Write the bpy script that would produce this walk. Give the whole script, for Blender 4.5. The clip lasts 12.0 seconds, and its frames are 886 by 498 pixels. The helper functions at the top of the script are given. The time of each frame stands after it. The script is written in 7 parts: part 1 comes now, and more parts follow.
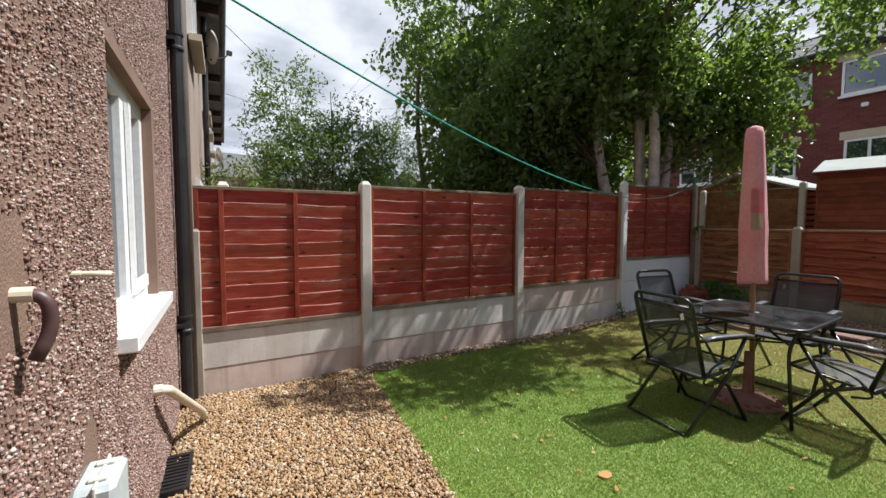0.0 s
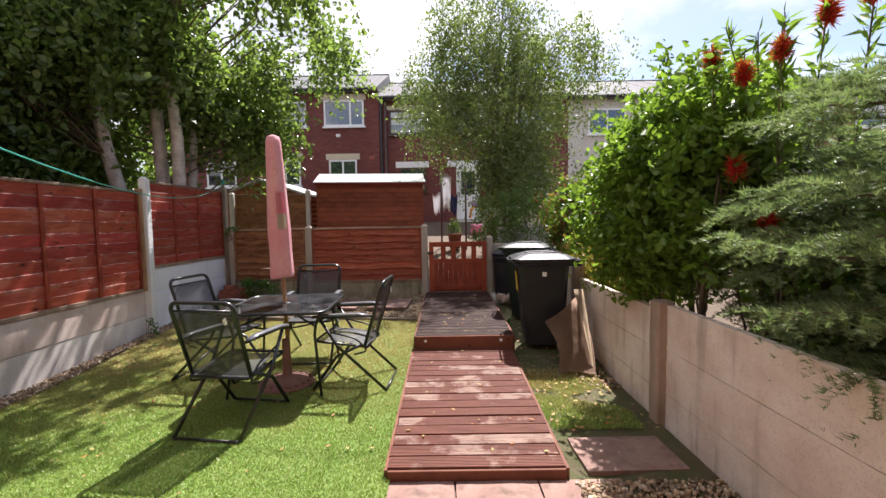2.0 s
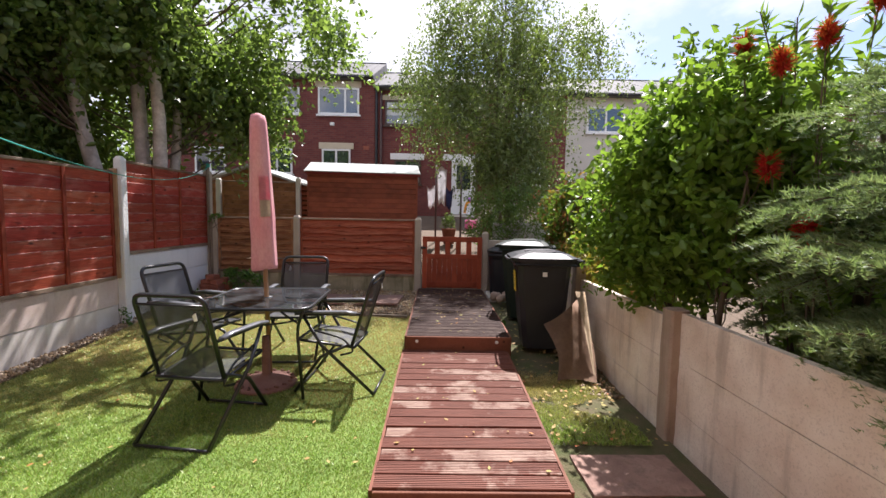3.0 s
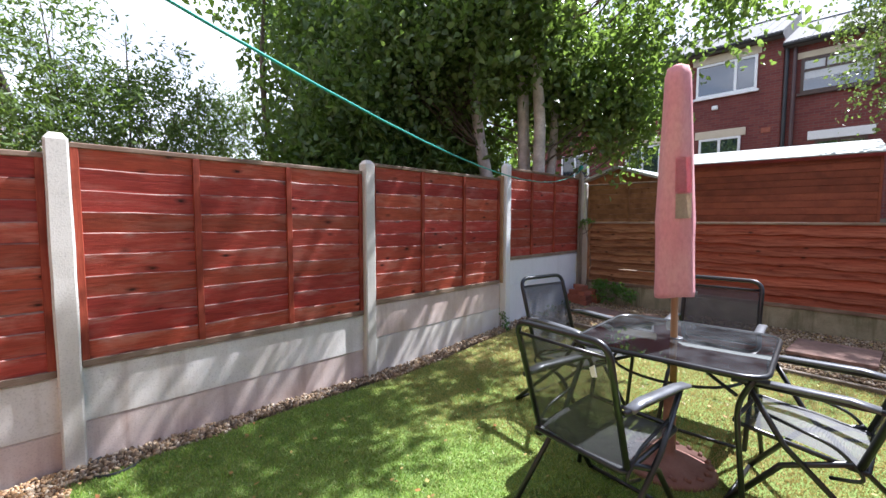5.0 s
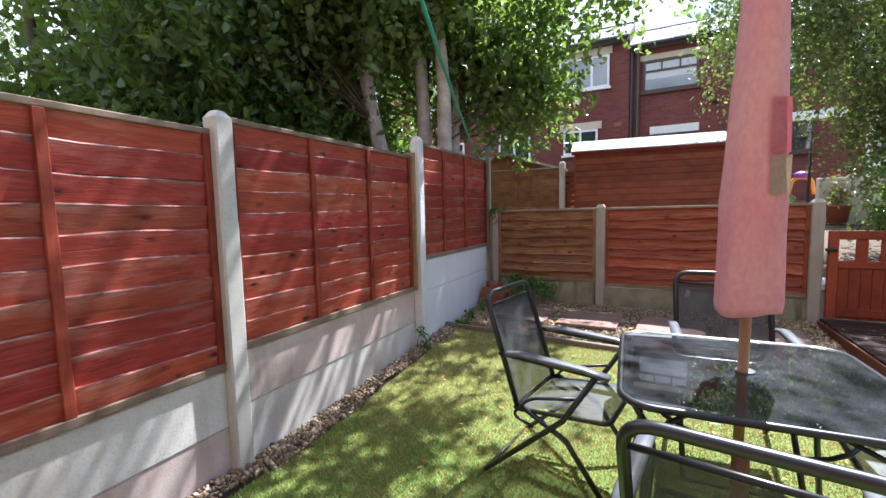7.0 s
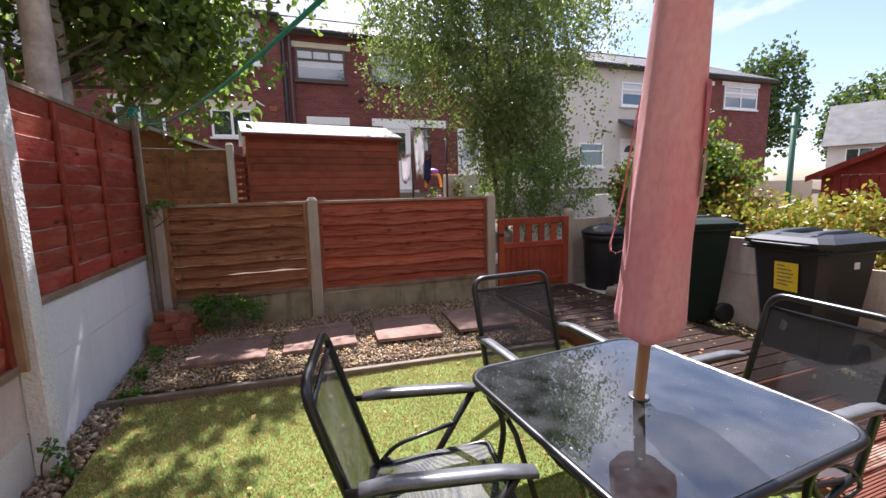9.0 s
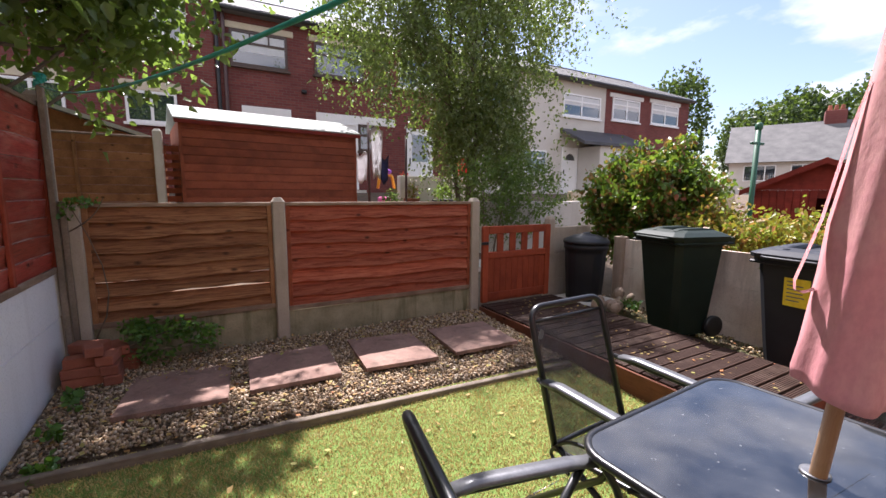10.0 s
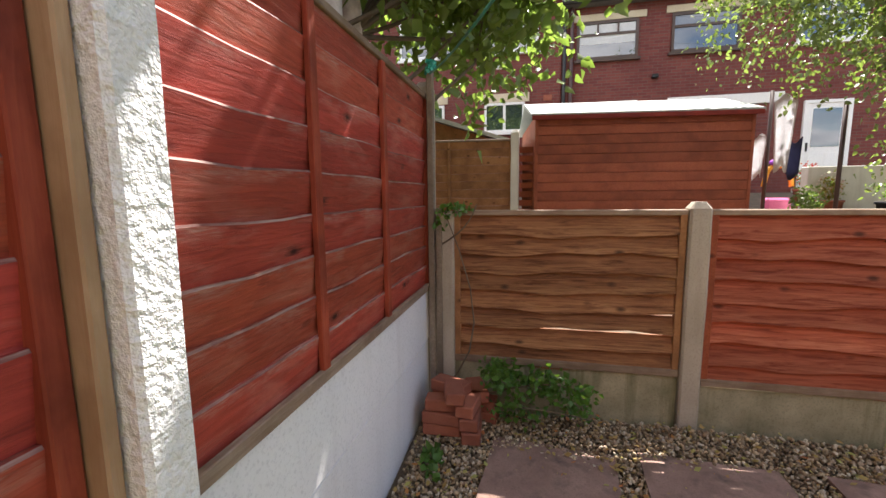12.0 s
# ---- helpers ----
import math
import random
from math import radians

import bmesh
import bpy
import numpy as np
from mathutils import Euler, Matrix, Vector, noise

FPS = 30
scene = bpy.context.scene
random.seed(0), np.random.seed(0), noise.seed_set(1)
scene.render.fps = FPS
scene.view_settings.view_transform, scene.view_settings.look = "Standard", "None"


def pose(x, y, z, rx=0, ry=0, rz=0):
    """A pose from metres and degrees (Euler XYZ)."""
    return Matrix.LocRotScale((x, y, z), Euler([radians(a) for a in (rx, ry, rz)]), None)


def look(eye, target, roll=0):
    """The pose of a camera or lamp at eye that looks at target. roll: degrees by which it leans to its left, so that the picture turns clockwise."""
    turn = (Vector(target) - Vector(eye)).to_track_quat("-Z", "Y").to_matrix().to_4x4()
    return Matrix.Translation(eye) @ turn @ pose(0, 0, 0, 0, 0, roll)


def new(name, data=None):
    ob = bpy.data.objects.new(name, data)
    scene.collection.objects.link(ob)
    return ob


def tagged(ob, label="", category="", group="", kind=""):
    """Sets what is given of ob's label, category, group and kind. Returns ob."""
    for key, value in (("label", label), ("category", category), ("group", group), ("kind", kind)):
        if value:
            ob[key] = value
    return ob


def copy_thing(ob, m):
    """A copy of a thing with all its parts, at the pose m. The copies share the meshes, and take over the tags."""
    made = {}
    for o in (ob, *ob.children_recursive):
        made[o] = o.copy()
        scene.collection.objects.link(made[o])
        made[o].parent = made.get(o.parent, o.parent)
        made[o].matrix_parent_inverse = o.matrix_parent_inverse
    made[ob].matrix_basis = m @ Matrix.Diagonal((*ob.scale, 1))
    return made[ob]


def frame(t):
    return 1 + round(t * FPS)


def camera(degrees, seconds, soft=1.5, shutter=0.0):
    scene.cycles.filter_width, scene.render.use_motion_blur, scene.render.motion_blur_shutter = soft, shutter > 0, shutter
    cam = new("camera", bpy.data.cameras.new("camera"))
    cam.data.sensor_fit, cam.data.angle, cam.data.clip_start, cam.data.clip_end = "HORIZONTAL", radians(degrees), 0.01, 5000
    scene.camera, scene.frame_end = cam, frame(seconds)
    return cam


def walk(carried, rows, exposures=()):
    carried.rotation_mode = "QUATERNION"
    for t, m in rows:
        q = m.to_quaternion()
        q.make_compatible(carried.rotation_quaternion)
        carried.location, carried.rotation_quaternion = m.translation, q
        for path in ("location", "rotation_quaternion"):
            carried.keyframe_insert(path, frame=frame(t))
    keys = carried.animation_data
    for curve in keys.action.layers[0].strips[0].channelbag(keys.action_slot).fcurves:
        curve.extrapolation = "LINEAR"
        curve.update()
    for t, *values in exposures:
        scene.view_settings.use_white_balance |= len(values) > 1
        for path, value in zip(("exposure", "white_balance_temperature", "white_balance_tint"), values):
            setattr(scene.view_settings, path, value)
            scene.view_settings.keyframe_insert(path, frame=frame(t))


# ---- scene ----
# ---- camera ----
cam = camera(94.2, 12.0)
PATH = [
    (0, (-0.251, 0.284, 1.465), (0.761, 2.005, 1.344), 0.2),
    (0.5, (-0.181, 0.26, 1.485), (1.18, 1.72, 1.349), 0.1),
    (1, (-0.147, 0.263, 1.474), (1.596, 1.236, 1.347), -0.2),
    (1.5, (-0.108, 0.35, 1.47), (1.84, 0.789, 1.354), -1.0),
    (2, (-0.081, 0.4, 1.461), (1.915, 0.413, 1.333), -1.0),
    (2.5, (0.018, 0.407, 1.45), (2.008, 0.256, 1.312), -0.0),
    (2.7, (0.065, 0.408, 1.451), (2.055, 0.273, 1.307), 0.4),
    (4.3, (0.844, 0.921, 1.447), (2.563, 1.933, 1.304), 0.5),
    (4.5, (0.892, 0.985, 1.473), (2.526, 2.129, 1.327), 0.5),
    (5, (1.074, 1.161, 1.419), (2.475, 2.582, 1.28), 0.1),
    (5.5, (1.219, 1.441, 1.414), (2.428, 3.028, 1.28), -1.0),
    (6, (1.294, 1.672, 1.41), (2.376, 3.348, 1.267), -1.2),
    (6.5, (1.56, 1.952, 1.407), (2.948, 3.385, 1.259), -0.6),
    (7, (1.74, 2.21, 1.397), (3.514, 3.116, 1.217), -1.3),
    (7.5, (1.938, 2.409, 1.379), (3.873, 2.865, 1.157), -1.0),
    (9.3, (2.787, 3.026, 1.477), (4.596, 2.218, 1.207), -1.0),
    (9.5, (2.898, 3.073, 1.483), (4.676, 2.195, 1.218), -0.5),
    (10, (3.264, 3.258, 1.493), (4.995, 2.292, 1.223), 0.4),
    (10.5, (3.619, 3.371, 1.492), (5.493, 2.724, 1.233), 0.4),
    (11, (3.954, 3.441, 1.528), (5.94, 3.375, 1.297), 1.0),
    (11.5, (4.325, 3.561, 1.506), (6.287, 3.869, 1.268), 0.6),
    (12, (4.647, 3.61, 1.489), (6.583, 4.04, 1.233), -0.6),
]
# seconds, stops, kelvin, tint
EXPOSURES = [(0.0, 0.64, 6200, 11), (0.5, 0.68, 6250, 12), (1.0, 1.00, 6330, 15), (1.5, 1.30, 6380, 18), (2.7, 1.26, 6380, 19), (4.3, 1.52, 5800, 17), (5.5, 1.68, 5750, 14), (6.6, 1.80, 5700, 12), (7.5, 1.80, 5700, 15),
             (9.3, 1.42, 6200, 21), (10.0, 1.42, 6300, 22), (10.5, 1.56, 6520, 24), (11.2, 1.96, 6620, 16), (12.0, 2.08, 6700, 14)]
SKY_STRENGTH, SUN_STRENGTH = 0.078, 4.8

walk(cam, [(t, look(eye, target, roll)) for t, eye, target, roll in PATH], EXPOSURES)

# ---- world, sun ----
SUN_ELEV, SUN_AZ = radians(57), radians(-16.5)
sun_way = Vector((math.cos(SUN_ELEV) * math.cos(SUN_AZ), math.cos(SUN_ELEV) * math.sin(SUN_AZ), math.sin(SUN_ELEV)))
world = bpy.data.worlds.new("world")
scene.world = world
world.use_nodes = True
wn, wl = world.node_tree.nodes, world.node_tree.links
wn.clear()
w_out, w_bg = wn.new("ShaderNodeOutputWorld"), wn.new("ShaderNodeBackground")
sky = wn.new("ShaderNodeTexSky")
sky.sky_type = "NISHITA"
sky.sun_disc = False
sky.sun_elevation, sky.sun_rotation = SUN_ELEV, radians(90) - SUN_AZ
sky.air_density, sky.dust_density, sky.ozone_density = 1.0, 1.2, 1.5
# broken cumulus over the blue
w_co = wn.new("ShaderNodeTexCoord")
w_sep = wn.new("ShaderNodeSeparateXYZ")
wl.new(w_co.outputs["Generated"], w_sep.inputs[0])
w_add = wn.new("ShaderNodeMath"); w_add.operation = "ADD"; w_add.inputs[1].default_value = 0.22
wl.new(w_sep.outputs["Z"], w_add.inputs[0])
w_div = wn.new("ShaderNodeVectorMath"); w_div.operation = "DIVIDE"
w_comb = wn.new("ShaderNodeCombineXYZ")
for i in range(3):
    wl.new(w_add.outputs[0], w_comb.inputs[i])
wl.new(w_co.outputs["Generated"], w_div.inputs[0])
wl.new(w_comb.outputs[0], w_div.inputs[1])
w_noise = wn.new("ShaderNodeTexNoise")
w_noise.inputs["Scale"].default_value, w_noise.inputs["Detail"].default_value = 1.5, 7
w_noise.inputs["Roughness"].default_value = 0.55
wl.new(w_div.outputs[0], w_noise.inputs["Vector"])
w_ramp = wn.new("ShaderNodeValToRGB")
w_ramp.color_ramp.elements[0].position, w_ramp.color_ramp.elements[1].position = 0.385, 0.52
w_bias = wn.new("ShaderNodeMath"); w_bias.operation = "MULTIPLY_ADD"; w_bias.inputs[1].default_value = 0.16
wl.new(w_sep.outputs["Y"], w_bias.inputs[0])
wl.new(w_noise.outputs["Fac"], w_bias.inputs[2])
wl.new(w_bias.outputs[0], w_ramp.inputs[0])
w_noise2 = wn.new("ShaderNodeTexNoise")
w_noise2.inputs["Scale"].default_value, w_noise2.inputs["Detail"].default_value = 3.2, 5
wl.new(w_div.outputs[0], w_noise2.inputs["Vector"])
w_ramp2 = wn.new("ShaderNodeValToRGB")
w_ramp2.color_ramp.elements[0].position, w_ramp2.color_ramp.elements[1].position = 0.36, 0.62
w_ramp2.color_ramp.elements[0].color, w_ramp2.color_ramp.elements[1].color = (4.6, 4.95, 5.5, 1), (8.0, 8.2, 8.5, 1)
wl.new(w_noise2.outputs["Fac"], w_ramp2.inputs[0])
w_mix = wn.new("ShaderNodeMix"); w_mix.data_type = "RGBA"
wl.new(w_ramp.outputs["Color"], w_mix.inputs[0])
wl.new(sky.outputs[0], w_mix.inputs[6])
wl.new(w_ramp2.outputs["Color"], w_mix.inputs[7])
wl.new(w_mix.outputs[2], w_bg.inputs[0])
w_bg.inputs[1].default_value = SKY_STRENGTH
wl.new(w_bg.outputs[0], w_out.inputs[0])

sun_data = bpy.data.lights.new("sun", "SUN")
sun_data.energy, sun_data.angle, sun_data.color = SUN_STRENGTH, radians(0.6), (1.0, 0.965, 0.905)
sun = new("sun", sun_data)
sun.matrix_world = look(sun_way * 60, (0, 0, 0))

# ---- materials ----
def rgb(c):
    return (c[0], c[1], c[2], 1)


class Nodes:
    """A small builder of node materials."""

    def __init__(self, name):
        self.m = bpy.data.materials.new(name)
        self.m.use_nodes = True
        self.t = self.m.node_tree
        self.b = self.t.nodes["Principled BSDF"]
        self.o = self.t.nodes["Material Output"]

    def n(self, kind, **settings):
        node = self.t.nodes.new("ShaderNode" + kind)
        for k, v in settings.items():
            node.inputs[k.replace("_", " ")].default_value = v
        return node

    def l(self, a, b):
        self.t.links.new(a, b)

    def coords(self, stretch=(1, 1, 1)):
        co = self.n("TexCoord")
        mp = self.n("Mapping", Scale=stretch)
        self.l(co.outputs["Object"], mp.inputs["Vector"])
        return mp.outputs["Vector"]

    def noise(self, vec, scale, detail=4, rough=0.55, distort=0.0):
        x = self.n("TexNoise", Scale=scale, Detail=detail, Roughness=rough, Distortion=distort)
        self.l(vec, x.inputs["Vector"])
        return x.outputs["Fac"]

    def ramp(self, fac, stops):
        r = self.n("ValToRGB")
        e = r.color_ramp.elements
        e[0].position, e[0].color = stops[0][0], rgb(stops[0][1])
        e[1].position, e[1].color = stops[-1][0], rgb(stops[-1][1])
        for p, c in stops[1:-1]:
            k = e.new(p)
            k.color = rgb(c)
        self.l(fac, r.inputs[0])
        return r.outputs["Color"]

    def step(self, fac, a, b):
        return self.ramp(fac, [(a, (0, 0, 0)), (b, (1, 1, 1))])

    def mix(self, fac, a, b, how="MIX"):
        x = self.n("Mix")
        x.data_type, x.blend_type = "RGBA", how
        if isinstance(fac, float):
            x.inputs[0].default_value = fac
        else:
            self.l(fac, x.inputs[0])
        for s, i in ((a, 6), (b, 7)):
            if isinstance(s, tuple):
                x.inputs[i].default_value = rgb(s)
            else:
                self.l(s, x.inputs[i])
        return x.outputs[2]

    def math(self, how, a, b):
        x = self.n("Math")
        x.operation = how
        for s, i in ((a, 0), (b, 1)):
            if isinstance(s, (int, float)):
                x.inputs[i].default_value = s
            else:
                self.l(s, x.inputs[i])
        return x.outputs[0]

    def bump(self, height, strength, distance=0.01):
        x = self.n("Bump", Strength=strength, Distance=distance)
        self.l(height, x.inputs["Height"])
        self.l(x.outputs[0], self.b.inputs["Normal"])

    def random(self, island=False):
        return self.n("NewGeometry").outputs["Random Per Island"] if island else self.n("ObjectInfo").outputs["Random"]

    def done(self, colour, rough=0.8, metal=0.0, spec=0.5):
        for s, k in ((colour, "Base Color"), (rough, "Roughness"), (metal, "Metallic")):
            if isinstance(s, tuple):
                self.b.inputs[k].default_value = rgb(s)
            elif isinstance(s, (int, float)):
                self.b.inputs[k].default_value = s
            else:
                self.l(s, self.b.inputs[k])
        self.b.inputs["Specular IOR Level"].default_value = spec
        return self.m


def plain(name, c1, c2, scale=6.0, rough=0.7, bump=0.15, fine=60.0, metal=0.0, spec=0.5, stretch=(1, 1, 1), island=False, vary=0.0, dist=0.004):
    k = Nodes(name)
    v = k.coords(stretch)
    big, small = k.noise(v, scale), k.noise(v, fine, 5, 0.6)
    col = k.mix(k.step(big, 0.3, 0.7), c1, c2)
    dark = tuple(x * 0.72 for x in c1)
    col = k.mix(k.math("MULTIPLY", k.step(small, 0.4, 0.75), 0.5), col, dark)
    if vary:
        r = k.random(island)
        val = k.math("ADD", k.math("MULTIPLY", r, vary), 1 - vary / 2)
        h = k.n("HueSaturation")
        k.l(val, h.inputs["Value"])
        k.l(col, h.inputs["Color"])
        col = h.outputs["Color"]
    k.bump(small, bump, dist)
    return k.done(col, rough, metal, spec)


def board_mat(name, c1, c2, dark, knots=True, rough=0.62, axis=(1.2, 16, 16)):
    """Stained softwood: long grain, knots, worn streaks, board to board variation."""
    k = Nodes(name)
    co = k.n("TexCoord")
    add = k.n("VectorMath")
    add.operation = "ADD"
    rnd = k.random()
    sc = k.n("VectorMath")
    sc.operation = "SCALE"
    cmb = k.n("CombineXYZ")
    for i in range(3):
        k.l(rnd, cmb.inputs[i])
    k.l(cmb.outputs[0], sc.inputs[0])
    sc.inputs["Scale"].default_value = 37.0
    k.l(co.outputs["Object"], add.inputs[0])
    k.l(sc.outputs[0], add.inputs[1])
    mp = k.n("Mapping", Scale=axis)
    k.l(add.outputs[0], mp.inputs["Vector"])
    v = mp.outputs["Vector"]
    grain = k.noise(v, 5.0, 6, 0.65, 0.6)
    big = k.noise(add.outputs[0], 4.2, 5, 0.6)
    col = k.mix(k.step(grain, 0.32, 0.7), c1, c2)
    col = k.mix(k.math("MULTIPLY", k.step(big, 0.42, 0.64), 0.72), col, dark)
    if knots:
        vo = k.n("TexVoronoi", Scale=5.2, Randomness=1.0)
        mk = k.n("Mapping", Scale=(1.0, 1.6, 1.6))
        k.l(add.outputs[0], mk.inputs["Vector"])
        k.l(mk.outputs["Vector"], vo.inputs["Vector"])
        kn = k.ramp(vo.outputs["Distance"], [(0.06, (1, 1, 1)), (0.15, (0, 0, 0))])
        col = k.mix(k.math("MULTIPLY", kn, 0.85), col, tuple(x * 0.35 for x in dark))
    val = k.math("ADD", k.math("MULTIPLY", rnd, 0.34), 0.83)
    h = k.n("HueSaturation")
    k.l(val, h.inputs["Value"])
    k.l(col, h.inputs["Color"])
    k.bump(grain, 0.35, 0.004)
    return k.done(h.outputs["Color"], rough, 0.0, 0.18)


def concrete(name, c1, c2, stain, rough=0.88, streak=0.6, blotch=1.8, rough_cast=False):
    """Cast concrete with pits, blotches and runs of dirt."""
    k = Nodes(name)
    v = k.coords()
    vs = k.coords((5, 5, 0.5))
    big, pit, run = k.noise(v, blotch, 5, 0.6), k.noise(v, 110, 3), k.noise(vs, 1.6, 5, 0.6)
    col = k.mix(k.step(big, 0.32, 0.68), c1, c2)
    col = k.mix(k.math("MULTIPLY", k.step(run, 0.5, 0.72), streak), col, stain)
    col = k.mix(k.math("MULTIPLY", k.step(pit, 0.52, 0.7), 0.4), col, tuple(x * 0.6 for x in c1))
    if rough_cast:
        k.bump(k.noise(v, 46, 3, 0.6), 0.9, 0.014)
    else:
        k.bump(pit, 0.35, 0.003)
    return k.done(col, rough, 0.0, 0.3)


def leaf_mat(name, cols, rough=0.45, trans=0.35, spec=0.45):
    """Leaves that let light through, each clump of its own tint."""
    k = Nodes(name)
    r = k.random(True)
    col = k.ramp(r, [(i / (len(cols) - 1), c) for i, c in enumerate(cols)])
    k.done(col, rough, 0.0, spec)
    tr = k.n("BsdfTranslucent")
    br = k.mix(0.35, col, (0.35, 0.55, 0.03))
    k.l(br, tr.inputs["Color"])
    mx = k.n("MixShader")
    mx.inputs[0].default_value = trans
    k.l(k.b.outputs[0], mx.inputs[1])
    k.l(tr.outputs[0], mx.inputs[2])
    k.l(mx.outputs[0], k.o.inputs["Surface"])
    return k.m


def stones_mat(name, cols, rough=0.75, bump=0.2):
    k = Nodes(name)
    v = k.coords()
    col = k.ramp(k.random(True), [(i / (len(cols) - 1), c) for i, c in enumerate(cols)])
    n = k.noise(v, 140, 3)
    col = k.mix(k.math("MULTIPLY", k.step(n, 0.45, 0.7), 0.3), col, (0.12, 0.1, 0.08))
    k.bump(n, bump, 0.002)
    return k.done(col, rough, 0.0, 0.35)


def brick_mat(name, a, b, mortar, size=(0.225, 0.075), along="y", rough=0.9):
    """Brickwork far off: courses of bricks with mortar joints, in metres, on an upright wall along one axis."""
    k = Nodes(name)
    co = k.n("TexCoord")
    sep = k.n("SeparateXYZ")
    k.l(co.outputs["Object"], sep.inputs[0])
    cmb = k.n("CombineXYZ")
    k.l(sep.outputs["Y" if along == "y" else "X"], cmb.inputs[0])
    k.l(sep.outputs["Z"], cmb.inputs[1])
    br = k.n("TexBrick", Scale=1.0)
    br.inputs["Color1"].default_value, br.inputs["Color2"].default_value, br.inputs["Mortar"].default_value = rgb(a), rgb(b), rgb(mortar)
    br.inputs["Brick Width"].default_value, br.inputs["Row Height"].default_value = size
    br.inputs["Mortar Size"].default_value = 0.006
    br.inputs["Bias"].default_value = -0.1
    k.l(cmb.outputs[0], br.inputs["Vector"])
    v = k.coords()
    big = k.noise(v, 0.9, 5, 0.6)
    col = k.mix(k.math("MULTIPLY", k.step(big, 0.4, 0.75), 0.45), br.outputs["Color"], tuple(x * 0.55 for x in a))
    k.bump(br.outputs["Fac"], -0.4, 0.01)
    return k.done(col, rough, 0.0, 0.3)


def glass_mat(name, tint=(1, 1, 1), rough=0.0, mixed=0.25):
    """Clear sheet glass: it lets light pass and mirrors the rest by Fresnel."""
    k = Nodes(name)
    tr, gl = k.n("BsdfTransparent"), k.n("BsdfGlossy", Roughness=rough)
    tr.inputs["Color"].default_value = rgb(tint)
    fr = k.n("Fresnel", IOR=1.5)
    f = k.math("ADD", fr.outputs[0], mixed * 0.1)
    mx = k.n("MixShader")
    k.l(f, mx.inputs[0])
    k.l(tr.outputs[0], mx.inputs[1])
    k.l(gl.outputs[0], mx.inputs[2])
    k.l(mx.outputs[0], k.o.inputs["Surface"])
    return k.m


M = {}
def stained_lap(name, fresh, faded, dark):
    """Red-stained sawn lap boards: long grain, knots with dark swirls round them, faded scuffs."""
    k = Nodes(name)
    rnd = k.random()
    co, cm, ad = k.n("TexCoord"), k.n("CombineXYZ"), k.n("VectorMath")
    ad.operation = "ADD"
    far = k.math("MULTIPLY", rnd, 53.0)
    for i in range(3):
        k.l(far, cm.inputs[i])
    k.l(co.outputs["Object"], ad.inputs[0])
    k.l(cm.outputs[0], ad.inputs[1])
    v = ad.outputs[0]
    mg, mk, mf = k.n("Mapping", Scale=(1.1, 9, 13)), k.n("Mapping", Scale=(1.0, 0.2, 2.1)), k.n("Mapping", Scale=(1.3, 2, 5))
    for m in (mg, mk, mf):
        k.l(v, m.inputs["Vector"])
    grain = k.noise(mg.outputs[0], 4.5, 7, 0.66, 1.1)
    fine = k.noise(mg.outputs[0], 22, 3, 0.6)
    cloud = k.noise(mf.outputs[0], 2.6, 5, 0.62, 0.4)
    col = k.mix(k.step(grain, 0.30, 0.66), tuple(x * 0.52 for x in fresh), fresh)
    col = k.mix(k.math("MULTIPLY", k.step(cloud, 0.50, 0.68), 0.42), col, faded)
    vo = k.n("TexVoronoi", Scale=4.6, Randomness=1.0)
    k.l(mk.outputs[0], vo.inputs["Vector"])
    near = k.math("ADD", vo.outputs["Distance"], k.math("MULTIPLY", k.math("SUBTRACT", grain, 0.5), 0.34))
    swirl = k.ramp(near, [(0.05, (1, 1, 1)), (0.21, (0, 0, 0))])
    col = k.mix(k.math("MULTIPLY", swirl, 0.82), col, dark)
    heart = k.ramp(vo.outputs["Distance"], [(0.045, (1, 1, 1)), (0.09, (0, 0, 0))])
    col = k.mix(k.math("MULTIPLY", heart, 0.85), col, tuple(x * 0.3 for x in dark))
    scuff = k.math("MULTIPLY", k.step(fine, 0.66, 0.74), k.step(cloud, 0.48, 0.62))
    col = k.mix(k.math("MULTIPLY", scuff, 0.4), col, (0.42, 0.27, 0.22))
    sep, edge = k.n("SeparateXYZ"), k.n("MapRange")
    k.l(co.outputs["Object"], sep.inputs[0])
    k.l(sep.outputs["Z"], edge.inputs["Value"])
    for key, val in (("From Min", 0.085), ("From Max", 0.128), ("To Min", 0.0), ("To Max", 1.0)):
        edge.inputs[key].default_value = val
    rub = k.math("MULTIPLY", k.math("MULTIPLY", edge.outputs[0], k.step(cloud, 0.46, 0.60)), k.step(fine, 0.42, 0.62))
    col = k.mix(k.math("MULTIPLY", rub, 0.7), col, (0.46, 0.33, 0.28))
    h = k.n("HueSaturation")
    k.l(k.math("ADD", k.math("MULTIPLY", rnd, 0.46), 0.77), h.inputs["Value"])
    k.l(k.math("ADD", k.math("MULTIPLY", k.math("FRACT", k.math("MULTIPLY", rnd, 17.0), 0), 0.014), 0.495), h.inputs["Hue"])
    k.l(col, h.inputs["Color"])
    k.bump(k.math("SUBTRACT", grain, k.math("MULTIPLY", swirl, 0.25)), 0.5, 0.005)
    return k.done(h.outputs["Color"], 0.6, 0.0, 0.25)


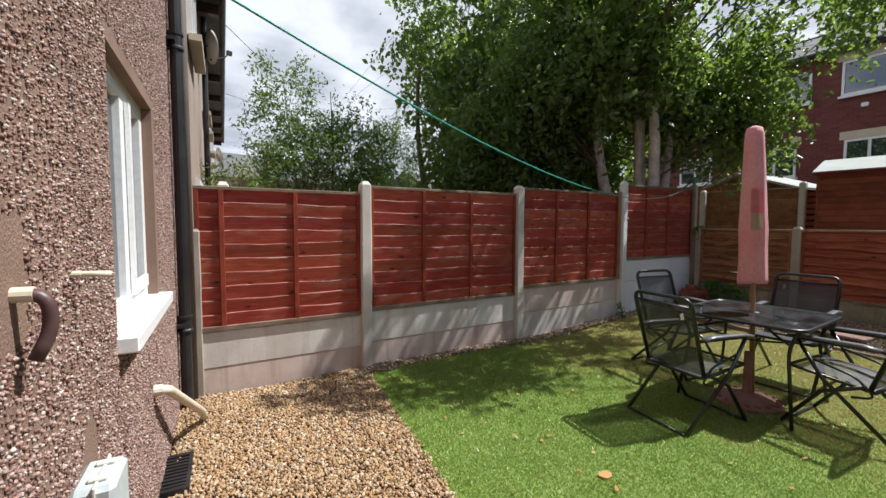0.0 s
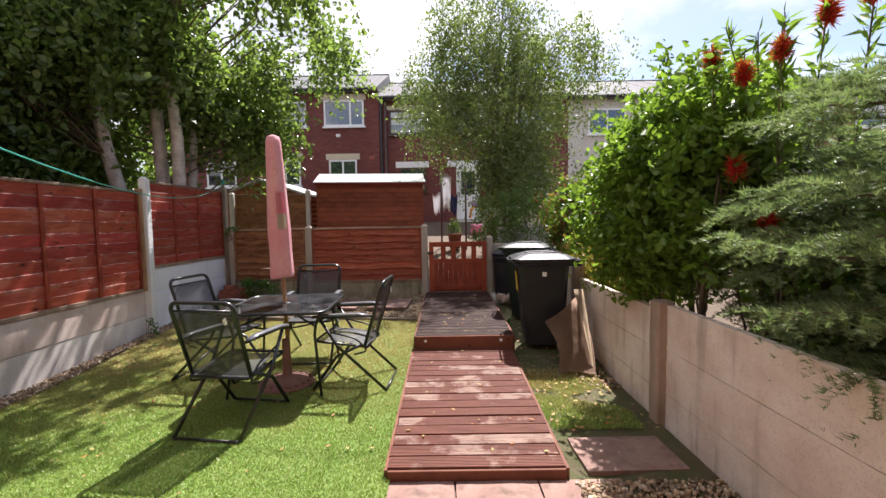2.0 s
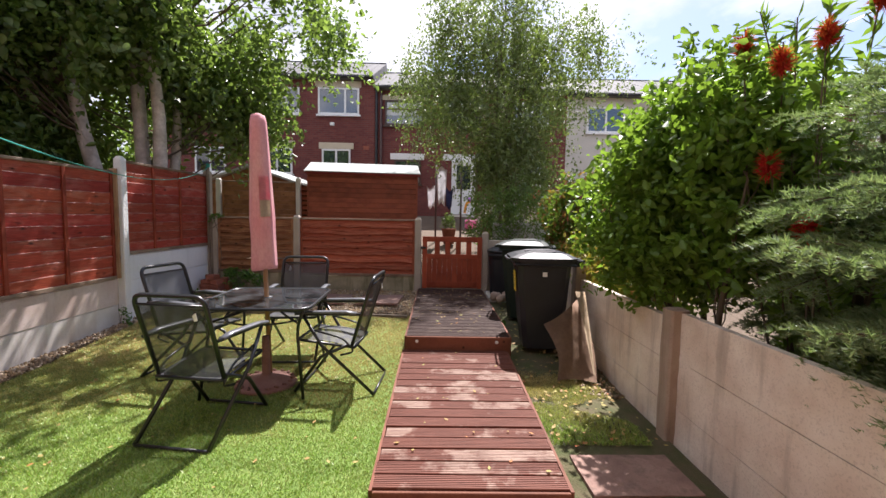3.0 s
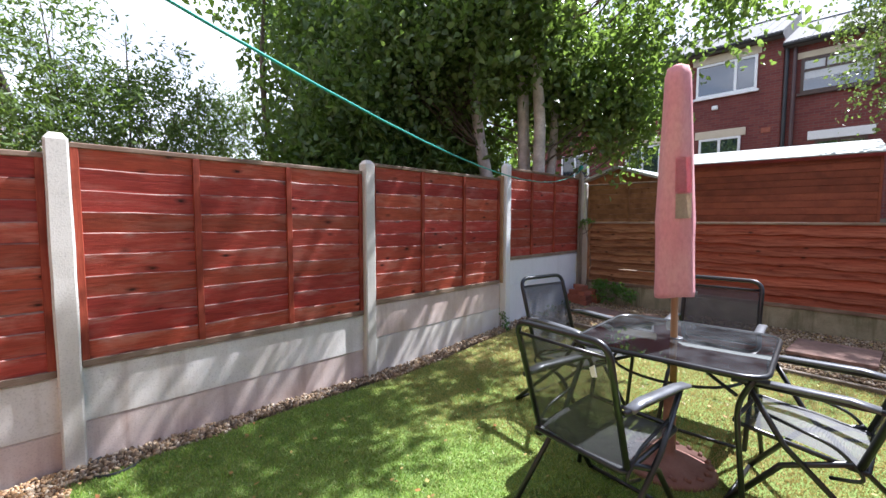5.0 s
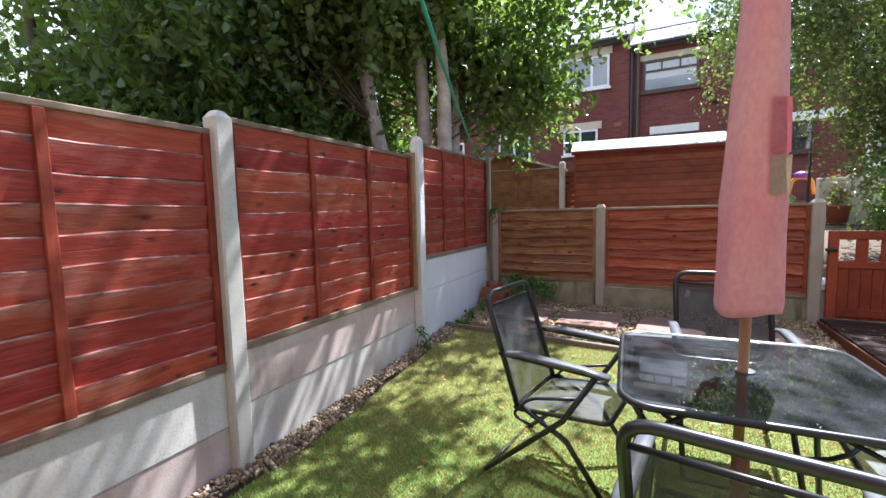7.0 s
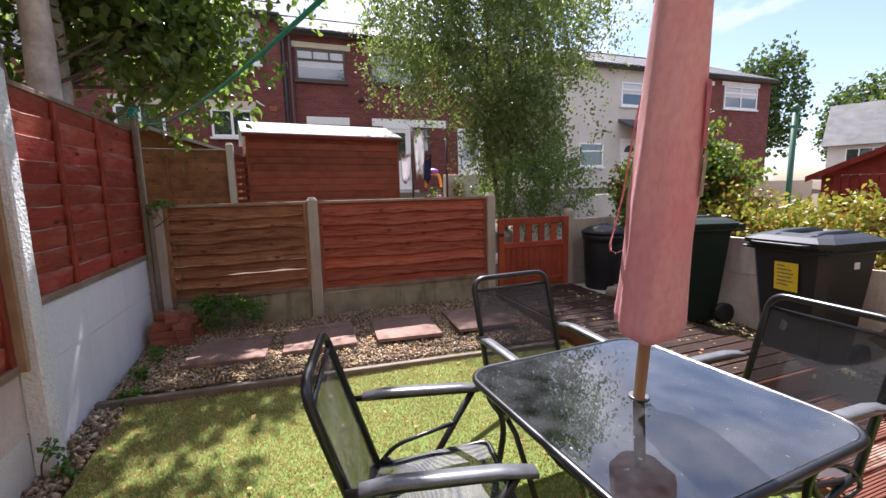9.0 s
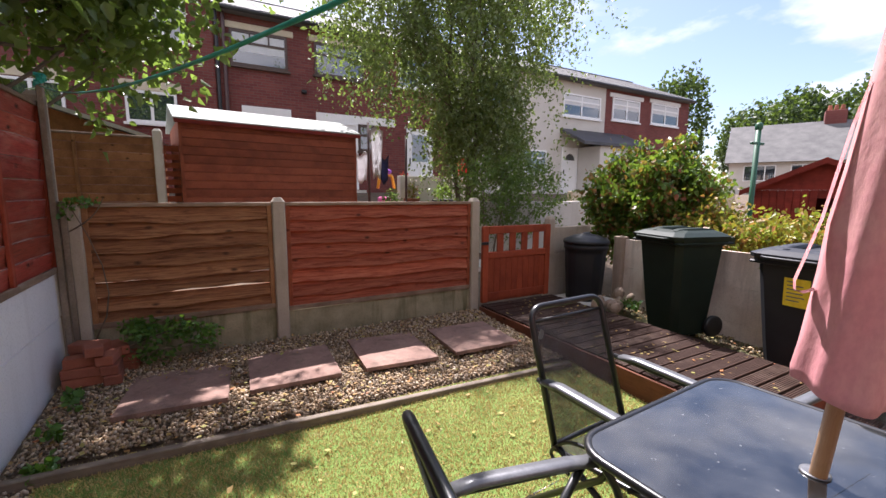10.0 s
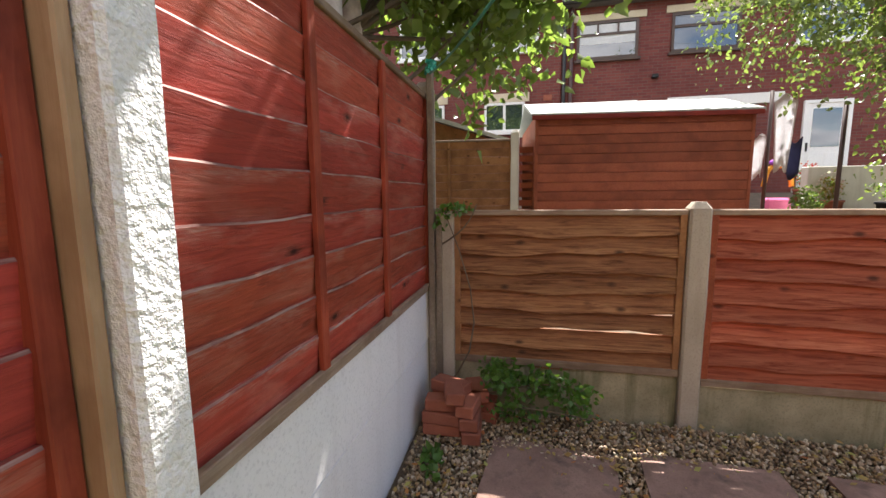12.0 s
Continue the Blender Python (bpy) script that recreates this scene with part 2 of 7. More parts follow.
M["fence_red"] = stained_lap("fence_red", (0.44, 0.070, 0.046), (0.52, 0.20, 0.15), (0.082, 0.018, 0.014))
M["fence_red_back"] = board_mat("fence_red_back", (0.21, 0.045, 0.021), (0.32, 0.09, 0.042), (0.14, 0.038, 0.019), axis=(16, 1.2, 16))
M["fence_brown"] = board_mat("fence_brown", (0.26, 0.12, 0.052), (0.38, 0.19, 0.09), (0.17, 0.08, 0.038), axis=(16, 1.2, 16))
def weathered_lap(name, fresh, worn, dark, amount):
    """Wavy lap boards: stain worn to bare wood in long streaks, most on the exposed lower half, with knots."""
    k = Nodes(name)
    co, cm, ad = k.n("TexCoord"), k.n("CombineXYZ"), k.n("VectorMath")
    ad.operation = "ADD"
    rnd = k.random()
    far = k.math("MULTIPLY", rnd, 29.0)
    k.l(far, cm.inputs[0])
    k.l(far, cm.inputs[1])
    k.l(co.outputs["Object"], ad.inputs[0])
    k.l(cm.outputs[0], ad.inputs[1])
    mp, mb = k.n("Mapping", Scale=(0.7, 5, 10)), k.n("Mapping", Scale=(1.6, 4, 7))
    k.l(ad.outputs[0], mp.inputs["Vector"])
    k.l(ad.outputs[0], mb.inputs["Vector"])
    grain, patch = k.noise(mp.outputs[0], 5.0, 7, 0.7, 0.8), k.noise(mb.outputs[0], 2.0, 5, 0.6)
    sep = k.n("SeparateXYZ")
    k.l(co.outputs["Object"], sep.inputs[0])
    low = k.n("MapRange")
    for s, v in (("From Min", 0.0), ("From Max", 0.10), ("To Min", 0.62), ("To Max", 0.12)):
        low.inputs[s].default_value = v
    k.l(sep.outputs["Z"], low.inputs["Value"])
    col = k.mix(k.step(grain, 0.34, 0.66), tuple(x * 0.42 for x in fresh), fresh)
    w = k.math("MULTIPLY", k.step(k.math("ADD", k.math("MULTIPLY", patch, 0.7), low.outputs[0]), 0.42, 0.95), k.step(grain, 0.36, 0.6))
    col = k.mix(k.math("MULTIPLY", w, amount), col, worn)
    vo, mk = k.n("TexVoronoi", Scale=4.5), k.n("Mapping", Scale=(1.0, 1.5, 1.9))
    k.l(ad.outputs[0], mk.inputs["Vector"])
    k.l(mk.outputs[0], vo.inputs["Vector"])
    kn = k.ramp(vo.outputs["Distance"], [(0.05, (1, 1, 1)), (0.16, (0, 0, 0))])
    col = k.mix(k.math("MULTIPLY", kn, 0.85), col, dark)
    h = k.n("HueSaturation")
    k.l(k.math("ADD", k.math("MULTIPLY", rnd, 0.4), 0.8), h.inputs["Value"])
    k.l(col, h.inputs["Color"])
    k.bump(grain, 0.6, 0.005)
    return k.done(h.outputs["Color"], 0.7, 0.0, 0.22)


M["lap_red"] = weathered_lap("lap_red", (0.40, 0.076, 0.034), (0.42, 0.21, 0.13), (0.05, 0.015, 0.009), 0.42)
M["lap_brown"] = weathered_lap("lap_brown", (0.25, 0.092, 0.038), (0.44, 0.25, 0.12), (0.04, 0.02, 0.011), 0.5)
# Worn stain on board edges, paled further for the line of sun they catch.
M["worn_lit_edge"] = board_mat("worn_lit_edge", (0.20, 0.06, 0.045), (0.46, 0.33, 0.28), (0.10, 0.022, 0.016), False)
M["batten"] = board_mat("batten", (0.26, 0.045, 0.025), (0.36, 0.08, 0.042), (0.13, 0.025, 0.014), False, axis=(16, 16, 1.2))
M["cap_wood"] = board_mat("cap_wood", (0.22, 0.15, 0.10), (0.33, 0.25, 0.19), (0.15, 0.09, 0.06), False)
M["raw_wood"] = board_mat("raw_wood", (0.40, 0.25, 0.14), (0.50, 0.34, 0.21), (0.30, 0.18, 0.1), False, axis=(16, 16, 1.2))
def worn_deck(name, fresh, worn, amount):
    """Grooved softwood boards, stain worn through to grey in patches, board by board."""
    k = Nodes(name)
    rnd = k.random()
    co = k.n("TexCoord")
    mp = k.n("Mapping", Scale=(14, 1.1, 14))
    ad = k.n("VectorMath")
    ad.operation = "ADD"
    cm = k.n("CombineXYZ")
    big = k.math("MULTIPLY", rnd, 41.0)
    for i in range(3):
        k.l(big, cm.inputs[i])
    k.l(co.outputs["Object"], ad.inputs[0])
    k.l(cm.outputs[0], ad.inputs[1])
    k.l(ad.outputs[0], mp.inputs["Vector"])
    grain = k.noise(mp.outputs[0], 5, 6, 0.65, 0.5)
    patch = k.noise(ad.outputs[0], 3.2, 5, 0.65)
    col = k.mix(k.step(grain, 0.3, 0.7), tuple(x * 0.55 for x in fresh), fresh)
    w = k.math("MULTIPLY", k.step(k.math("ADD", patch, k.math("MULTIPLY", k.math("SUBTRACT", rnd, 0.5), 0.22)), 0.54, 0.64), amount)
    w = k.math("MULTIPLY", w, k.step(grain, 0.25, 0.6))
    col = k.mix(w, col, worn)
    k.bump(grain, 0.4, 0.003)
    return k.done(col, 0.65, 0.0, 0.2)


M["deck"] = worn_deck("deck", (0.19, 0.07, 0.046), (0.46, 0.35, 0.28), 0.75)
M["deck_dark"] = worn_deck("deck_dark", (0.058, 0.031, 0.023), (0.125, 0.088, 0.068), 0.55)
M["deck_side"] = board_mat("deck_side", (0.15, 0.052, 0.030), (0.21, 0.085, 0.05), (0.10, 0.036, 0.022), True, 0.6, axis=(1.2, 16, 16))
M["post"] = concrete("post", (0.54, 0.51, 0.45), (0.68, 0.65, 0.59), (0.33, 0.30, 0.25), streak=0.35)
M["post_old_dark"] = concrete("post_old_dark", (0.34, 0.29, 0.23), (0.47, 0.41, 0.34), (0.20, 0.17, 0.12), streak=0.5)
M["post_white"] = concrete("post_white", (0.74, 0.74, 0.73), (0.80, 0.80, 0.79), (0.55, 0.54, 0.52), streak=0.25, rough_cast=True)
M["gravel_board"] = concrete("gravel_board", (0.56, 0.43, 0.37), (0.74, 0.64, 0.58), (0.32, 0.20, 0.155), streak=0.6, blotch=2.6)
M["gravel_board_pale"] = concrete("gravel_board_pale", (0.62, 0.57, 0.50), (0.80, 0.77, 0.72), (0.38, 0.28, 0.20), streak=0.45, blotch=2.2)
M["board_white"] = concrete("board_white", (0.78, 0.79, 0.80), (0.82, 0.82, 0.82), (0.62, 0.61, 0.60), streak=0.3)
M["board_green"] = concrete("board_green", (0.20, 0.18, 0.11), (0.40, 0.35, 0.24), (0.09, 0.09, 0.035), streak=0.9, blotch=4.0)
M["wall_concrete"] = concrete("wall_concrete", (0.66, 0.52, 0.42), (0.84, 0.74, 0.64), (0.17, 0.12, 0.085), streak=0.55, blotch=3.2)
M["wall_post"] = concrete("wall_post", (0.34, 0.25, 0.19), (0.48, 0.37, 0.29), (0.13, 0.095, 0.065), streak=0.8)
M["slab"] = concrete("slab", (0.20, 0.12, 0.098), (0.35, 0.225, 0.18), (0.085, 0.062, 0.05), streak=0.75, blotch=4.5)
M["soil"] = plain("soil", (0.10, 0.07, 0.045), (0.16, 0.115, 0.075), 5, 0.95, 0.8, 90, dist=0.01)
M["moss"] = plain("moss", (0.06, 0.075, 0.02), (0.12, 0.09, 0.05), 7, 0.95, 0.8, 120, dist=0.01)
M["turf_base"] = plain("turf_base", (0.11, 0.19, 0.03), (0.17, 0.24, 0.05), 3, 0.9, 0.8, 160, dist=0.008)
M["render_grey"] = plain("render_grey", (0.52, 0.49, 0.44), (0.60, 0.57, 0.52), 1.2, 0.9, 0.3, 50)
M["render_cream"] = plain("render_cream", (0.26, 0.195, 0.155), (0.35, 0.28, 0.23), 1.5, 0.9, 0.5, 40)
M["dash_base"] = plain("dash_base", (0.20, 0.125, 0.09), (0.28, 0.18, 0.13), 3, 0.95, 0.9, 130, dist=0.006)
M["dash"] = stones_mat("dash", [(0.07, 0.035, 0.03), (0.22, 0.11, 0.085), (0.36, 0.22, 0.18), (0.46, 0.34, 0.29), (0.16, 0.08, 0.065), (0.62, 0.55, 0.50)], 0.6)
M["gravel"] = stones_mat("gravel", [(0.14, 0.075, 0.035), (0.36, 0.21, 0.09), (0.46, 0.31, 0.16), (0.20, 0.125, 0.075), (0.58, 0.48, 0.34), (0.30, 0.15, 0.055)])
M["gravel_far"] = stones_mat("gravel_far", [(0.11, 0.076, 0.046), (0.36, 0.24, 0.135), (0.56, 0.42, 0.26), (0.16, 0.11, 0.07), (0.66, 0.56, 0.43), (0.28, 0.18, 0.10), (0.13, 0.09, 0.055), (0.40, 0.31, 0.21)])
M["upvc"] = plain("upvc", (0.80, 0.81, 0.80), (0.83, 0.83, 0.82), 2, 0.35, 0.02, 40)
M["upvc_dark"] = plain("upvc_dark", (0.055, 0.03, 0.02), (0.08, 0.045, 0.03), 2, 0.4, 0.02, 40)
_g = Nodes("window_glass")
_g.b.inputs["IOR"].default_value = 2.4
M["window_glass"] = _g.done((0.02, 0.03, 0.04), 0.02, 0.0, 0.5)
M["blind"] = plain("blind", (0.55, 0.57, 0.58), (0.62, 0.63, 0.63), 2, 0.8, 0.05, 30)
M["taupe_pipe"] = plain("taupe_pipe", (0.14, 0.115, 0.095), (0.20, 0.17, 0.14), 3, 0.6, 0.1, 60)
M["grey_wood"] = board_mat("grey_wood", (0.19, 0.15, 0.115), (0.29, 0.24, 0.19), (0.12, 0.095, 0.07), False)
M["black_pipe"] = plain("black_pipe", (0.012, 0.012, 0.014), (0.03, 0.03, 0.03), 6, 0.4, 0.05, 60)
M["brick"] = brick_mat("brick", (0.145, 0.04, 0.036), (0.20, 0.062, 0.05), (0.15, 0.095, 0.085))
M["brick_loose"] = plain("brick_loose", (0.28, 0.085, 0.05), (0.36, 0.13, 0.08), 9, 0.9, 0.5, 70, vary=0.4)
M["stone_lintel"] = plain("stone_lintel", (0.55, 0.47, 0.34), (0.62, 0.55, 0.42), 3, 0.9, 0.2, 60)
M["white_paint"] = plain("white_paint", (0.76, 0.76, 0.74), (0.82, 0.82, 0.80), 3, 0.6, 0.08, 50)
M["slate"] = plain("slate", (0.10, 0.10, 0.10), (0.165, 0.163, 0.158), 1.4, 0.8, 0.4, 25, spec=0.25)
M["slate_far"] = plain("slate_far", (0.12, 0.118, 0.115), (0.18, 0.175, 0.17), 1.2, 0.75, 0.3, 25)
M["box_grey"] = plain("box_grey", (0.40, 0.45, 0.46), (0.48, 0.53, 0.53), 4, 0.5, 0.05, 60)
M["tile_dark"] = plain("tile_dark", (0.05, 0.05, 0.055), (0.09, 0.09, 0.095), 2, 0.6, 0.3, 30)
M["bark"] = plain("bark", (0.40, 0.35, 0.31), (0.74, 0.67, 0.62), 9, 0.9, 0.7, 40, stretch=(0.8, 0.8, 0.8))
M["bark_dark"] = plain("bark_dark", (0.10, 0.075, 0.05), (0.17, 0.13, 0.09), 8, 0.9, 0.7, 50, stretch=(1, 1, 0.3))
M["leaf_birch"] = leaf_mat("leaf_birch", [(0.082, 0.128, 0.044), (0.125, 0.19, 0.058), (0.195, 0.27, 0.08), (0.10, 0.158, 0.05)], 0.34, 0.54, 0.65)
M["leaf_silver"] = leaf_mat("leaf_silver", [(0.098, 0.135, 0.05), (0.14, 0.185, 0.065), (0.19, 0.225, 0.085), (0.105, 0.14, 0.042)], 0.4, 0.42, 0.65)
M["leaf_shrub"] = leaf_mat("leaf_shrub", [(0.09, 0.17, 0.022), (0.13, 0.24, 0.03), (0.18, 0.30, 0.05), (0.08, 0.15, 0.02)], 0.4, 0.5)
M["leaf_dark"] = leaf_mat("leaf_dark", [(0.072, 0.120, 0.036), (0.115, 0.185, 0.05), (0.17, 0.255, 0.07)], 0.36, 0.50, 0.6)
M["leaf_willow"] = leaf_mat("leaf_willow", [(0.07, 0.12, 0.035), (0.11, 0.17, 0.055), (0.15, 0.21, 0.08)], 0.45, 0.4)
M["leaf_conifer"] = leaf_mat("leaf_conifer", [(0.12, 0.18, 0.09), (0.18, 0.25, 0.13), (0.24, 0.31, 0.18), (0.27, 0.30, 0.15)], 0.45, 0.35)
M["leaf_yellow"] = leaf_mat("leaf_yellow", [(0.28, 0.29, 0.04), (0.42, 0.25, 0.05), (0.14, 0.22, 0.03), (0.44, 0.14, 0.055), (0.17, 0.25, 0.035), (0.36, 0.33, 0.06)], 0.45, 0.35)
M["leaf_redshrub"] = leaf_mat("leaf_redshrub", [(0.06, 0.125, 0.022), (0.10, 0.19, 0.03), (0.15, 0.24, 0.045), (0.10, 0.18, 0.03), (0.34, 0.09, 0.05), (0.07, 0.14, 0.022)], 0.42, 0.42)
def turf_mat():
    """Plastic turf, bright by the house, trodden and straw-coloured towards the bottom of the garden."""
    m = leaf_mat("turf", [(0.18, 0.33, 0.035), (0.26, 0.41, 0.055), (0.33, 0.45, 0.09), (0.40, 0.42, 0.15), (0.20, 0.36, 0.04)], 0.42, 0.26, 0.5)
    t = m.node_tree
    bsdf = t.nodes["Principled BSDF"]
    src = bsdf.inputs["Base Color"].links[0].from_socket
    co, sep, nz = t.nodes.new("ShaderNodeTexCoord"), t.nodes.new("ShaderNodeSeparateXYZ"), t.nodes.new("ShaderNodeTexNoise")
    nz.inputs["Scale"].default_value, nz.inputs["Detail"].default_value = 1.7, 4
    t.links.new(co.outputs["Object"], sep.inputs[0])
    t.links.new(co.outputs["Object"], nz.inputs["Vector"])
    ma = t.nodes.new("ShaderNodeMath")
    ma.operation, ma.inputs[1].default_value = "MULTIPLY_ADD", 2.4
    t.links.new(nz.outputs["Fac"], ma.inputs[0])
    t.links.new(sep.outputs["X"], ma.inputs[2])
    rp = t.nodes.new("ShaderNodeMapRange")
    rp.inputs["From Min"].default_value, rp.inputs["From Max"].default_value, rp.inputs["To Max"].default_value = 3.9, 5.4, 0.92
    t.links.new(ma.outputs[0], rp.inputs["Value"])
    mx = t.nodes.new("ShaderNodeMix")
    mx.data_type = "RGBA"
    t.links.new(rp.outputs[0], mx.inputs[0])
    t.links.new(src, mx.inputs[6])
    mx.inputs[7].default_value = (0.54, 0.41, 0.17, 1)
    t.links.new(mx.outputs[2], t.nodes["Translucent BSDF"].inputs["Color"])
    t.links.new(mx.outputs[2], bsdf.inputs["Base Color"])
    return m


M["turf"] = turf_mat()
M["dry_leaf"] = leaf_mat("dry_leaf", [(0.30, 0.17, 0.06), (0.42, 0.28, 0.1), (0.35, 0.33, 0.10), (0.45, 0.14, 0.05)], 0.7, 0.2)
M["flower_red"] = leaf_mat("flower_red", [(0.55, 0.015, 0.02), (0.70, 0.03, 0.035)], 0.6, 0.3)
M["felt"] = plain("felt", (0.31, 0.33, 0.31), (0.40, 0.42, 0.39), 3, 0.85, 0.3, 90)
M["shed_red"] = board_mat("shed_red", (0.25, 0.066, 0.034), (0.35, 0.105, 0.055), (0.18, 0.05, 0.028), False, axis=(16, 1.2, 16))
M["shed_dark"] = board_mat("shed_dark", (0.17, 0.022, 0.016), (0.23, 0.035, 0.023), (0.11, 0.016, 0.012), False, axis=(1.2, 1.2, 12))
M["gate_red"] = board_mat("gate_red", (0.27, 0.05, 0.022), (0.36, 0.085, 0.04), (0.2, 0.04, 0.02), False, axis=(16, 16, 1.2))
M["far_tree"] = leaf_mat("far_tree", [(0.03, 0.055, 0.02), (0.05, 0.085, 0.028), (0.07, 0.11, 0.035)], 0.6, 0.25)
M["line_green"] = plain("line_green", (0.02, 0.30, 0.24), (0.03, 0.36, 0.29), 20, 0.4, 0.1, 200)
M["wire"] = plain("wire", (0.10, 0.10, 0.10), (0.14, 0.14, 0.14), 8, 0.6, 0.05, 80)

# ---- mesh tools ----
def mesh_of(bm, name, mats):
    me = bpy.data.meshes.new(name)
    bm.normal_update()
    bm.to_mesh(me)
    bm.free()
    for m in mats if isinstance(mats, (list, tuple)) else [mats]:
        me.materials.append(m)
    return me


def smooth(me, on=True):
    me.polygons.foreach_set("use_smooth", [on] * len(me.polygons))
    return me


def part(name, bm, material, parent=None, label="", soft=False):
    me = mesh_of(bm, name, material)
    if soft:
        smooth(me)
    ob = new(name, me)
    if parent is not None:
        ob.parent = parent
    if label:
        ob["label"] = label
    return ob


def empty(name, x=0, y=0, z=0, rz=0):
    ob = new(name)
    ob.empty_display_size = 0.1
    ob.matrix_basis = pose(x, y, z, 0, 0, rz)
    return ob


def box(bm, x0, x1, y0, y1, z0, z1, bevel=0.0):
    vs = [bm.verts.new(p) for p in ((x0, y0, z0), (x1, y0, z0), (x1, y1, z0), (x0, y1, z0), (x0, y0, z1), (x1, y0, z1), (x1, y1, z1), (x0, y1, z1))]
    fs = [bm.faces.new([vs[i] for i in f]) for f in ((3, 2, 1, 0), (4, 5, 6, 7), (0, 1, 5, 4), (1, 2, 6, 5), (2, 3, 7, 6), (3, 0, 4, 7))]
    if bevel:
        edges = list({e for f in fs for e in f.edges})
        bmesh.ops.bevel(bm, geom=edges, offset=bevel, segments=1, affect="EDGES", clamp_overlap=True)
    return bm


def boxed(*a, bevel=0.0):
    return box(bmesh.new(), *a, bevel=bevel)


def prism(bm, pts, lo, hi, axis="y"):
    """A solid from an outline of two coordinates, drawn out along one axis."""
    def put(p, h):
        return {"y": (p[0], h, p[1]), "x": (h, p[0], p[1]), "z": (p[0], p[1], h)}[axis]
    a = [bm.verts.new(put(p, lo)) for p in pts]
    b = [bm.verts.new(put(p, hi)) for p in pts]
    n = len(pts)
    bm.faces.new(a)
    bm.faces.new(b[::-1])
    for i in range(n):
        bm.faces.new((a[i], b[i], b[(i + 1) % n], a[(i + 1) % n]))
    bmesh.ops.recalc_face_normals(bm, faces=bm.faces)
    return bm


def tube(bm, pts, r, seg=8, cap=True):
    """A round bar along points; r is one radius or one for each point."""
    pts = [Vector(p) for p in pts]
    rs = r if isinstance(r, (list, tuple)) else [r] * len(pts)
    rings, side = [], None
    for i, p in enumerate(pts):
        d = (pts[min(i + 1, len(pts) - 1)] - pts[max(i - 1, 0)]).normalized()
        if side is None:
            side = d.cross(Vector((0, 0, 1)) if abs(d.z) < 0.9 else Vector((1, 0, 0))).normalized()
        else:
            side = (side - d * side.dot(d)).normalized()
        up = d.cross(side)
        rings.append([bm.verts.new(p + (side * math.cos(a) + up * math.sin(a)) * rs[i]) for a in (2 * math.pi * j / seg for j in range(seg))])
    for a, b in zip(rings, rings[1:]):
        for j in range(seg):
            bm.faces.new((a[j], a[(j + 1) % seg], b[(j + 1) % seg], b[j]))
    if cap:
        bm.faces.new(rings[0][::-1])
        bm.faces.new(rings[-1])
    return bm


def lathe(bm, prof, seg=20, cx=0, cy=0):
    """A turned shape from (radius, height) pairs."""
    rings = [[bm.verts.new((cx + r * math.cos(2 * math.pi * j / seg), cy + r * math.sin(2 * math.pi * j / seg), z)) for j in range(seg)] for r, z in prof]
    for a, b in zip(rings, rings[1:]):
        for j in range(seg):
            bm.faces.new((a[j], a[(j + 1) % seg], b[(j + 1) % seg], b[j]))
    bm.faces.new(rings[0][::-1])
    bm.faces.new(rings[-1])
    return bm


def round_path(pts, r, n=4):
    """Points with each inner corner rounded."""
    pts = [Vector(p) for p in pts]
    out = [pts[0]]
    for a, b, c in zip(pts, pts[1:], pts[2:]):
        u, v = (a - b), (c - b)
        k = min(r, u.length * 0.49, v.length * 0.49)
        p, q = b + u.normalized() * k, b + v.normalized() * k
        out += [p.lerp(b, t).lerp(b.lerp(q, t), t) for t in (i / n for i in range(n + 1))]
    return out + [pts[-1]]


def arrays(name, verts, faces, material, parent=None):
    """A mesh object from numpy arrays of places and of faces with equal corners."""
    me = bpy.data.meshes.new(name)
    k = faces.shape[1]
    me.vertices.add(len(verts))
    me.vertices.foreach_set("co", np.asarray(verts, np.float32).ravel())
    me.loops.add(faces.size)
    me.loops.foreach_set("vertex_index", faces.astype(np.int32).ravel())
    me.polygons.add(len(faces))
    me.polygons.foreach_set("loop_start", np.arange(0, faces.size, k, dtype=np.int32))
    me.polygons.foreach_set("loop_total", np.full(len(faces), k, np.int32))
    me.materials.append(material)
    me.update(calc_edges=True)
    ob = new(name, me)
    if parent is not None:
        ob.parent = parent
    return ob


def ground_z(x, y):
    """The height of the ground: level lawn, a rise to the bottom fence, then a slope up to the terrace behind."""
    x = np.asarray(x, float)
    rise = np.interp(x, [-30, 3.6, 5.6, 7.2, 16, 22, 60], [0, 0, 0.12, 0.22, 1.5, 1.6, 2.0])
    return rise


def random_turns(rng, n):
    q = rng.normal(size=(n, 4))
    q /= np.linalg.norm(q, axis=1, keepdims=True)
    w, x, y, z = q.T
    return np.stack([np.stack([1 - 2 * (y * y + z * z), 2 * (x * y - z * w), 2 * (x * z + y * w)], -1),
                     np.stack([2 * (x * y + z * w), 1 - 2 * (x * x + z * z), 2 * (y * z - x * w)], -1),
                     np.stack([2 * (x * z - y * w), 2 * (y * z + x * w), 1 - 2 * (x * x + y * y)], -1)], 1)


OCTA_V = np.array([(1, 0, 0), (-1, 0, 0), (0, 1, 0), (0, -1, 0), (0, 0, 1), (0, 0, -1)], float)
OCTA_F = np.array([(0, 2, 4), (2, 1, 4), (1, 3, 4), (3, 0, 4), (2, 0, 5), (1, 2, 5), (3, 1, 5), (0, 3, 5)])
PHI = (1 + 5 ** 0.5) / 2
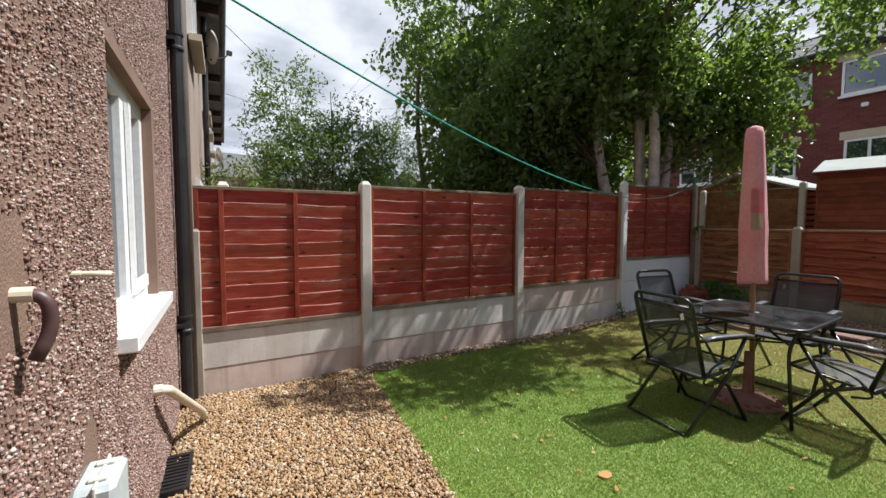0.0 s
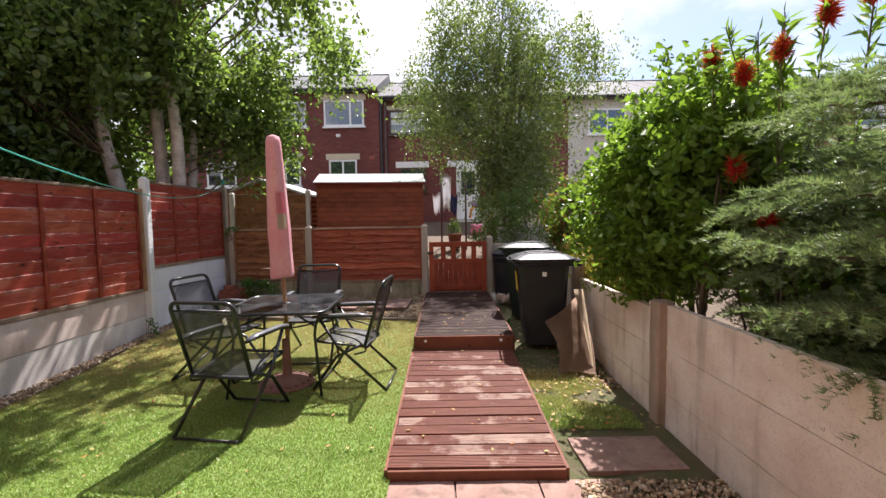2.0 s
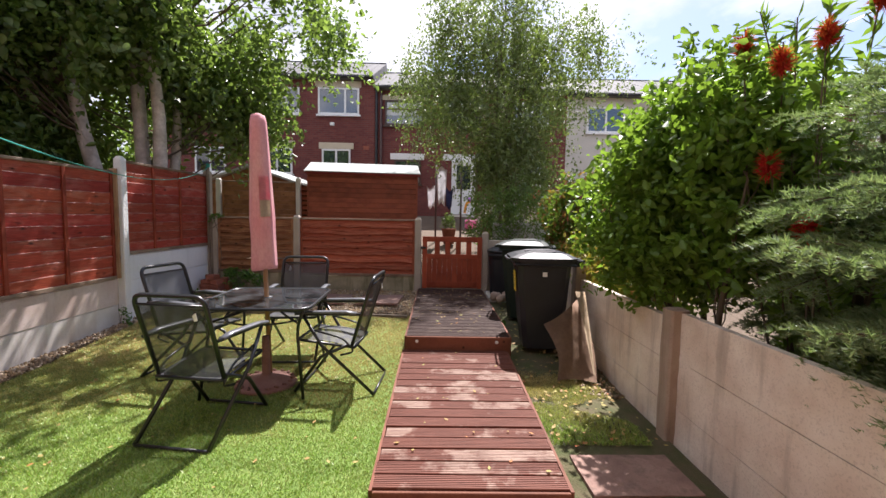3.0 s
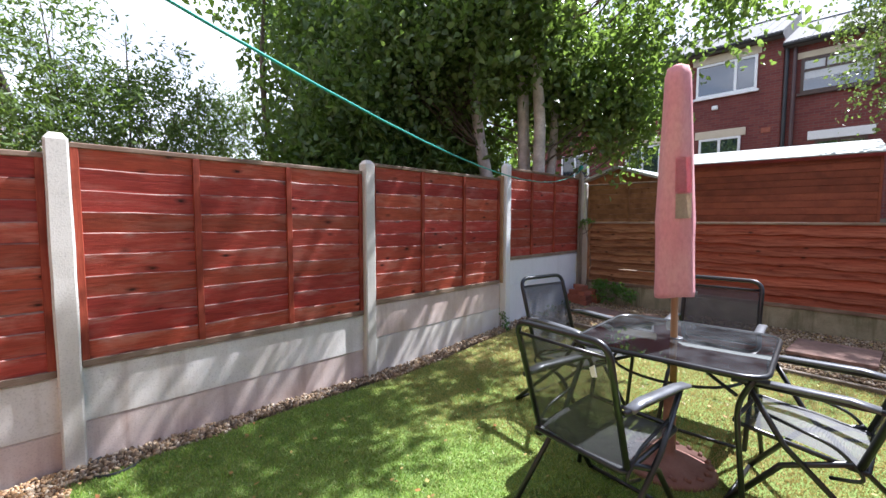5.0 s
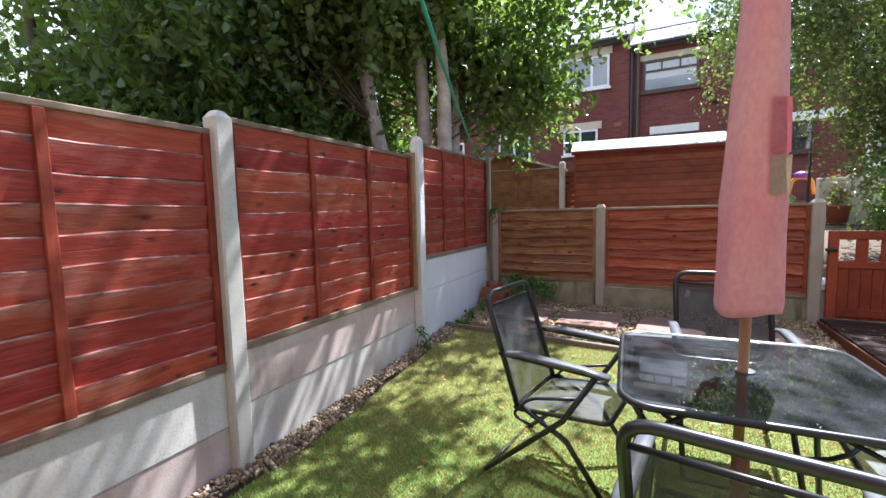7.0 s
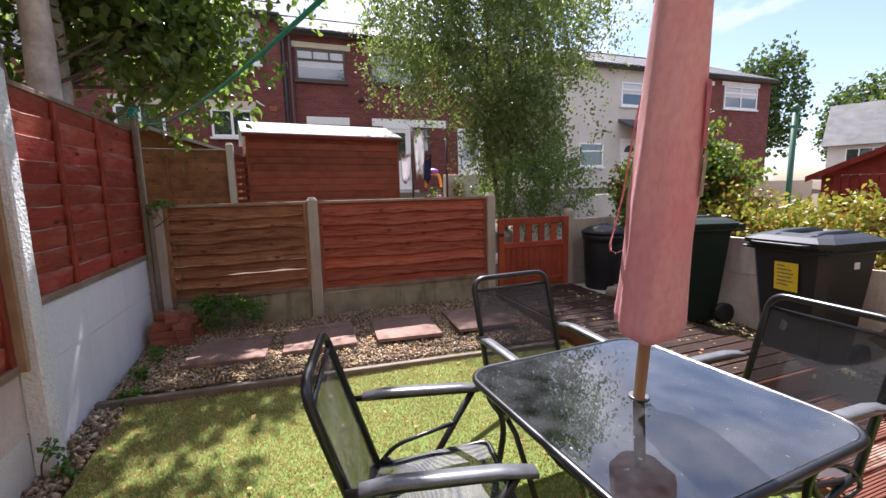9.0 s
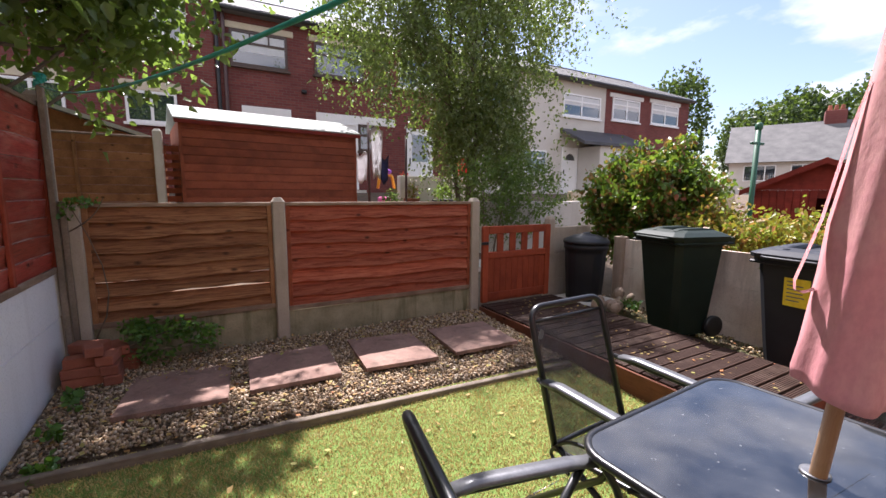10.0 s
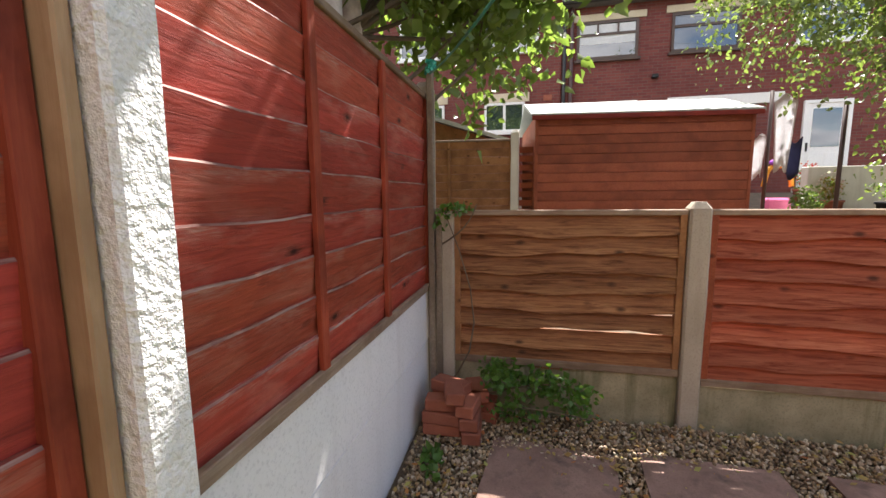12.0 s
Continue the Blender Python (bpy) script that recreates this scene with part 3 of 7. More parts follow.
ICO_V = np.array([(-1, PHI, 0), (1, PHI, 0), (-1, -PHI, 0), (1, -PHI, 0), (0, -1, PHI), (0, 1, PHI), (0, -1, -PHI), (0, 1, -PHI), (PHI, 0, -1), (PHI, 0, 1), (-PHI, 0, -1), (-PHI, 0, 1)]) / (1 + PHI ** 2) ** 0.5
ICO_F = np.array([(0, 11, 5), (0, 5, 1), (0, 1, 7), (0, 7, 10), (0, 10, 11), (1, 5, 9), (5, 11, 4), (11, 10, 2), (10, 7, 6), (7, 1, 8), (3, 9, 4), (3, 4, 2), (3, 2, 6), (3, 6, 8), (3, 8, 9), (4, 9, 5), (2, 4, 11), (6, 2, 10), (8, 6, 7), (9, 8, 1)])


def pebbles(name, places, size, material, rng, base="ico", flat=0.6, parent=None):
    """Loose stones at the places given, each of its own shape and turn."""
    V, F = (ICO_V, ICO_F) if base == "ico" else (OCTA_V, OCTA_F)
    n = len(places)
    s = size * rng.uniform(0.6, 1.35, (n, 1, 1)) * np.stack([rng.uniform(0.75, 1.25, n), rng.uniform(0.75, 1.25, n), rng.uniform(flat * 0.7, flat * 1.2, n)], -1)[:, None, :]
    v = V[None] * s * rng.uniform(0.82, 1.15, (n, len(V), 1))
    R = random_turns(rng, n)
    v = np.einsum("nij,nkj->nki", R, v) + places[:, None, :]
    f = F[None] + (np.arange(n) * len(V))[:, None, None]
    return tagged(arrays(name, v.reshape(-1, 3), f.reshape(-1, 3), material, parent), kind="stuff")


def leaves(name, centres, size, material, rng, parent=None, droop=0.5, slim=0.55, fold=0.25, ovate=False):
    """Many single leaves, each folded along its rib: a kite, or an ovate blade with a drawn-out tip."""
    n = len(centres)
    L = size * rng.uniform(0.6, 1.3, n)
    d = rng.normal(size=(n, 3))
    d[:, 2] -= droop * 1.6
    d /= np.linalg.norm(d, axis=1, keepdims=True)
    s = np.cross(d, rng.normal(size=(n, 3)))
    s /= np.linalg.norm(s, axis=1, keepdims=True)
    u = np.cross(d, s)
    w = (L * slim / 2)[:, None]
    tip = centres + d * L[:, None]
    if ovate:
        curl = u * (L * rng.normal(size=n) * 0.08)[:, None]
        lo, hi = centres + d * (L * 0.26)[:, None], centres + d * (L * 0.62)[:, None] + curl
        v = np.stack([centres, lo + s * w + u * w * fold * 2, hi + s * w * 0.72 + u * w * fold, tip, hi - s * w * 0.72 + u * w * fold, lo - s * w + u * w * fold * 2], 1).reshape(-1, 3)
        b = np.arange(n)[:, None] * 6
        f = np.concatenate([b + [0, 3, 2, 1], b + [0, 5, 4, 3]])
        return arrays(name, v, f, material, parent)
    mid = centres + d * (L * 0.42)[:, None]
    lf = mid + s * w + u * w * fold * 2
    rt = mid - s * w + u * w * fold * 2
    v = np.stack([centres, lf, tip, rt], 1).reshape(-1, 3)
    b = np.arange(n)[:, None] * 4
    f = np.concatenate([b + [0, 2, 1], b + [0, 3, 2]])
    return arrays(name, v, f, material, parent)


def limb(bm, a, b, r0, r1, rng, bend=0.15, n=5, seg=6):
    a, b = np.asarray(a, float), np.asarray(b, float)
    t = np.linspace(0, 1, n)[:, None]
    L = np.linalg.norm(b - a)
    p = a + (b - a) * t + np.sin(np.pi * t) * rng.normal(size=3) * bend * L * 0.5
    tube(bm, [Vector(q) for q in p], list(np.linspace(r0, r1, n)), seg, cap=False)
    return p

# ---- ground ----
def grid(name, xs, ys, zfun, material):
    X, Y = np.meshgrid(xs, ys, indexing="ij")
    v = np.stack([X, Y, zfun(X, Y)], -1).reshape(-1, 3)
    nx, ny = len(xs), len(ys)
    i, j = np.meshgrid(np.arange(nx - 1), np.arange(ny - 1), indexing="ij")
    a = (i * ny + j).ravel()
    return arrays(name, v, np.stack([a, a + ny, a + ny + 1, a + 1], -1), material)


gx = np.unique(np.concatenate([np.linspace(-900, -20, 12), np.linspace(-20, 30, 101), np.linspace(30, 900, 16)]))
gy = np.unique(np.concatenate([np.linspace(-900, -30, 12), np.linspace(-30, 40, 71), np.linspace(40, 900, 14)]))
ground = tagged(grid("ground", gx, gy, lambda x, y: ground_z(x, y) - 0.03, M["soil"]), "dark bare soil under the gardens", "ground", kind="structure")

LAWN = (0.95, 5.62, 0.80, 4.02)


def lawn_near(y):
    """The lawn's edge towards the house, which runs a little askew."""
    return 0.87 + (np.asarray(y) - 2.1) * 0.13


rng = np.random.default_rng(3)
lx, ly = np.linspace(0, 1, 80), np.linspace(0.74, 4.05, 60)
X, Y = np.meshgrid(lx, ly, indexing="ij")
LX = lawn_near(Y) + (5.60 + 0.055 * (Y - 0.8) - lawn_near(Y)) * X
lv = np.stack([LX, Y, ground_z(LX, Y) + 0.012 + 0.008 * np.sin(LX * 2.1) * np.sin(Y * 2.7)], -1).reshape(-1, 3)
i, j = np.meshgrid(np.arange(79), np.arange(59), indexing="ij")
a = (i * 60 + j).ravel()
lawn = tagged(arrays("lawn", lv, np.stack([a, a + 60, a + 61, a + 1], -1), M["turf_base"]), "bright green artificial grass lawn", "lawn", kind="structure")


def blades(name, places, height, width, rng, material):
    n = len(places)
    ang = rng.uniform(0, 2 * math.pi, n)
    s = np.stack([np.cos(ang), np.sin(ang), 0 * ang], -1) * (width * rng.uniform(0.6, 1.2, n))[:, None]
    lean = rng.normal(size=(n, 3)) * height * 0.5
    lean[:, 2] = height * rng.uniform(0.5, 1.2, n)
    v = np.stack([places - s / 2, places + s / 2, places + lean], 1).reshape(-1, 3)
    return tagged(arrays(name, v, np.arange(n * 3).reshape(-1, 3), material), kind="stuff")


n = 230000
by = rng.uniform(0.74, 4.05, n)
bx = lawn_near(by) + (5.6 + 0.055 * (by - 0.8) - lawn_near(by)) * rng.uniform(0, 1, n) ** 1.1
bp = np.stack([bx, by, ground_z(bx, by) + 0.012 + 0.008 * np.sin(bx * 2.1) * np.sin(by * 2.7)], -1)
tagged(blades("grass_blades", bp, 0.017, 0.0065, rng, M["turf"]), "short bright green artificial grass blades", "grass")
n = 16000
bx, by = rng.uniform(2.72, 4.2, n), rng.uniform(-0.98, -0.30, n)
bp = np.stack([bx, by, 0 * bx - 0.002], -1)
keep = np.array([noise.noise((x * 2.3, y * 2.3, 4.0)) for x, y, _ in bp]) > -0.15
tagged(blades("moss_grass", bp[keep], 0.022, 0.008, rng, M["turf"]), "patchy mossy grass beside the ramp", "grass")
strip = tagged(grid("side_ground", np.linspace(-0.4, 7.0, 60), np.linspace(-1.12, -0.27, 14), lambda x, y: ground_z(x, y) - 0.012 + 0.01 * np.sin(x * 5) * np.sin(y * 9), M["moss"]), "mossy dark ground beside the ramp", "ground", kind="structure")

# ---- gravel ----
def wall_x(y):
    """The face of the house wall."""
    return -0.466 + 0.042 * (np.asarray(y) - 3.2)


def scatter(x0, x1, y0, y1, pitch, rng):
    """Jittered places in a rectangle."""
    nx, ny = int((x1 - x0) / pitch), int((y1 - y0) / pitch)
    X, Y = np.meshgrid((np.arange(nx) + 0.5) * pitch + x0, (np.arange(ny) + 0.5) * pitch + y0, indexing="ij")
    p = np.stack([X.ravel(), Y.ravel()], -1) + rng.uniform(-0.5, 0.5, (nx * ny, 2)) * pitch
    return p


p = np.concatenate([scatter(-0.45, 1.3, 0.9, 4.22, 0.0165, rng), scatter(-0.45, 1.3, 0.9, 4.22, 0.03, rng)])
p = p[(p[:, 0] < lawn_near(p[:, 1]) + 0.02) & (p[:, 0] > wall_x(p[:, 1]))]
z = rng.uniform(0.0, 0.014, len(p)) + 0.004 + 0.02 * np.array([noise.noise((x * 2, y * 2, 0)) for x, y in p])
tagged(pebbles("gravel_by_house", np.column_stack([p, z]), 0.0125, M["gravel"], rng), "golden brown gravel chips beside the house", "gravel")
p = scatter(1.05, 5.8, 4.02, 4.23, 0.019, rng)
p = p[p[:, 1] > 4.06 + 0.03 * np.sin(p[:, 0] * 3.1) + 0.02 * np.sin(p[:, 0] * 9)]
z = ground_z(p[:, 0], p[:, 1]) + rng.uniform(0.0, 0.02, len(p)) + 0.01
tagged(pebbles("gravel_strip", np.column_stack([p, z]), 0.014, M["gravel_far"], rng), "strip of pale gravel along the fence", "gravel")
p = np.concatenate([scatter(5.55, 7.0, 0.76, 4.22, 0.0165, rng), scatter(5.55, 7.0, 0.76, 4.22, 0.035, rng)])
p = p[p[:, 0] > 5.66 + 0.06 * (p[:, 1] - 0.8)]
z = ground_z(p[:, 0], p[:, 1]) + rng.uniform(-0.004, 0.016, len(p)) + 0.01 * np.array([noise.noise((x * 3, y * 3, 5)) for x, y in p])
tagged(pebbles("gravel_bed", np.column_stack([p, z]), 0.0108, M["gravel_far"], rng), "mixed pale gravel bed below the bottom fence", "gravel")
p = np.concatenate([scatter(0.2, 2.15, -1.12, -0.30, 0.022, rng), scatter(3.4, 6.9, -1.12, -0.78, 0.035, rng)])
p = p[(p[:, 0] < 2.15) | (rng.uniform(size=len(p)) < 0.6)]
z = ground_z(p[:, 0], p[:, 1]) + rng.uniform(-0.004, 0.012, len(p))
tagged(pebbles("gravel_side", np.column_stack([p, z]), 0.015, M["gravel_far"], rng), "grey brown gravel between ramp and wall", "gravel")

# ---- left fence ----
def concrete_post(x, y, top, material, w=0.105, foot=-0.3, label="", cap=0.035):
    bm = bmesh.new()
    h = w / 2
    nz = 14
    rows = [foot + (top - cap - foot) * i / nz for i in range(nz + 1)]
    prof = [(h, z) for z in rows] + [(h * 0.55, top)]
    rings = []
    for r, z in prof:
        k = 0.004 * noise.noise((x * 3, y * 3, z * 5))
        rings.append([bm.verts.new((sx * (r + k), sy * (r + k), z)) for sx, sy in ((-0.8, -1), (0.8, -1), (1, -0.8), (1, 0.8), (0.8, 1), (-0.8, 1), (-1, 0.8), (-1, -0.8))])
    for q, r in zip(rings, rings[1:]):
        for j in range(8):
            bm.faces.new((q[j], q[(j + 1) % 8], r[(j + 1) % 8], r[j]))
    bm.faces.new(rings[-1])
    bm.faces.new(rings[0][::-1])
    ob = part("fence_post", bm, material)
    ob.matrix_basis = pose(x, y, 0)
    return tagged(ob, label or "tall weathered grey concrete fence post", "fence post", "fence posts")


for x, top, m, lab in ((1.167, 1.885, M["post"], ""), (3.165, 1.94, M["post"], ""), (5.142, 2.10, M["post_white"], "white painted rough concrete fence post")):
    concrete_post(x, 4.235 if x < 5 else 4.2, top, m, 0.105 if x < 5 else 0.095, label=lab, foot=-0.25)
concrete_post(7.105, 4.26, 2.15, M["post_old_dark"], label="concrete fence post in the corner")
# the darker concrete puts the shade beside the house into this post's colour
concrete_post(-0.30, 4.255, 1.43, M["post_old_dark"], 0.08, label="short concrete post against the house")
concrete_post(-0.06, 4.75, 1.86, M["post"], 0.10)


def lap_board(length, h, rng, wave=0.006, thick=0.011, cols=14, ledge=False):
    """One waney-edged board along x, its lower edge proud and uneven."""
    bm = bmesh.new()
    ph = rng.uniform(0, 9)
    rows = []
    for i in range(cols + 1):
        x = length * i / cols
        w = wave * (math.sin(x * 5.1 + ph) + 0.6 * math.sin(x * 13 + 2 * ph) + rng.normal() * 0.25)
        if ledge:
            k = w * 0.25
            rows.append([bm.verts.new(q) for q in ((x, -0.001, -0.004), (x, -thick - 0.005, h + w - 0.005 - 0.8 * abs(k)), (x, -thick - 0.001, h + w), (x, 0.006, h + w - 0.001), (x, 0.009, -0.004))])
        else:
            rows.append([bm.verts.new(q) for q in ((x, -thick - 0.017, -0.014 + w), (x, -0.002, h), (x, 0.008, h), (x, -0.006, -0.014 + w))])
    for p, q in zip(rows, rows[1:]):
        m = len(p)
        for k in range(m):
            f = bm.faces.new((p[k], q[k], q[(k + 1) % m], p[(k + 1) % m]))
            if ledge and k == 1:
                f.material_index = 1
    bm.faces.new(rows[0][::-1])
    bm.faces.new(rows[-1])
    bmesh.ops.recalc_face_normals(bm, faces=bm.faces)
    return bm


def fence_panel(x, y, turn, length, z0, z1, boards, mats, battens, label, wave=0.006, capped=True, group="fence panels", gaps=(), ledge=True):
    """An overlap panel: boards, edge frame, upright battens and a capping rail."""
    wood, stick, capm = mats
    thing = empty("lap_fence", x, y, z0, turn)
    rng = np.random.default_rng(int(1000 * (abs(x) + 2 * abs(y) + z0)))
    h = (z1 - z0 - 0.03) / boards
    meshes = [mesh_of(lap_board(length, h * 1.03 if ledge else h * 1.05, rng, wave * 0.7 if ledge else wave, ledge=ledge), "board", [wood, M["worn_lit_edge"]]) for _ in range(5)]
    for i in range(boards):
        ob = new("board", meshes[int(rng.integers(5))])
        ob.parent = thing
        ob.matrix_basis = pose(0, 0, i * h + 0.012, rng.normal() * 0.7, rng.normal() * 0.15, 0) @ Matrix.Diagonal((1, 1, 0.80 if i in gaps else 1, 1))
    for b in battens:
        ob = part("batten", boxed(-0.02, 0.02, -0.032, -0.012, 0.0, z1 - z0 - 0.03, bevel=0.003), stick, thing)
        ob.matrix_basis = pose(b, 0, 0)
    for e in (0.018, length - 0.018):
        part("edge_frame", boxed(e - 0.018, e + 0.018, -0.028, 0.012, 0.0, z1 - z0 - 0.02, bevel=0.003), stick, thing)
    if capped:
        part("capping_rail", boxed(0, length, -0.03, 0.022, z1 - z0 - 0.03, z1 - z0, bevel=0.004), capm, thing, "weathered grey-brown capping rail")
        part("bottom_rail", boxed(0, length, -0.034, -0.012, -0.01, 0.03, bevel=0.003), capm, thing)
    return tagged(thing, label, "fence panel", group)


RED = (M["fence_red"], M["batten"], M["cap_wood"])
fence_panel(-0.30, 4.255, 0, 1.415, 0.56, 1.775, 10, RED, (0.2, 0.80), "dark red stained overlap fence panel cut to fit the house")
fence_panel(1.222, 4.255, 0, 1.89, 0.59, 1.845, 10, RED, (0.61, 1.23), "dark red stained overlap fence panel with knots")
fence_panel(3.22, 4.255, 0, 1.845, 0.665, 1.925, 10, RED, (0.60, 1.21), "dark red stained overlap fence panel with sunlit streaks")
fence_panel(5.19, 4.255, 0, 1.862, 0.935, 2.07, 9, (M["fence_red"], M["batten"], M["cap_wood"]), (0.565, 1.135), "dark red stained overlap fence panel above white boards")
part("post_liner", boxed(5.067, 5.091, 4.19, 4.275, 0.66, 1.95, bevel=0.004), M["raw_wood"])
tagged(bpy.data.objects["post_liner"], "pale unpainted wooden strip beside a white post", "timber strip")


def gravel_board(x0, x1, y, z0, z1, material, label, along="x", t=0.045):
    bm = bmesh.new()
    n = 24
    rows = []
    for i in range(n + 1):
        u = x0 + (x1 - x0) * i / n
        w = 0.0035 * noise.noise((u * 2.2, z0 * 7, 1))
        pts = ((-t / 2, z0), (-t / 2, z1 - 0.012 + w), (-t / 2 + 0.012, z1 + w), (t / 2, z1 + w), (t / 2, z0))
        rows.append([bm.verts.new((u, y + a, b) if along == "x" else (y + a, u, b)) for a, b in pts])
    for p, q in zip(rows, rows[1:]):
        for k in range(5):
            bm.faces.new((p[k], q[k], q[(k + 1) % 5], p[(k + 1) % 5]))
    bm.faces.new(rows[0])
    bm.faces.new(rows[-1])
    bmesh.ops.recalc_face_normals(bm, faces=bm.faces)
    return tagged(part("gravel_board", bm, material), label, "gravel board", "gravel boards")


GB = "stained grey-brown concrete gravel board under the fence"
gravel_board(-0.27, 1.115, 4.2665, -0.25, 0.235, M["gravel_board"], GB)
gravel_board(-0.27, 1.115, 4.2625, 0.237, 0.548, M["gravel_board_pale"], GB)
gravel_board(1.22, 3.112, 4.2665, -0.25, 0.262, M["gravel_board"], GB)
gravel_board(1.22, 3.112, 4.2625, 0.264, 0.578, M["gravel_board_pale"], GB)
gravel_board(3.218, 5.092, 4.2665, -0.2, 0.345, M["gravel_board_pale"], GB)
gravel_board(3.218, 5.092, 4.2625, 0.347, 0.652, M["gravel_board"], GB)
gravel_board(5.188, 7.05, 4.2665, -0.1, 0.61, M["board_white"], "white painted concrete gravel board")
gravel_board(5.188, 7.05, 4.2625, 0.612, 0.925, M["board_white"], "white painted concrete gravel board")

# ---- bottom fence ----
concrete_post(7.05, 2.77, 1.445, M["post_old_dark"], label="short weathered concrete fence post", foot=-0.1)
concrete_post(7.05, 0.765, 1.44, M["post_old_dark"], label="concrete gate post with a latch", foot=-0.1)
concrete_post(7.05, -0.36, 1.22, M["post_old_dark"], 0.10, label="mossy concrete gate post", foot=-0.1)
concrete_post(7.03, 4.105, 1.40, M["post_old_dark"], 0.075, label="thin concrete post in the fence corner", foot=-0.1)
fence_panel(7.05, 4.07, -90, 1.245, 0.50, 1.405, 8, (M["lap_brown"], M["fence_brown"], M["cap_wood"]), (), "weathered brown overlap panel with split boards", 0.011, ledge=False, gaps=(1, 2))
fence_panel(7.05, 2.715, -90, 1.895, 0.46, 1.405, 8, (M["lap_red"], M["fence_red_back"], M["cap_wood"]), (), "red-brown overlap fence panel with wavy boards", 0.011, ledge=False)
gravel_board(2.825, 4.07, 7.055, -0.1, 0.495, M["board_green"], "mossy green concrete gravel board", "y")
gravel_board(0.82, 2.715, 7.055, -0.1, 0.455, M["board_green"], "mossy green concrete gravel board", "y")
for dy, lab in ((4.155, "split brown timber upright in the corner"), (4.20, "dark timber upright in the corner")):
    tagged(part("corner_upright", boxed(6.985, 7.03, dy - 0.018, dy + 0.018, 0.15, 1.42 if dy < 4.18 else 2.2, bevel=0.004), M["grey_wood"]), lab, "timber post")

# ---- gate ----
def gate():
    g = empty("garden_gate", 6.985, -0.30, 0.27)
    w, h = 0.985, 0.86
    for y0 in (0.0, w - 0.075):
        part("stile", boxed(-0.02, 0.025, y0, y0 + 0.075, 0, h, bevel=0.004), M["gate_red"], g)
    for z0, z1 in ((h - 0.085, h), (h - 0.36, h - 0.29), (0.03, 0.11)):
        part("rail", boxed(-0.021, 0.026, 0.076, w - 0.076, z0, z1, bevel=0.004), M["gate_red"], g)
    for i in range(4):
        y0 = 0.175 + i * 0.175
        part("slat", boxed(-0.012, 0.012, y0, y0 + 0.085, h - 0.289, h - 0.086, bevel=0.003), M["gate_red"], g)
    me = mesh_of(boxed(-0.012, 0.012, 0, 0.081, 0.005, h - 0.361, bevel=0.004), "tongue_board", M["gate_red"])
    for i in range(10):
        ob = new("tongue_board", me)
        ob.parent = g
        ob.matrix_basis = pose(0.002, 0.077 + i * 0.0833, 0)
    part("latch", boxed(-0.04, -0.02, w - 0.06, w + 0.03, h - 0.2, h - 0.17, bevel=0.003), M["black_pipe"], g, "black iron latch")
    return tagged(g, "red-brown stained wooden garden gate, closed", "gate")


gate()

# ---- right concrete wall ----
def wall_panel(x0, x1, z0, z1, y=-1.15):
    bm = bmesh.new()
    nx, nz = 30, 6
    grid_v = [[bm.verts.new((x0 + (x1 - x0) * i / nx, y + 0.0045 * noise.noise((i * 0.35 + x0, k * 0.6, z0 * 3)), z0 + (z1 - z0) * k / nz + (0.004 * noise.noise((i * 0.8, k, x0)) if 0 < k else 0))) for k in range(nz + 1)] for i in range(nx + 1)]
    back = [[bm.verts.new((x0 + (x1 - x0) * i / nx, y - 0.045, z0 + (z1 - z0) * k)) for k in (0, 1)] for i in range(nx + 1)]
    for i in range(nx):
        for k in range(nz):
            bm.faces.new((grid_v[i][k], grid_v[i][k + 1], grid_v[i + 1][k + 1], grid_v[i + 1][k]))
        bm.faces.new((grid_v[i][nz], back[i][1], back[i + 1][1], grid_v[i + 1][nz]))
        bm.faces.new((back[i][0], back[i + 1][0], back[i + 1][1], back[i][1]))
    bmesh.ops.recalc_face_normals(bm, faces=bm.faces)
    return tagged(part("wall_panel", bm, M["wall_concrete"]), "tan weathered concrete wall panel with black stains", "wall panel", "concrete wall panels")


WALL_X = (-0.9, 0.97, 2.85, 4.73, 6.62)
for x0, x1 in zip(WALL_X, WALL_X[1:]):
    top = 0.86 if x0 < 2.8 else (0.80 if x0 < 4 else 0.95)
    for k in range(3):
        h = (top + 0.1) / 3
        wall_panel(x0 + 0.05, x1 - 0.05, -0.1 + k * h, -0.1 + (k + 1) * h - 0.004)
for x in WALL_X:
    concrete_post(x, -1.15, 0.88 if x < 4 else 0.98, M["wall_post"], 0.125, label="stained concrete wall post", cap=0.01)
for k in range(3):
    gravel_board(-1.1, -0.41, 7.09, 0.1 + k * 0.33, 0.425 + k * 0.33, M["post_old_dark"], "grey concrete panel behind the bin", "y")

# ---- deck ----
def deck_board(w, length):
    """A grooved board across the ramp: its length along y."""
    prof = [(0.002, -0.024), (0.002, -0.003)]
    g = 7
    step = (w - 0.012) / g
    for i in range(g):
        a = 0.006 + i * step
        prof += [(a, 0.0), (a + step * 0.62, 0.0), (a + step * 0.70, -0.007), (a + step * 0.92, -0.007)]
    prof += [(w - 0.005, 0), (w - 0.002, -0.003), (w - 0.002, -0.024)]
    return prism(bmesh.new(), prof, 0, length, "y")


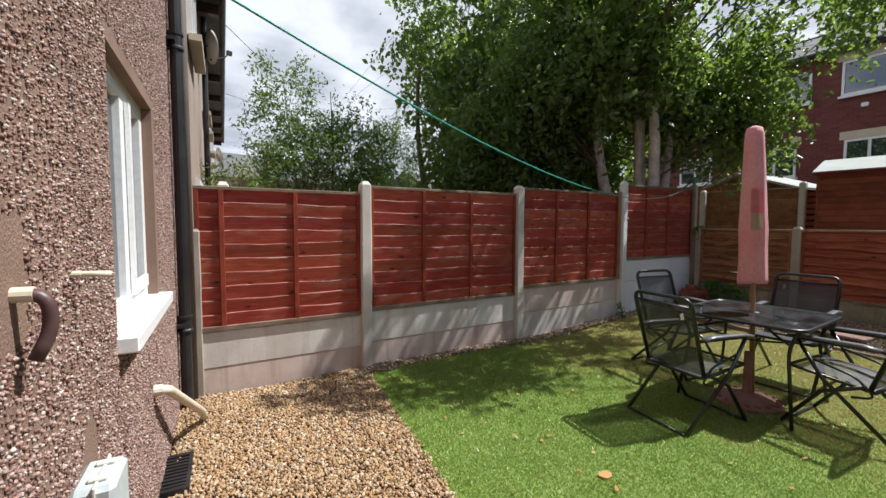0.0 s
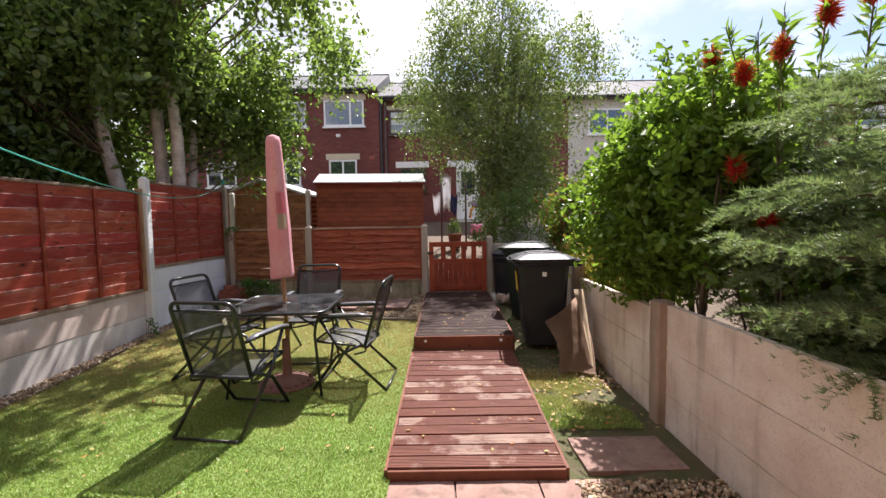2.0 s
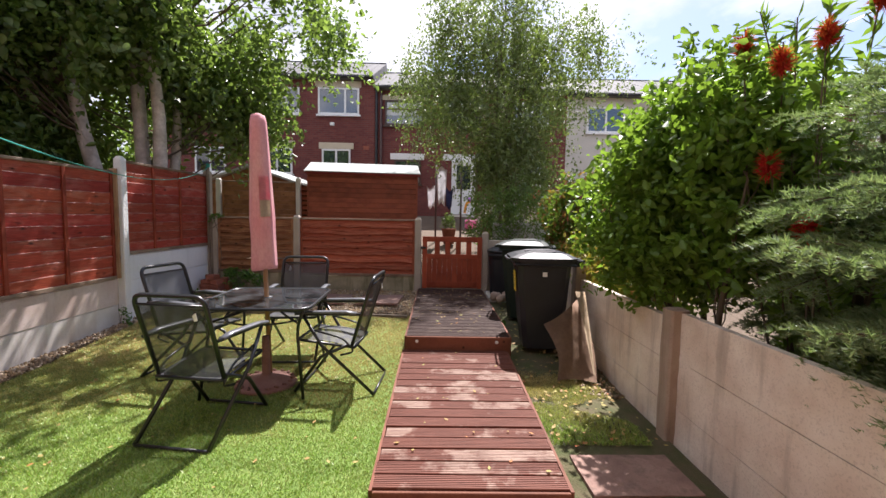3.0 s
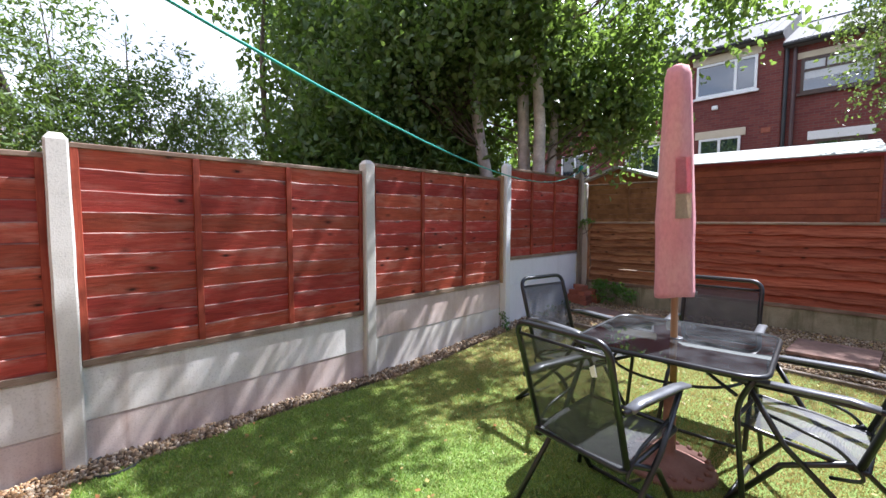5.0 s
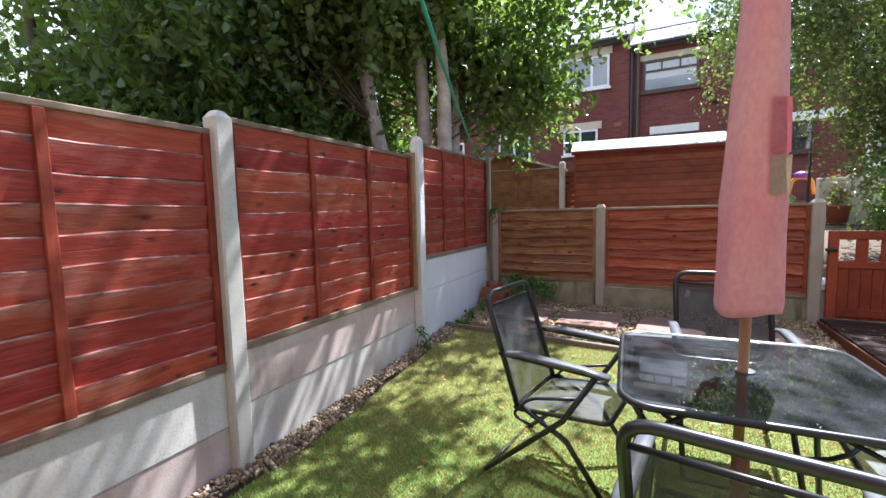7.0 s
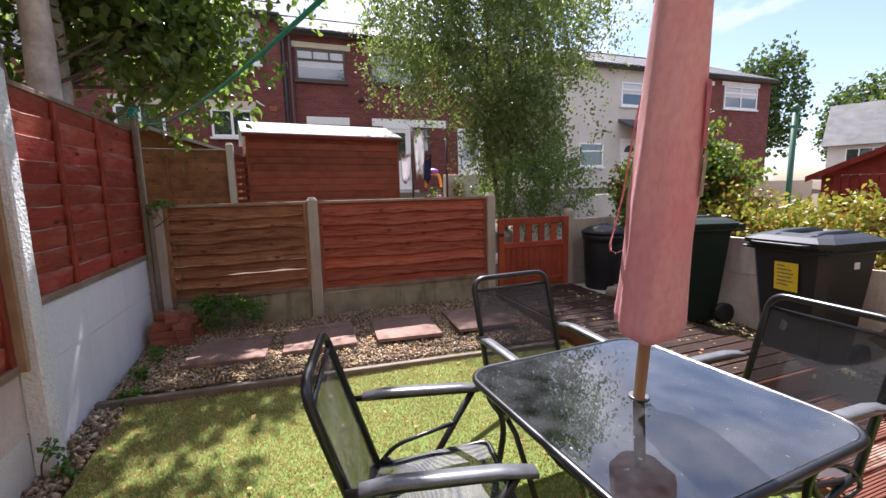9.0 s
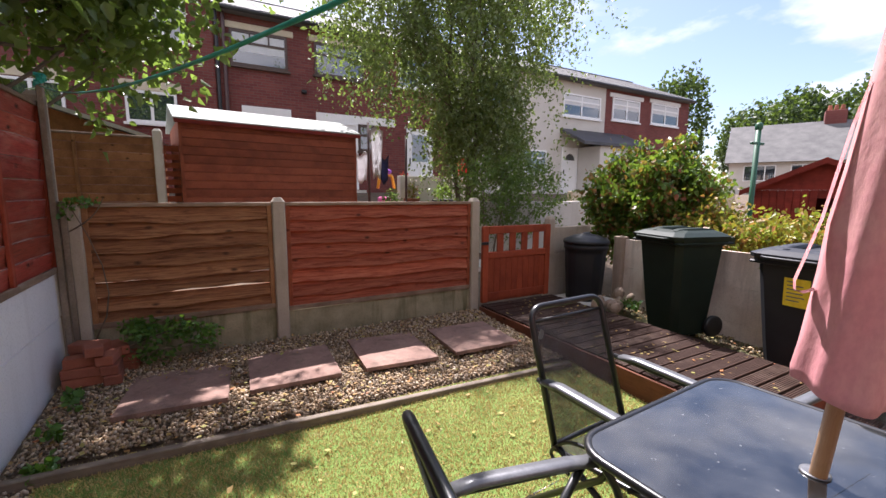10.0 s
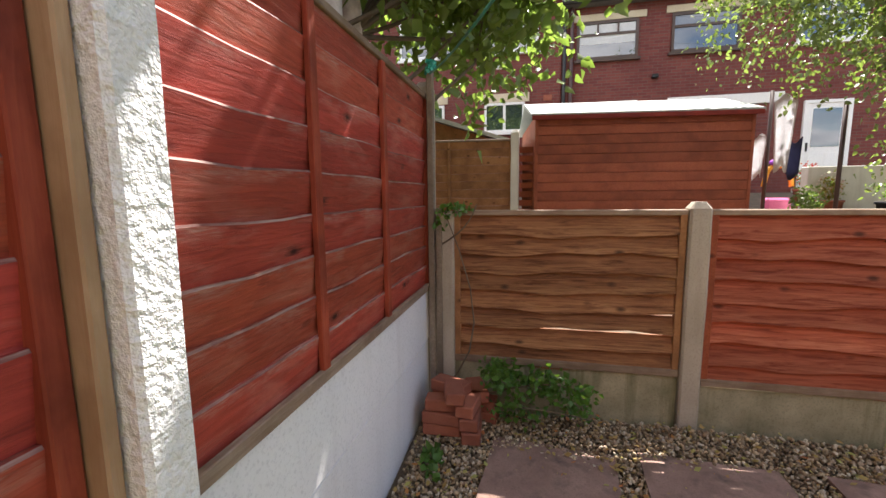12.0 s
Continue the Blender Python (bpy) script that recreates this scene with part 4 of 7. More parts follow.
def decking(name, x0, x1, z0, z1, y0, y1, label, wood="deck"):
    d = empty(name, x0, y0, 0)
    n = round((x1 - x0) / 0.122)
    w = (x1 - x0) / n
    slope = math.degrees(math.atan2(z1 - z0, x1 - x0))
    me = mesh_of(deck_board(w - 0.009, y1 - y0), "deck_board", M[wood])
    rng = np.random.default_rng(int(x0 * 10))
    for i in range(n):
        ob = new("deck_board", me)
        ob.parent = d
        ob.matrix_basis = pose(i * w, rng.normal() * 0.004, z0 + (z1 - z0) * i / n + rng.normal() * 0.0015, 0, -slope, rng.normal() * 0.15)
    return tagged(d, label, "decking")


ramp = decking("deck_ramp", 2.19, 4.24, 0.062, 0.125, -0.265, 0.755, "low wooden decking ramp with worn reddish grooved boards")
for y0 in (-0.287, 0.757):
    bm = prism(bmesh.new(), [(0, -0.03), (0, 0.05), (2.05, 0.115), (2.05, -0.03)], y0 + 0.265, y0 + 0.283, "y")
    part("side_board", bm, M["deck_side"], ramp)
part("front_board", boxed(-0.02, -0.001, 0, 1.02, -0.03, 0.052, bevel=0.003), M["deck_side"], ramp)
upper = decking("deck_platform", 4.24, 6.92, 0.265, 0.275, -0.30, 0.735, "weathered dark brown decking platform before the gate", "deck_dark")
part("step_board", boxed(-0.024, -0.002, 0, 1.035, 0.10, 0.258, bevel=0.004), M["deck_side"], upper, "brown step riser board")
for y0 in (0.13, 0.93):
    bm = bmesh.new()
    lathe(bm, [(0.0, 0), (0.016, 0), (0.016, 0.006), (0.006, 0.009), (0.0005, 0.009)], 14)
    b = part("step_light", bm, M["white_paint"], upper, "small round pale fitting")
    b.matrix_basis = pose(-0.0245, y0, 0.21, 0, -90, 0)
for y0 in (0.0, 1.012):
    part("side_board", boxed(0.0, 2.68, y0 + (-0.022 if y0 == 0 else 0.024), y0 + (-0.002 if y0 == 0 else 0.044), 0.06, 0.256, bevel=0.003), M["deck_side"], upper)


def slab(x, y, z, sx, sy, turn, label, tilt=0.0):
    bm = bmesh.new()
    box(bm, -sx / 2, sx / 2, -sy / 2, sy / 2, -0.035, 0)
    bmesh.ops.subdivide_edges(bm, edges=bm.edges, cuts=5, use_grid_fill=True)
    for v in bm.verts:
        e = max(abs(v.co.x) / sx, abs(v.co.y) / sy) * 2
        v.co.z += 0.003 * noise.noise((v.co.x * 8 + x, v.co.y * 8 + y, 0)) - (0.006 if e > 0.99 and v.co.z > -0.02 else 0)
        if e > 0.9:
            v.co.x += 0.006 * noise.noise((v.co.y * 9, x, 3))
            v.co.y += 0.006 * noise.noise((v.co.x * 9, y, 5))
    ob = part("paving_slab", bm, M["slab"])
    ob.matrix_basis = pose(x, y, z, tilt, tilt * 0.6, turn)
    return tagged(ob, label, "paving slab", "paving slabs")


SL = "worn reddish stone paving slab set in gravel"
slab(6.40, 3.52, 0.205, 0.62, 0.60, -4, SL, 0.6)
slab(6.40, 2.80, 0.21, 0.62, 0.60, -3, SL, -0.5)
slab(6.35, 2.03, 0.215, 0.66, 0.58, -4, SL, 0.8)
slab(6.28, 1.28, 0.225, 0.60, 0.60, -4, SL, -0.6)
slab(2.42, -0.70, 0.01, 0.38, 0.60, 2, "mossy red slab beside the ramp", 0.5)
for i in range(3):
    slab(1.88, 0.60 - i * 0.47, 0.0, 0.58, 0.46, 1, "red paving slab at the foot of the ramp")
    slab(1.27, 0.60 - i * 0.47, 0.0, 0.58, 0.46, 1, "red paving slab at the foot of the ramp")
# timber edging between lawn and gravel
ed = part("edging_board", boxed(0, 3.4, -0.022, 0.022, -0.06, 0.028, bevel=0.004), M["grey_wood"])
ed.matrix_basis = pose(5.52, 0.82, 0.128, 0, -0.6, 87)
tagged(ed, "low weathered timber edging board round the lawn", "edging")

# ---- the house beside the camera ----
def skewed(ob):
    """Stands a thing that was built against the plane x = 0 on the house wall, which runs a little askew."""
    ob.matrix_basis = pose(-0.466, 3.2, 0, 0, 0, -2.4) @ Matrix.Translation((0, -3.2, 0))
    return ob


bm = bmesh.new()
WY0, WY1, WZ0, WZ1 = 2.09, 3.10, 1.06, 2.09
box(bm, -0.3, 0, -6, WY0, -0.3, 6.2)
box(bm, -0.3, 0, WY1, 4.32, -0.3, 6.2)
box(bm, -0.3, 0, WY0, WY1, -0.3, WZ0)
box(bm, -0.3, 0, WY0, WY1, WZ1, 6.2)
skewed(tagged(part("wall_house", bm, M["dash_base"]), "pink and brown pebbledashed house wall", "wall", kind="structure"))
rng = np.random.default_rng(11)
n = 105000
py, pz = rng.uniform(0.9, 4.25, n), rng.uniform(0.0, 3.6, n) ** 1.0
keep = ~((py > WY0 - 0.02) & (py < WY1 + 0.07) & (pz > WZ0 - 0.02) & (pz < WZ1 + 0.06))
keep &= ~((pz < 0.98 - 1.5 * np.abs(py - 1.72)) & (py < 1.78))
keep &= ~((np.abs(py - 1.30) < 0.06) & (np.abs(pz - 1.36) < 0.12))
keep &= rng.uniform(size=n) < np.clip(1.4 - (py - 0.9) * 0.12, 0.5, 1)
pp = np.stack([rng.uniform(-0.002, 0.003, n), py, pz], -1)[keep]
dash = pebbles("pebbledash", pp, 0.0054, M["dash"], rng, "octa", 0.7)
skewed(tagged(dash, "pink, white and brown pebbledash chips on the wall", "pebbledash"))


def window(name, w, h, mullions, frame_m, glass_m, sash=0.06, depth=0.06, bar=None, parent=None, label=""):
    """A glazed window in its own plane: y across, z up, facing +x."""
    win = empty(name)
    part("window_frame", box(box(box(boxed(-depth / 2, depth / 2, 0, w, 0, sash, bevel=0.0), -depth / 2, depth / 2, 0, w, h - sash, h), -depth / 2, depth / 2, 0, sash, sash, h - sash), -depth / 2, depth / 2, w - sash, w, sash, h - sash), frame_m, win)
    for m in mullions:
        part("mullion", boxed(-depth / 2, depth / 2 - 0.003, m - sash * 0.55, m + sash * 0.55, sash, h - sash), frame_m, win)
    if bar is not None:
        part("transom", boxed(-depth / 2, depth / 2 - 0.004, sash, w - sash, bar - sash * 0.5, bar + sash * 0.5), frame_m, win)
    xs = [sash * 0.9] + list(mullions) + [w - sash * 0.9]
    for a, b in zip(xs, xs[1:]):
        part("pane", boxed(-0.008, 0.008, a, b, sash * 0.9, h - sash * 0.9), glass_m, win)
    if label:
        tagged(win, label, "window")
    win["kind"] = "structure"
    return win


win = window("window_1", WY1 - WY0, WZ1 - WZ0, (0.52,), M["upvc"], M["window_glass"], 0.075, 0.075, label="white plastic casement window with dark glass")
win.matrix_basis = pose(-0.466, 3.2, 0, 0, 0, -2.4) @ Matrix.Translation((-0.085, WY0 - 3.2, WZ0))
part("window_sill", boxed(0.03, 0.15, -0.02, WY1 - WY0 + 0.07, -0.055, 0.005, bevel=0.006), M["upvc"], win)
part("inner_frame", box(boxed(0.038, 0.055, 0.56, WY1 - WY0 - 0.08, 0.07, 0.13), 0.038, 0.055, 0.56, 0.61, 0.13, 0.95), M["upvc"], win)


def downpipe():
    d = empty("downpipe", -0.375, 4.02, 0)
    bm = bmesh.new()
    tube(bm, [(0, 0, 0.02), (0, 0, 6.0)], 0.042, 14)
    part("pipe", bm, M["black_pipe"], d)
    for z in (0.62, 2.75, 4.6):
        bm = bmesh.new()
        lathe(bm, [(0.03, z), (0.054, z + 0.005), (0.054, z + 0.02), (0.047, z + 0.03), (0.047, z + 0.1), (0.054, z + 0.11), (0.054, z + 0.13), (0.03, z + 0.135)], 16)
        box(bm, -0.09, 0.0, -0.085, 0.085, z + 0.05, z + 0.075)
        part("collar", bm, M["black_pipe"], d)
    return tagged(d, "black plastic downpipe in the corner by the fence", "downpipe")


downpipe()
bm = bmesh.new()
tube(bm, [(-0.34, 4.17, 0.02), (-0.34, 4.17, 6.0)], 0.036, 12)
tagged(part("soil_pipe", bm, M["taupe_pipe"], soft=True), "grey-brown painted waste pipe beside the downpipe", "pipe")


def bent_pipe(name, pts, r, material, label, rad=0.05, collar=None):
    t = empty(name)
    bm = bmesh.new()
    tube(bm, round_path(pts, rad, 5), r, 12)
    part("pipe", bm, material, t, soft=True)
    bm = bmesh.new()
    p, q = Vector(pts[0]), Vector(pts[1])
    tube(bm, [p.lerp(q, 0.25), p.lerp(q, 0.75)], r * 1.18, 12)
    part("socket", bm, material if collar is None else collar, t)
    skewed(t)
    return tagged(t, label, "pipe")


M["brown_pipe"] = plain("brown_pipe", (0.07, 0.035, 0.035), (0.10, 0.055, 0.05), 5, 0.45, 0.05, 60)
M["cream_pipe"] = plain("cream_pipe", (0.66, 0.58, 0.44), (0.72, 0.64, 0.50), 5, 0.45, 0.05, 60)
bent_pipe("overflow_pipe", [(-0.02, 1.30, 1.335), (0.048, 1.30, 1.335), (0.052, 1.305, 1.27), (0.03, 1.29, 1.215)], 0.0122, M["brown_pipe"], "short bent brown overflow pipe on the wall", 0.03, M["cream_pipe"])
bent_pipe("vent_pipe", [(-0.02, 1.62, 1.337), (0.035, 1.62, 1.337), (0.082, 1.62, 1.335)], 0.008, M["cream_pipe"], "short cream outlet pipe through the wall", 0.01)
bent_pipe("waste_pipe", [(-0.02, 2.80, 0.61), (0.06, 2.81, 0.605), (0.17, 3.62, 0.13), (0.18, 3.72, 0.03)], 0.025, M["cream_pipe"], "cream waste pipe slanting down to the drain", 0.04)
d = empty("meter_box")
bm = boxed(0.0, 0.09, 1.51, 1.67, 0.60, 0.835, bevel=0.012)
part("case", bm, M["box_grey"], d)
part("lid_seam", boxed(0.046, 0.053, 1.506, 1.674, 0.596, 0.839, bevel=0.002), M["post"], d)
for y0 in (1.55, 1.63):
    part("clip", boxed(0.03, 0.07, y0 - 0.01, y0 + 0.01, 0.834, 0.844, bevel=0.003), M["render_grey"], d)
skewed(tagged(d, "grey plastic meter box fixed low on the wall", "meter box"))
d = empty("drain_grate", -0.385, 3.03, 0.012, -2.4)
part("frame", box(box(box(boxed(-0.15, 0.05, -0.2, -0.17, 0, 0.03), -0.15, 0.05, 0.17, 0.2, 0, 0.03), -0.15, -0.13, -0.17, 0.17, 0, 0.03), 0.03, 0.05, -0.17, 0.17, 0, 0.03), M["black_pipe"], d)
for i in range(9):
    part("bar", boxed(-0.13, 0.03, -0.155 + i * 0.036, -0.135 + i * 0.036, 0.004, 0.027), M["black_pipe"], d)
tagged(d, "black plastic drain grate in the gravel", "drain")

# ---- the neighbours' row along the same wall line ----
nb = empty("neighbour_house")
bm = bmesh.new()
box(bm, -7.0, 0, 4.35, 23.0, -0.3, 5.45)
part("wall", bm, M["render_cream"], nb)
bm = prism(bmesh.new(), [(0.38, 5.38), (0.38, 5.5), (-3.5, 7.9), (-7.4, 5.5), (-7.4, 5.38)], -6, 23.2, "y")
part("roof", bm, M["slate"], nb)
bm = bmesh.new()
tube(bm, [(0.42, -6, 5.4), (0.42, 23.2, 5.4)], 0.06, 8)
part("gutter", bm, M["black_pipe"], nb)
for y0 in range(5, 24, 2):
    part("eave_bracket", boxed(0.0, 0.36, y0 - 0.05, y0 + 0.05, 5.2, 5.37), M["upvc_dark"], nb)
for y0, z0, w, h in ((10.55, 3.85, 1.3, 1.0), (12.95, 3.9, 1.2, 0.95), (6.4, 3.8, 1.2, 1.05), (7.2, 1.0, 1.1, 1.1), (11.2, 1.0, 1.4, 1.1), (16.0, 3.85, 1.2, 1.0), (19.0, 3.85, 1.2, 1.0)):
    wv = window("window", w, h, (w * 0.5,), M["upvc"], M["window_glass"], 0.07, 0.08)
    wv.parent = nb
    wv.matrix_basis = Matrix.Translation((0.02, y0, z0))
    part("sill", boxed(0.0, 0.14, -0.05, w + 0.05, -0.08, 0.0), M["stone_lintel"], wv)
bm = bmesh.new()
tube(bm, [(0.1, 9.4, -0.1), (0.1, 9.4, 5.3)], 0.05, 8)
part("downpipe", bm, M["black_pipe"], nb)
part("chimney", boxed(-2.2, -1.2, 17.0, 18.0, 6.6, 8.6), M["brick"], nb)
skewed(tagged(nb, "cream rendered terraced house with slate roof", "house", kind=""))


def dish(x, y, z, r):
    d = empty("satellite_dish", x, y, z, 20)
    bm = bmesh.new()
    lathe(bm, [(0.001, -0.06), (r * 0.5, -0.045), (r * 0.85, -0.015), (r, 0.01), (r * 0.97, 0.014), (r * 0.8, -0.005), (r * 0.5, -0.032), (0.001, -0.048)], 22)
    o = part("reflector", bm, M["render_grey"], d, "grey dish", True)
    o.matrix_basis = pose(0.3, 0, 0, 0, 80, 0)
    bm = bmesh.new()
    tube(bm, [(-0.1, 0, -0.05), (0.12, 0, -0.05), (0.25, 0, 0)], 0.018, 6)
    part("wall_bracket", bm, M["black_pipe"], d)
    bm = bmesh.new()
    tube(bm, [(0.28, 0, -r * 0.8), (0.55, 0, -r * 0.4), (0.62, 0, -0.02)], 0.012, 6)
    box(bm, 0.59, 0.68, -0.03, 0.03, -0.05, 0.03)
    part("receiver_arm", bm, M["black_pipe"], d)
    return tagged(d, "round grey satellite dish under the eaves", "satellite dish")


dish(-0.28, 9.2, 4.75, 0.30)
dish(0.1, 17.0, 3.9, 0.28)
# far stone houses down the row
fh = empty("stone_house", 6, 46, 0, 12)
part("wall", boxed(-9, 5, -4, 4, -0.3, 5.6), M["render_cream"], fh)
part("roof", prism(bmesh.new(), [(-4.3, 5.5), (0, 8.2), (4.3, 5.5)], -9.3, 5.3, "x"), M["slate"], fh)
for i in range(4):
    wv = window("window", 1.1, 1.2, (0.55,), M["upvc"], M["window_glass"])
    wv.parent = fh
    wv.matrix_basis = pose(-6.5 + i * 3, -4.02, 3.6, 0, 0, -90)
tagged(fh, "distant stone terrace with slate roof", "house")
sh2 = empty("cream_cottage", 9.0, 16.5, 0.3, 20)
part("wall", boxed(-2, 2, -1.6, 1.6, 0, 2.4), M["render_cream"], sh2)
part("roof", prism(bmesh.new(), [(-1.9, 2.3), (0, 3.3), (1.9, 2.3)], -2.2, 2.2, "x"), M["slate"], sh2)
tagged(sh2, "small cream outbuilding with grey roof behind trees", "outbuilding")

# ---- the brick terrace behind ----
TX = 16.76


def flat_window(parent, y1, z0, w, h, frame_m, mull, bar=None, x=TX, blind=0.0, name="window"):
    """A window of the terrace, facing the gardens: y1 is its upper y."""
    wv = window(name, w, h, mull, frame_m, M["window_glass"], 0.065, 0.08, bar)
    wv.parent = parent
    wv.matrix_basis = pose(x - 0.01, y1, z0, 0, 0, 180)
    part("sill", boxed(0.0, 0.09, -0.06, w + 0.06, -0.07, -0.005), frame_m, wv)
    if blind:
        part("blind", boxed(0.010, 0.014, 0.08, w - 0.08, h * (1 - blind), h - 0.08), M["blind"], wv)
    return wv


def lintel(parent, y0, y1, z0, z1, m, x=TX):
    part("lintel", boxed(x - 0.035, x + 0.05, y0, y1, z0, z1, bevel=0.006), m, parent)


def terrace(name, y0, y1, eave, ridge, wall_m, label, x=TX):
    t = empty(name)
    part("wall", boxed(x, x + 7, y0, y1, 0.4, eave), wall_m, t)
    bm = prism(bmesh.new(), [(x - 0.3, eave - 0.02), (x - 0.3, eave + 0.08), (x + 3.6, ridge), (x + 7.4, eave + 0.08), (x + 7.4, eave - 0.02)], y0, y1, "y")
    part("roof", bm, M["slate"], t, "grey slate roof")
    rows = 14
    slope = math.atan2(ridge - eave - 0.08, 3.9)
    L = math.hypot(ridge - eave - 0.08, 3.9) / rows
    me = None
    for i in range(rows):
        if me is None:
            b2 = bmesh.new()
            n = int((y1 - y0) / 0.3)
            for k in range(n):
                a = y0 + (y1 - y0) * k / n
                box(b2, 0.0, L * 1.1, a + 0.004, a + (y1 - y0) / n - 0.004, -0.004, 0.012 + 0.004 * (k * 7 % 3))
            me = mesh_of(b2, "slate_course", M["slate"])
        ob = new("slate_course", me)
        ob.parent = t
        ob.matrix_basis = Matrix.Translation((x - 0.32 + math.cos(slope) * L * i, 0, eave + 0.085 + math.sin(slope) * L * i)) @ Matrix.Rotation(-slope - 0.02, 4, "Y")
    bm = bmesh.new()
    tube(bm, [(x - 0.34, y0, eave + 0.02), (x - 0.34, y1, eave + 0.02)], 0.06, 8)
    part("gutter", bm, M["black_pipe"], t)
    part("ridge_tiles", boxed(x + 3.5, x + 3.7, y0, y1, ridge - 0.04, ridge + 0.06, bevel=0.02), M["tile_dark"], t)
    return tagged(t, label, "house", "brick terrace houses")


h1 = terrace("terrace_house", 2.98, 12.5, 6.72, 8.6, M["brick"], "red brick terraced house with white windows", TX - 0.05)
for y1, z0, w, h in ((5.18, 5.38, 1.6, 1.02), (5.04, 3.25, 1.12, 0.80), (7.5, 5.38, 1.6, 1.0), (7.4, 3.05, 1.2, 1.02), (10.2, 5.38, 1.6, 1.0), (10.0, 3.05, 1.2, 1.0)):
    flat_window(h1, y1, z0, w, h, M["upvc"], (w * 0.66,) if w > 1.5 else (w * 0.5,), x=TX - 0.055)
for y0, y1, z0, z1 in ((3.8, 5.16, 4.06, 4.30), (6.1, 7.5, 4.1, 4.34), (3.5, 5.3, 6.42, 6.66)):
    lintel(h1, y0, y1, z0, z1, M["stone_lintel"], TX - 0.05)
part("vent", boxed(TX - 0.12, TX, 4.55, 4.72, 4.95, 5.08, bevel=0.02), M["white_paint"], h1)
part("air_brick", boxed(TX - 0.07, TX, 3.2, 3.42, 4.05, 4.2), M["brick_loose"], h1)
h2 = terrace("terrace_house", -4.6, 2.98, 6.38, 8.2, M["brick"], "red brick terraced house with brown and white windows")
flat_window(h2, 2.58, 5.03, 1.52, 0.95, M["upvc_dark"], (), 0.62, blind=0.6)
part("mullion", boxed(-0.04, 0.045, 0.5, 0.54, 0.62, 0.9), M["upvc_dark"], h2.children[-1])
part("mullion", boxed(-0.04, 0.045, 1.0, 1.04, 0.62, 0.9), M["upvc_dark"], h2.children[-2] if h2.children[-1].name.startswith("mullion") else h2.children[-1])
flat_window(h2, 0.28, 5.06, 1.56, 0.95, M["upvc_dark"], (), 0.62)
flat_window(h2, -2.5, 5.06, 1.4, 0.95, M["upvc"], (0.7,), 0.62)
lintel(h2, 0.88, 2.74, 6.0, 6.17, M["stone_lintel"])
lintel(h2, -1.45, 0.42, 6.03, 6.2, M["stone_lintel"])
lintel(h2, 1.02, 2.36, 3.70, 3.94, M["white_paint"])
lintel(h2, -2.35, 0.28, 3.70, 3.95, M["white_paint"])
flat_window(h2, 2.2, 2.75, 1.05, 0.94, M["upvc_dark"], (0.5,))
flat_window(h2, -1.06, 2.85, 0.66, 0.83, M["upvc_dark"], (), 0.5)


def panel_door(parent, y1, z0, w, h, x=TX, glazed=True, fan=False):
    d = empty("door", 0, 0, 0)
    d.parent = parent
    d.matrix_basis = pose(x - 0.02, y1, z0, 0, 0, 180)
    part("door_frame", box(box(boxed(-0.03, 0.05, 0, 0.07, 0, h), -0.03, 0.05, w - 0.07, w, 0, h), -0.03, 0.05, 0.07, w - 0.07, h - 0.07, h), M["upvc"], d)
    part("leaf", boxed(-0.03, 0.02, 0.07, w - 0.07, 0.0, h - 0.07), M["upvc"], d)
    if glazed:
        part("door_glass", boxed(0.021, 0.026, 0.2, w - 0.2, h * 0.47, h - 0.2), M["window_glass"], d)
        for a in (0.16, w / 2 + 0.02):
            part("door_panel", boxed(0.021, 0.03, a, a + w / 2 - 0.18, 0.15, h * 0.4, bevel=0.004), M["upvc"], d)
    if fan:
        bm = bmesh.new()
        pts = [(w / 2 + 0.28 * math.cos(a), h - 0.55 + 0.28 * math.sin(a)) for a in np.linspace(0, math.pi, 12)]
        prism(bm, pts, 0.021, 0.026, "x")
        part("fanlight", bm, M["window_glass"], d)
    part("door_handle", boxed(0.02, 0.06, 0.1, 0.13, h * 0.42, h * 0.52, bevel=0.005), M["black_pipe"], d)
    part("step", boxed(0.0, 0.5, -0.1, w + 0.1, -0.35, -0.02), M["post"], d)
    return d


panel_door(h2, -0.08, 1.58, 0.95, 2.12)
panel_door(h2, -2.78, 1.6, 1.0, 2.1)
for y in (2.90, 2.72):
    bm = bmesh.new()
    tube(bm, [(TX - 0.09, y, 1.2), (TX - 0.09, y, 6.35)], 0.05, 8)
    part("downpipe", bm, M["black_pipe"] if y > 2.8 else M["brown_pipe"], h2)
part("wall_lamp", boxed(TX - 0.14, TX, 0.55, 0.7, 4.45, 4.55, bevel=0.02), M["black_pipe"], h2)
h3 = terrace("terrace_house", -12.75, -4.6, 6.28, 8.1, M["render_grey"], "grey rendered terraced house with a tiled porch")
flat_window(h3, -10.1, 4.83, 2.3, 0.95, M["upvc"], (1.1,), 0.65, blind=0.5)
flat_window(h3, -8.05, 2.35, 1.2, 0.95, M["upvc"], (), 0.62)
flat_window(h3, -5.4, 4.9, 1.5, 1.0, M["upvc"], (0.75,))
panel_door(h3, -10.15, 1.5, 0.92, 2.0, glazed=False, fan=True)
part("porch_roof", prism(bmesh.new(), [(TX - 1.4, 3.62), (TX, 4.3), (TX, 4.18), (TX - 1.4, 3.5)], -14.2, -10.0, "y"), M["tile_dark"], h3)
part("porch_wall", boxed(TX - 1.25, TX, -13.9, -11.1, 0.6, 3.5), M["render_grey"], h3)
flat_window(h3, -11.7, 2.5, 0.8, 0.75, M["upvc"], (), x=TX - 1.25)
h4 = terrace("terrace_house", -19.2, -12.75, 6.28, 8.1, M["brick"], "red brick end terraced house")
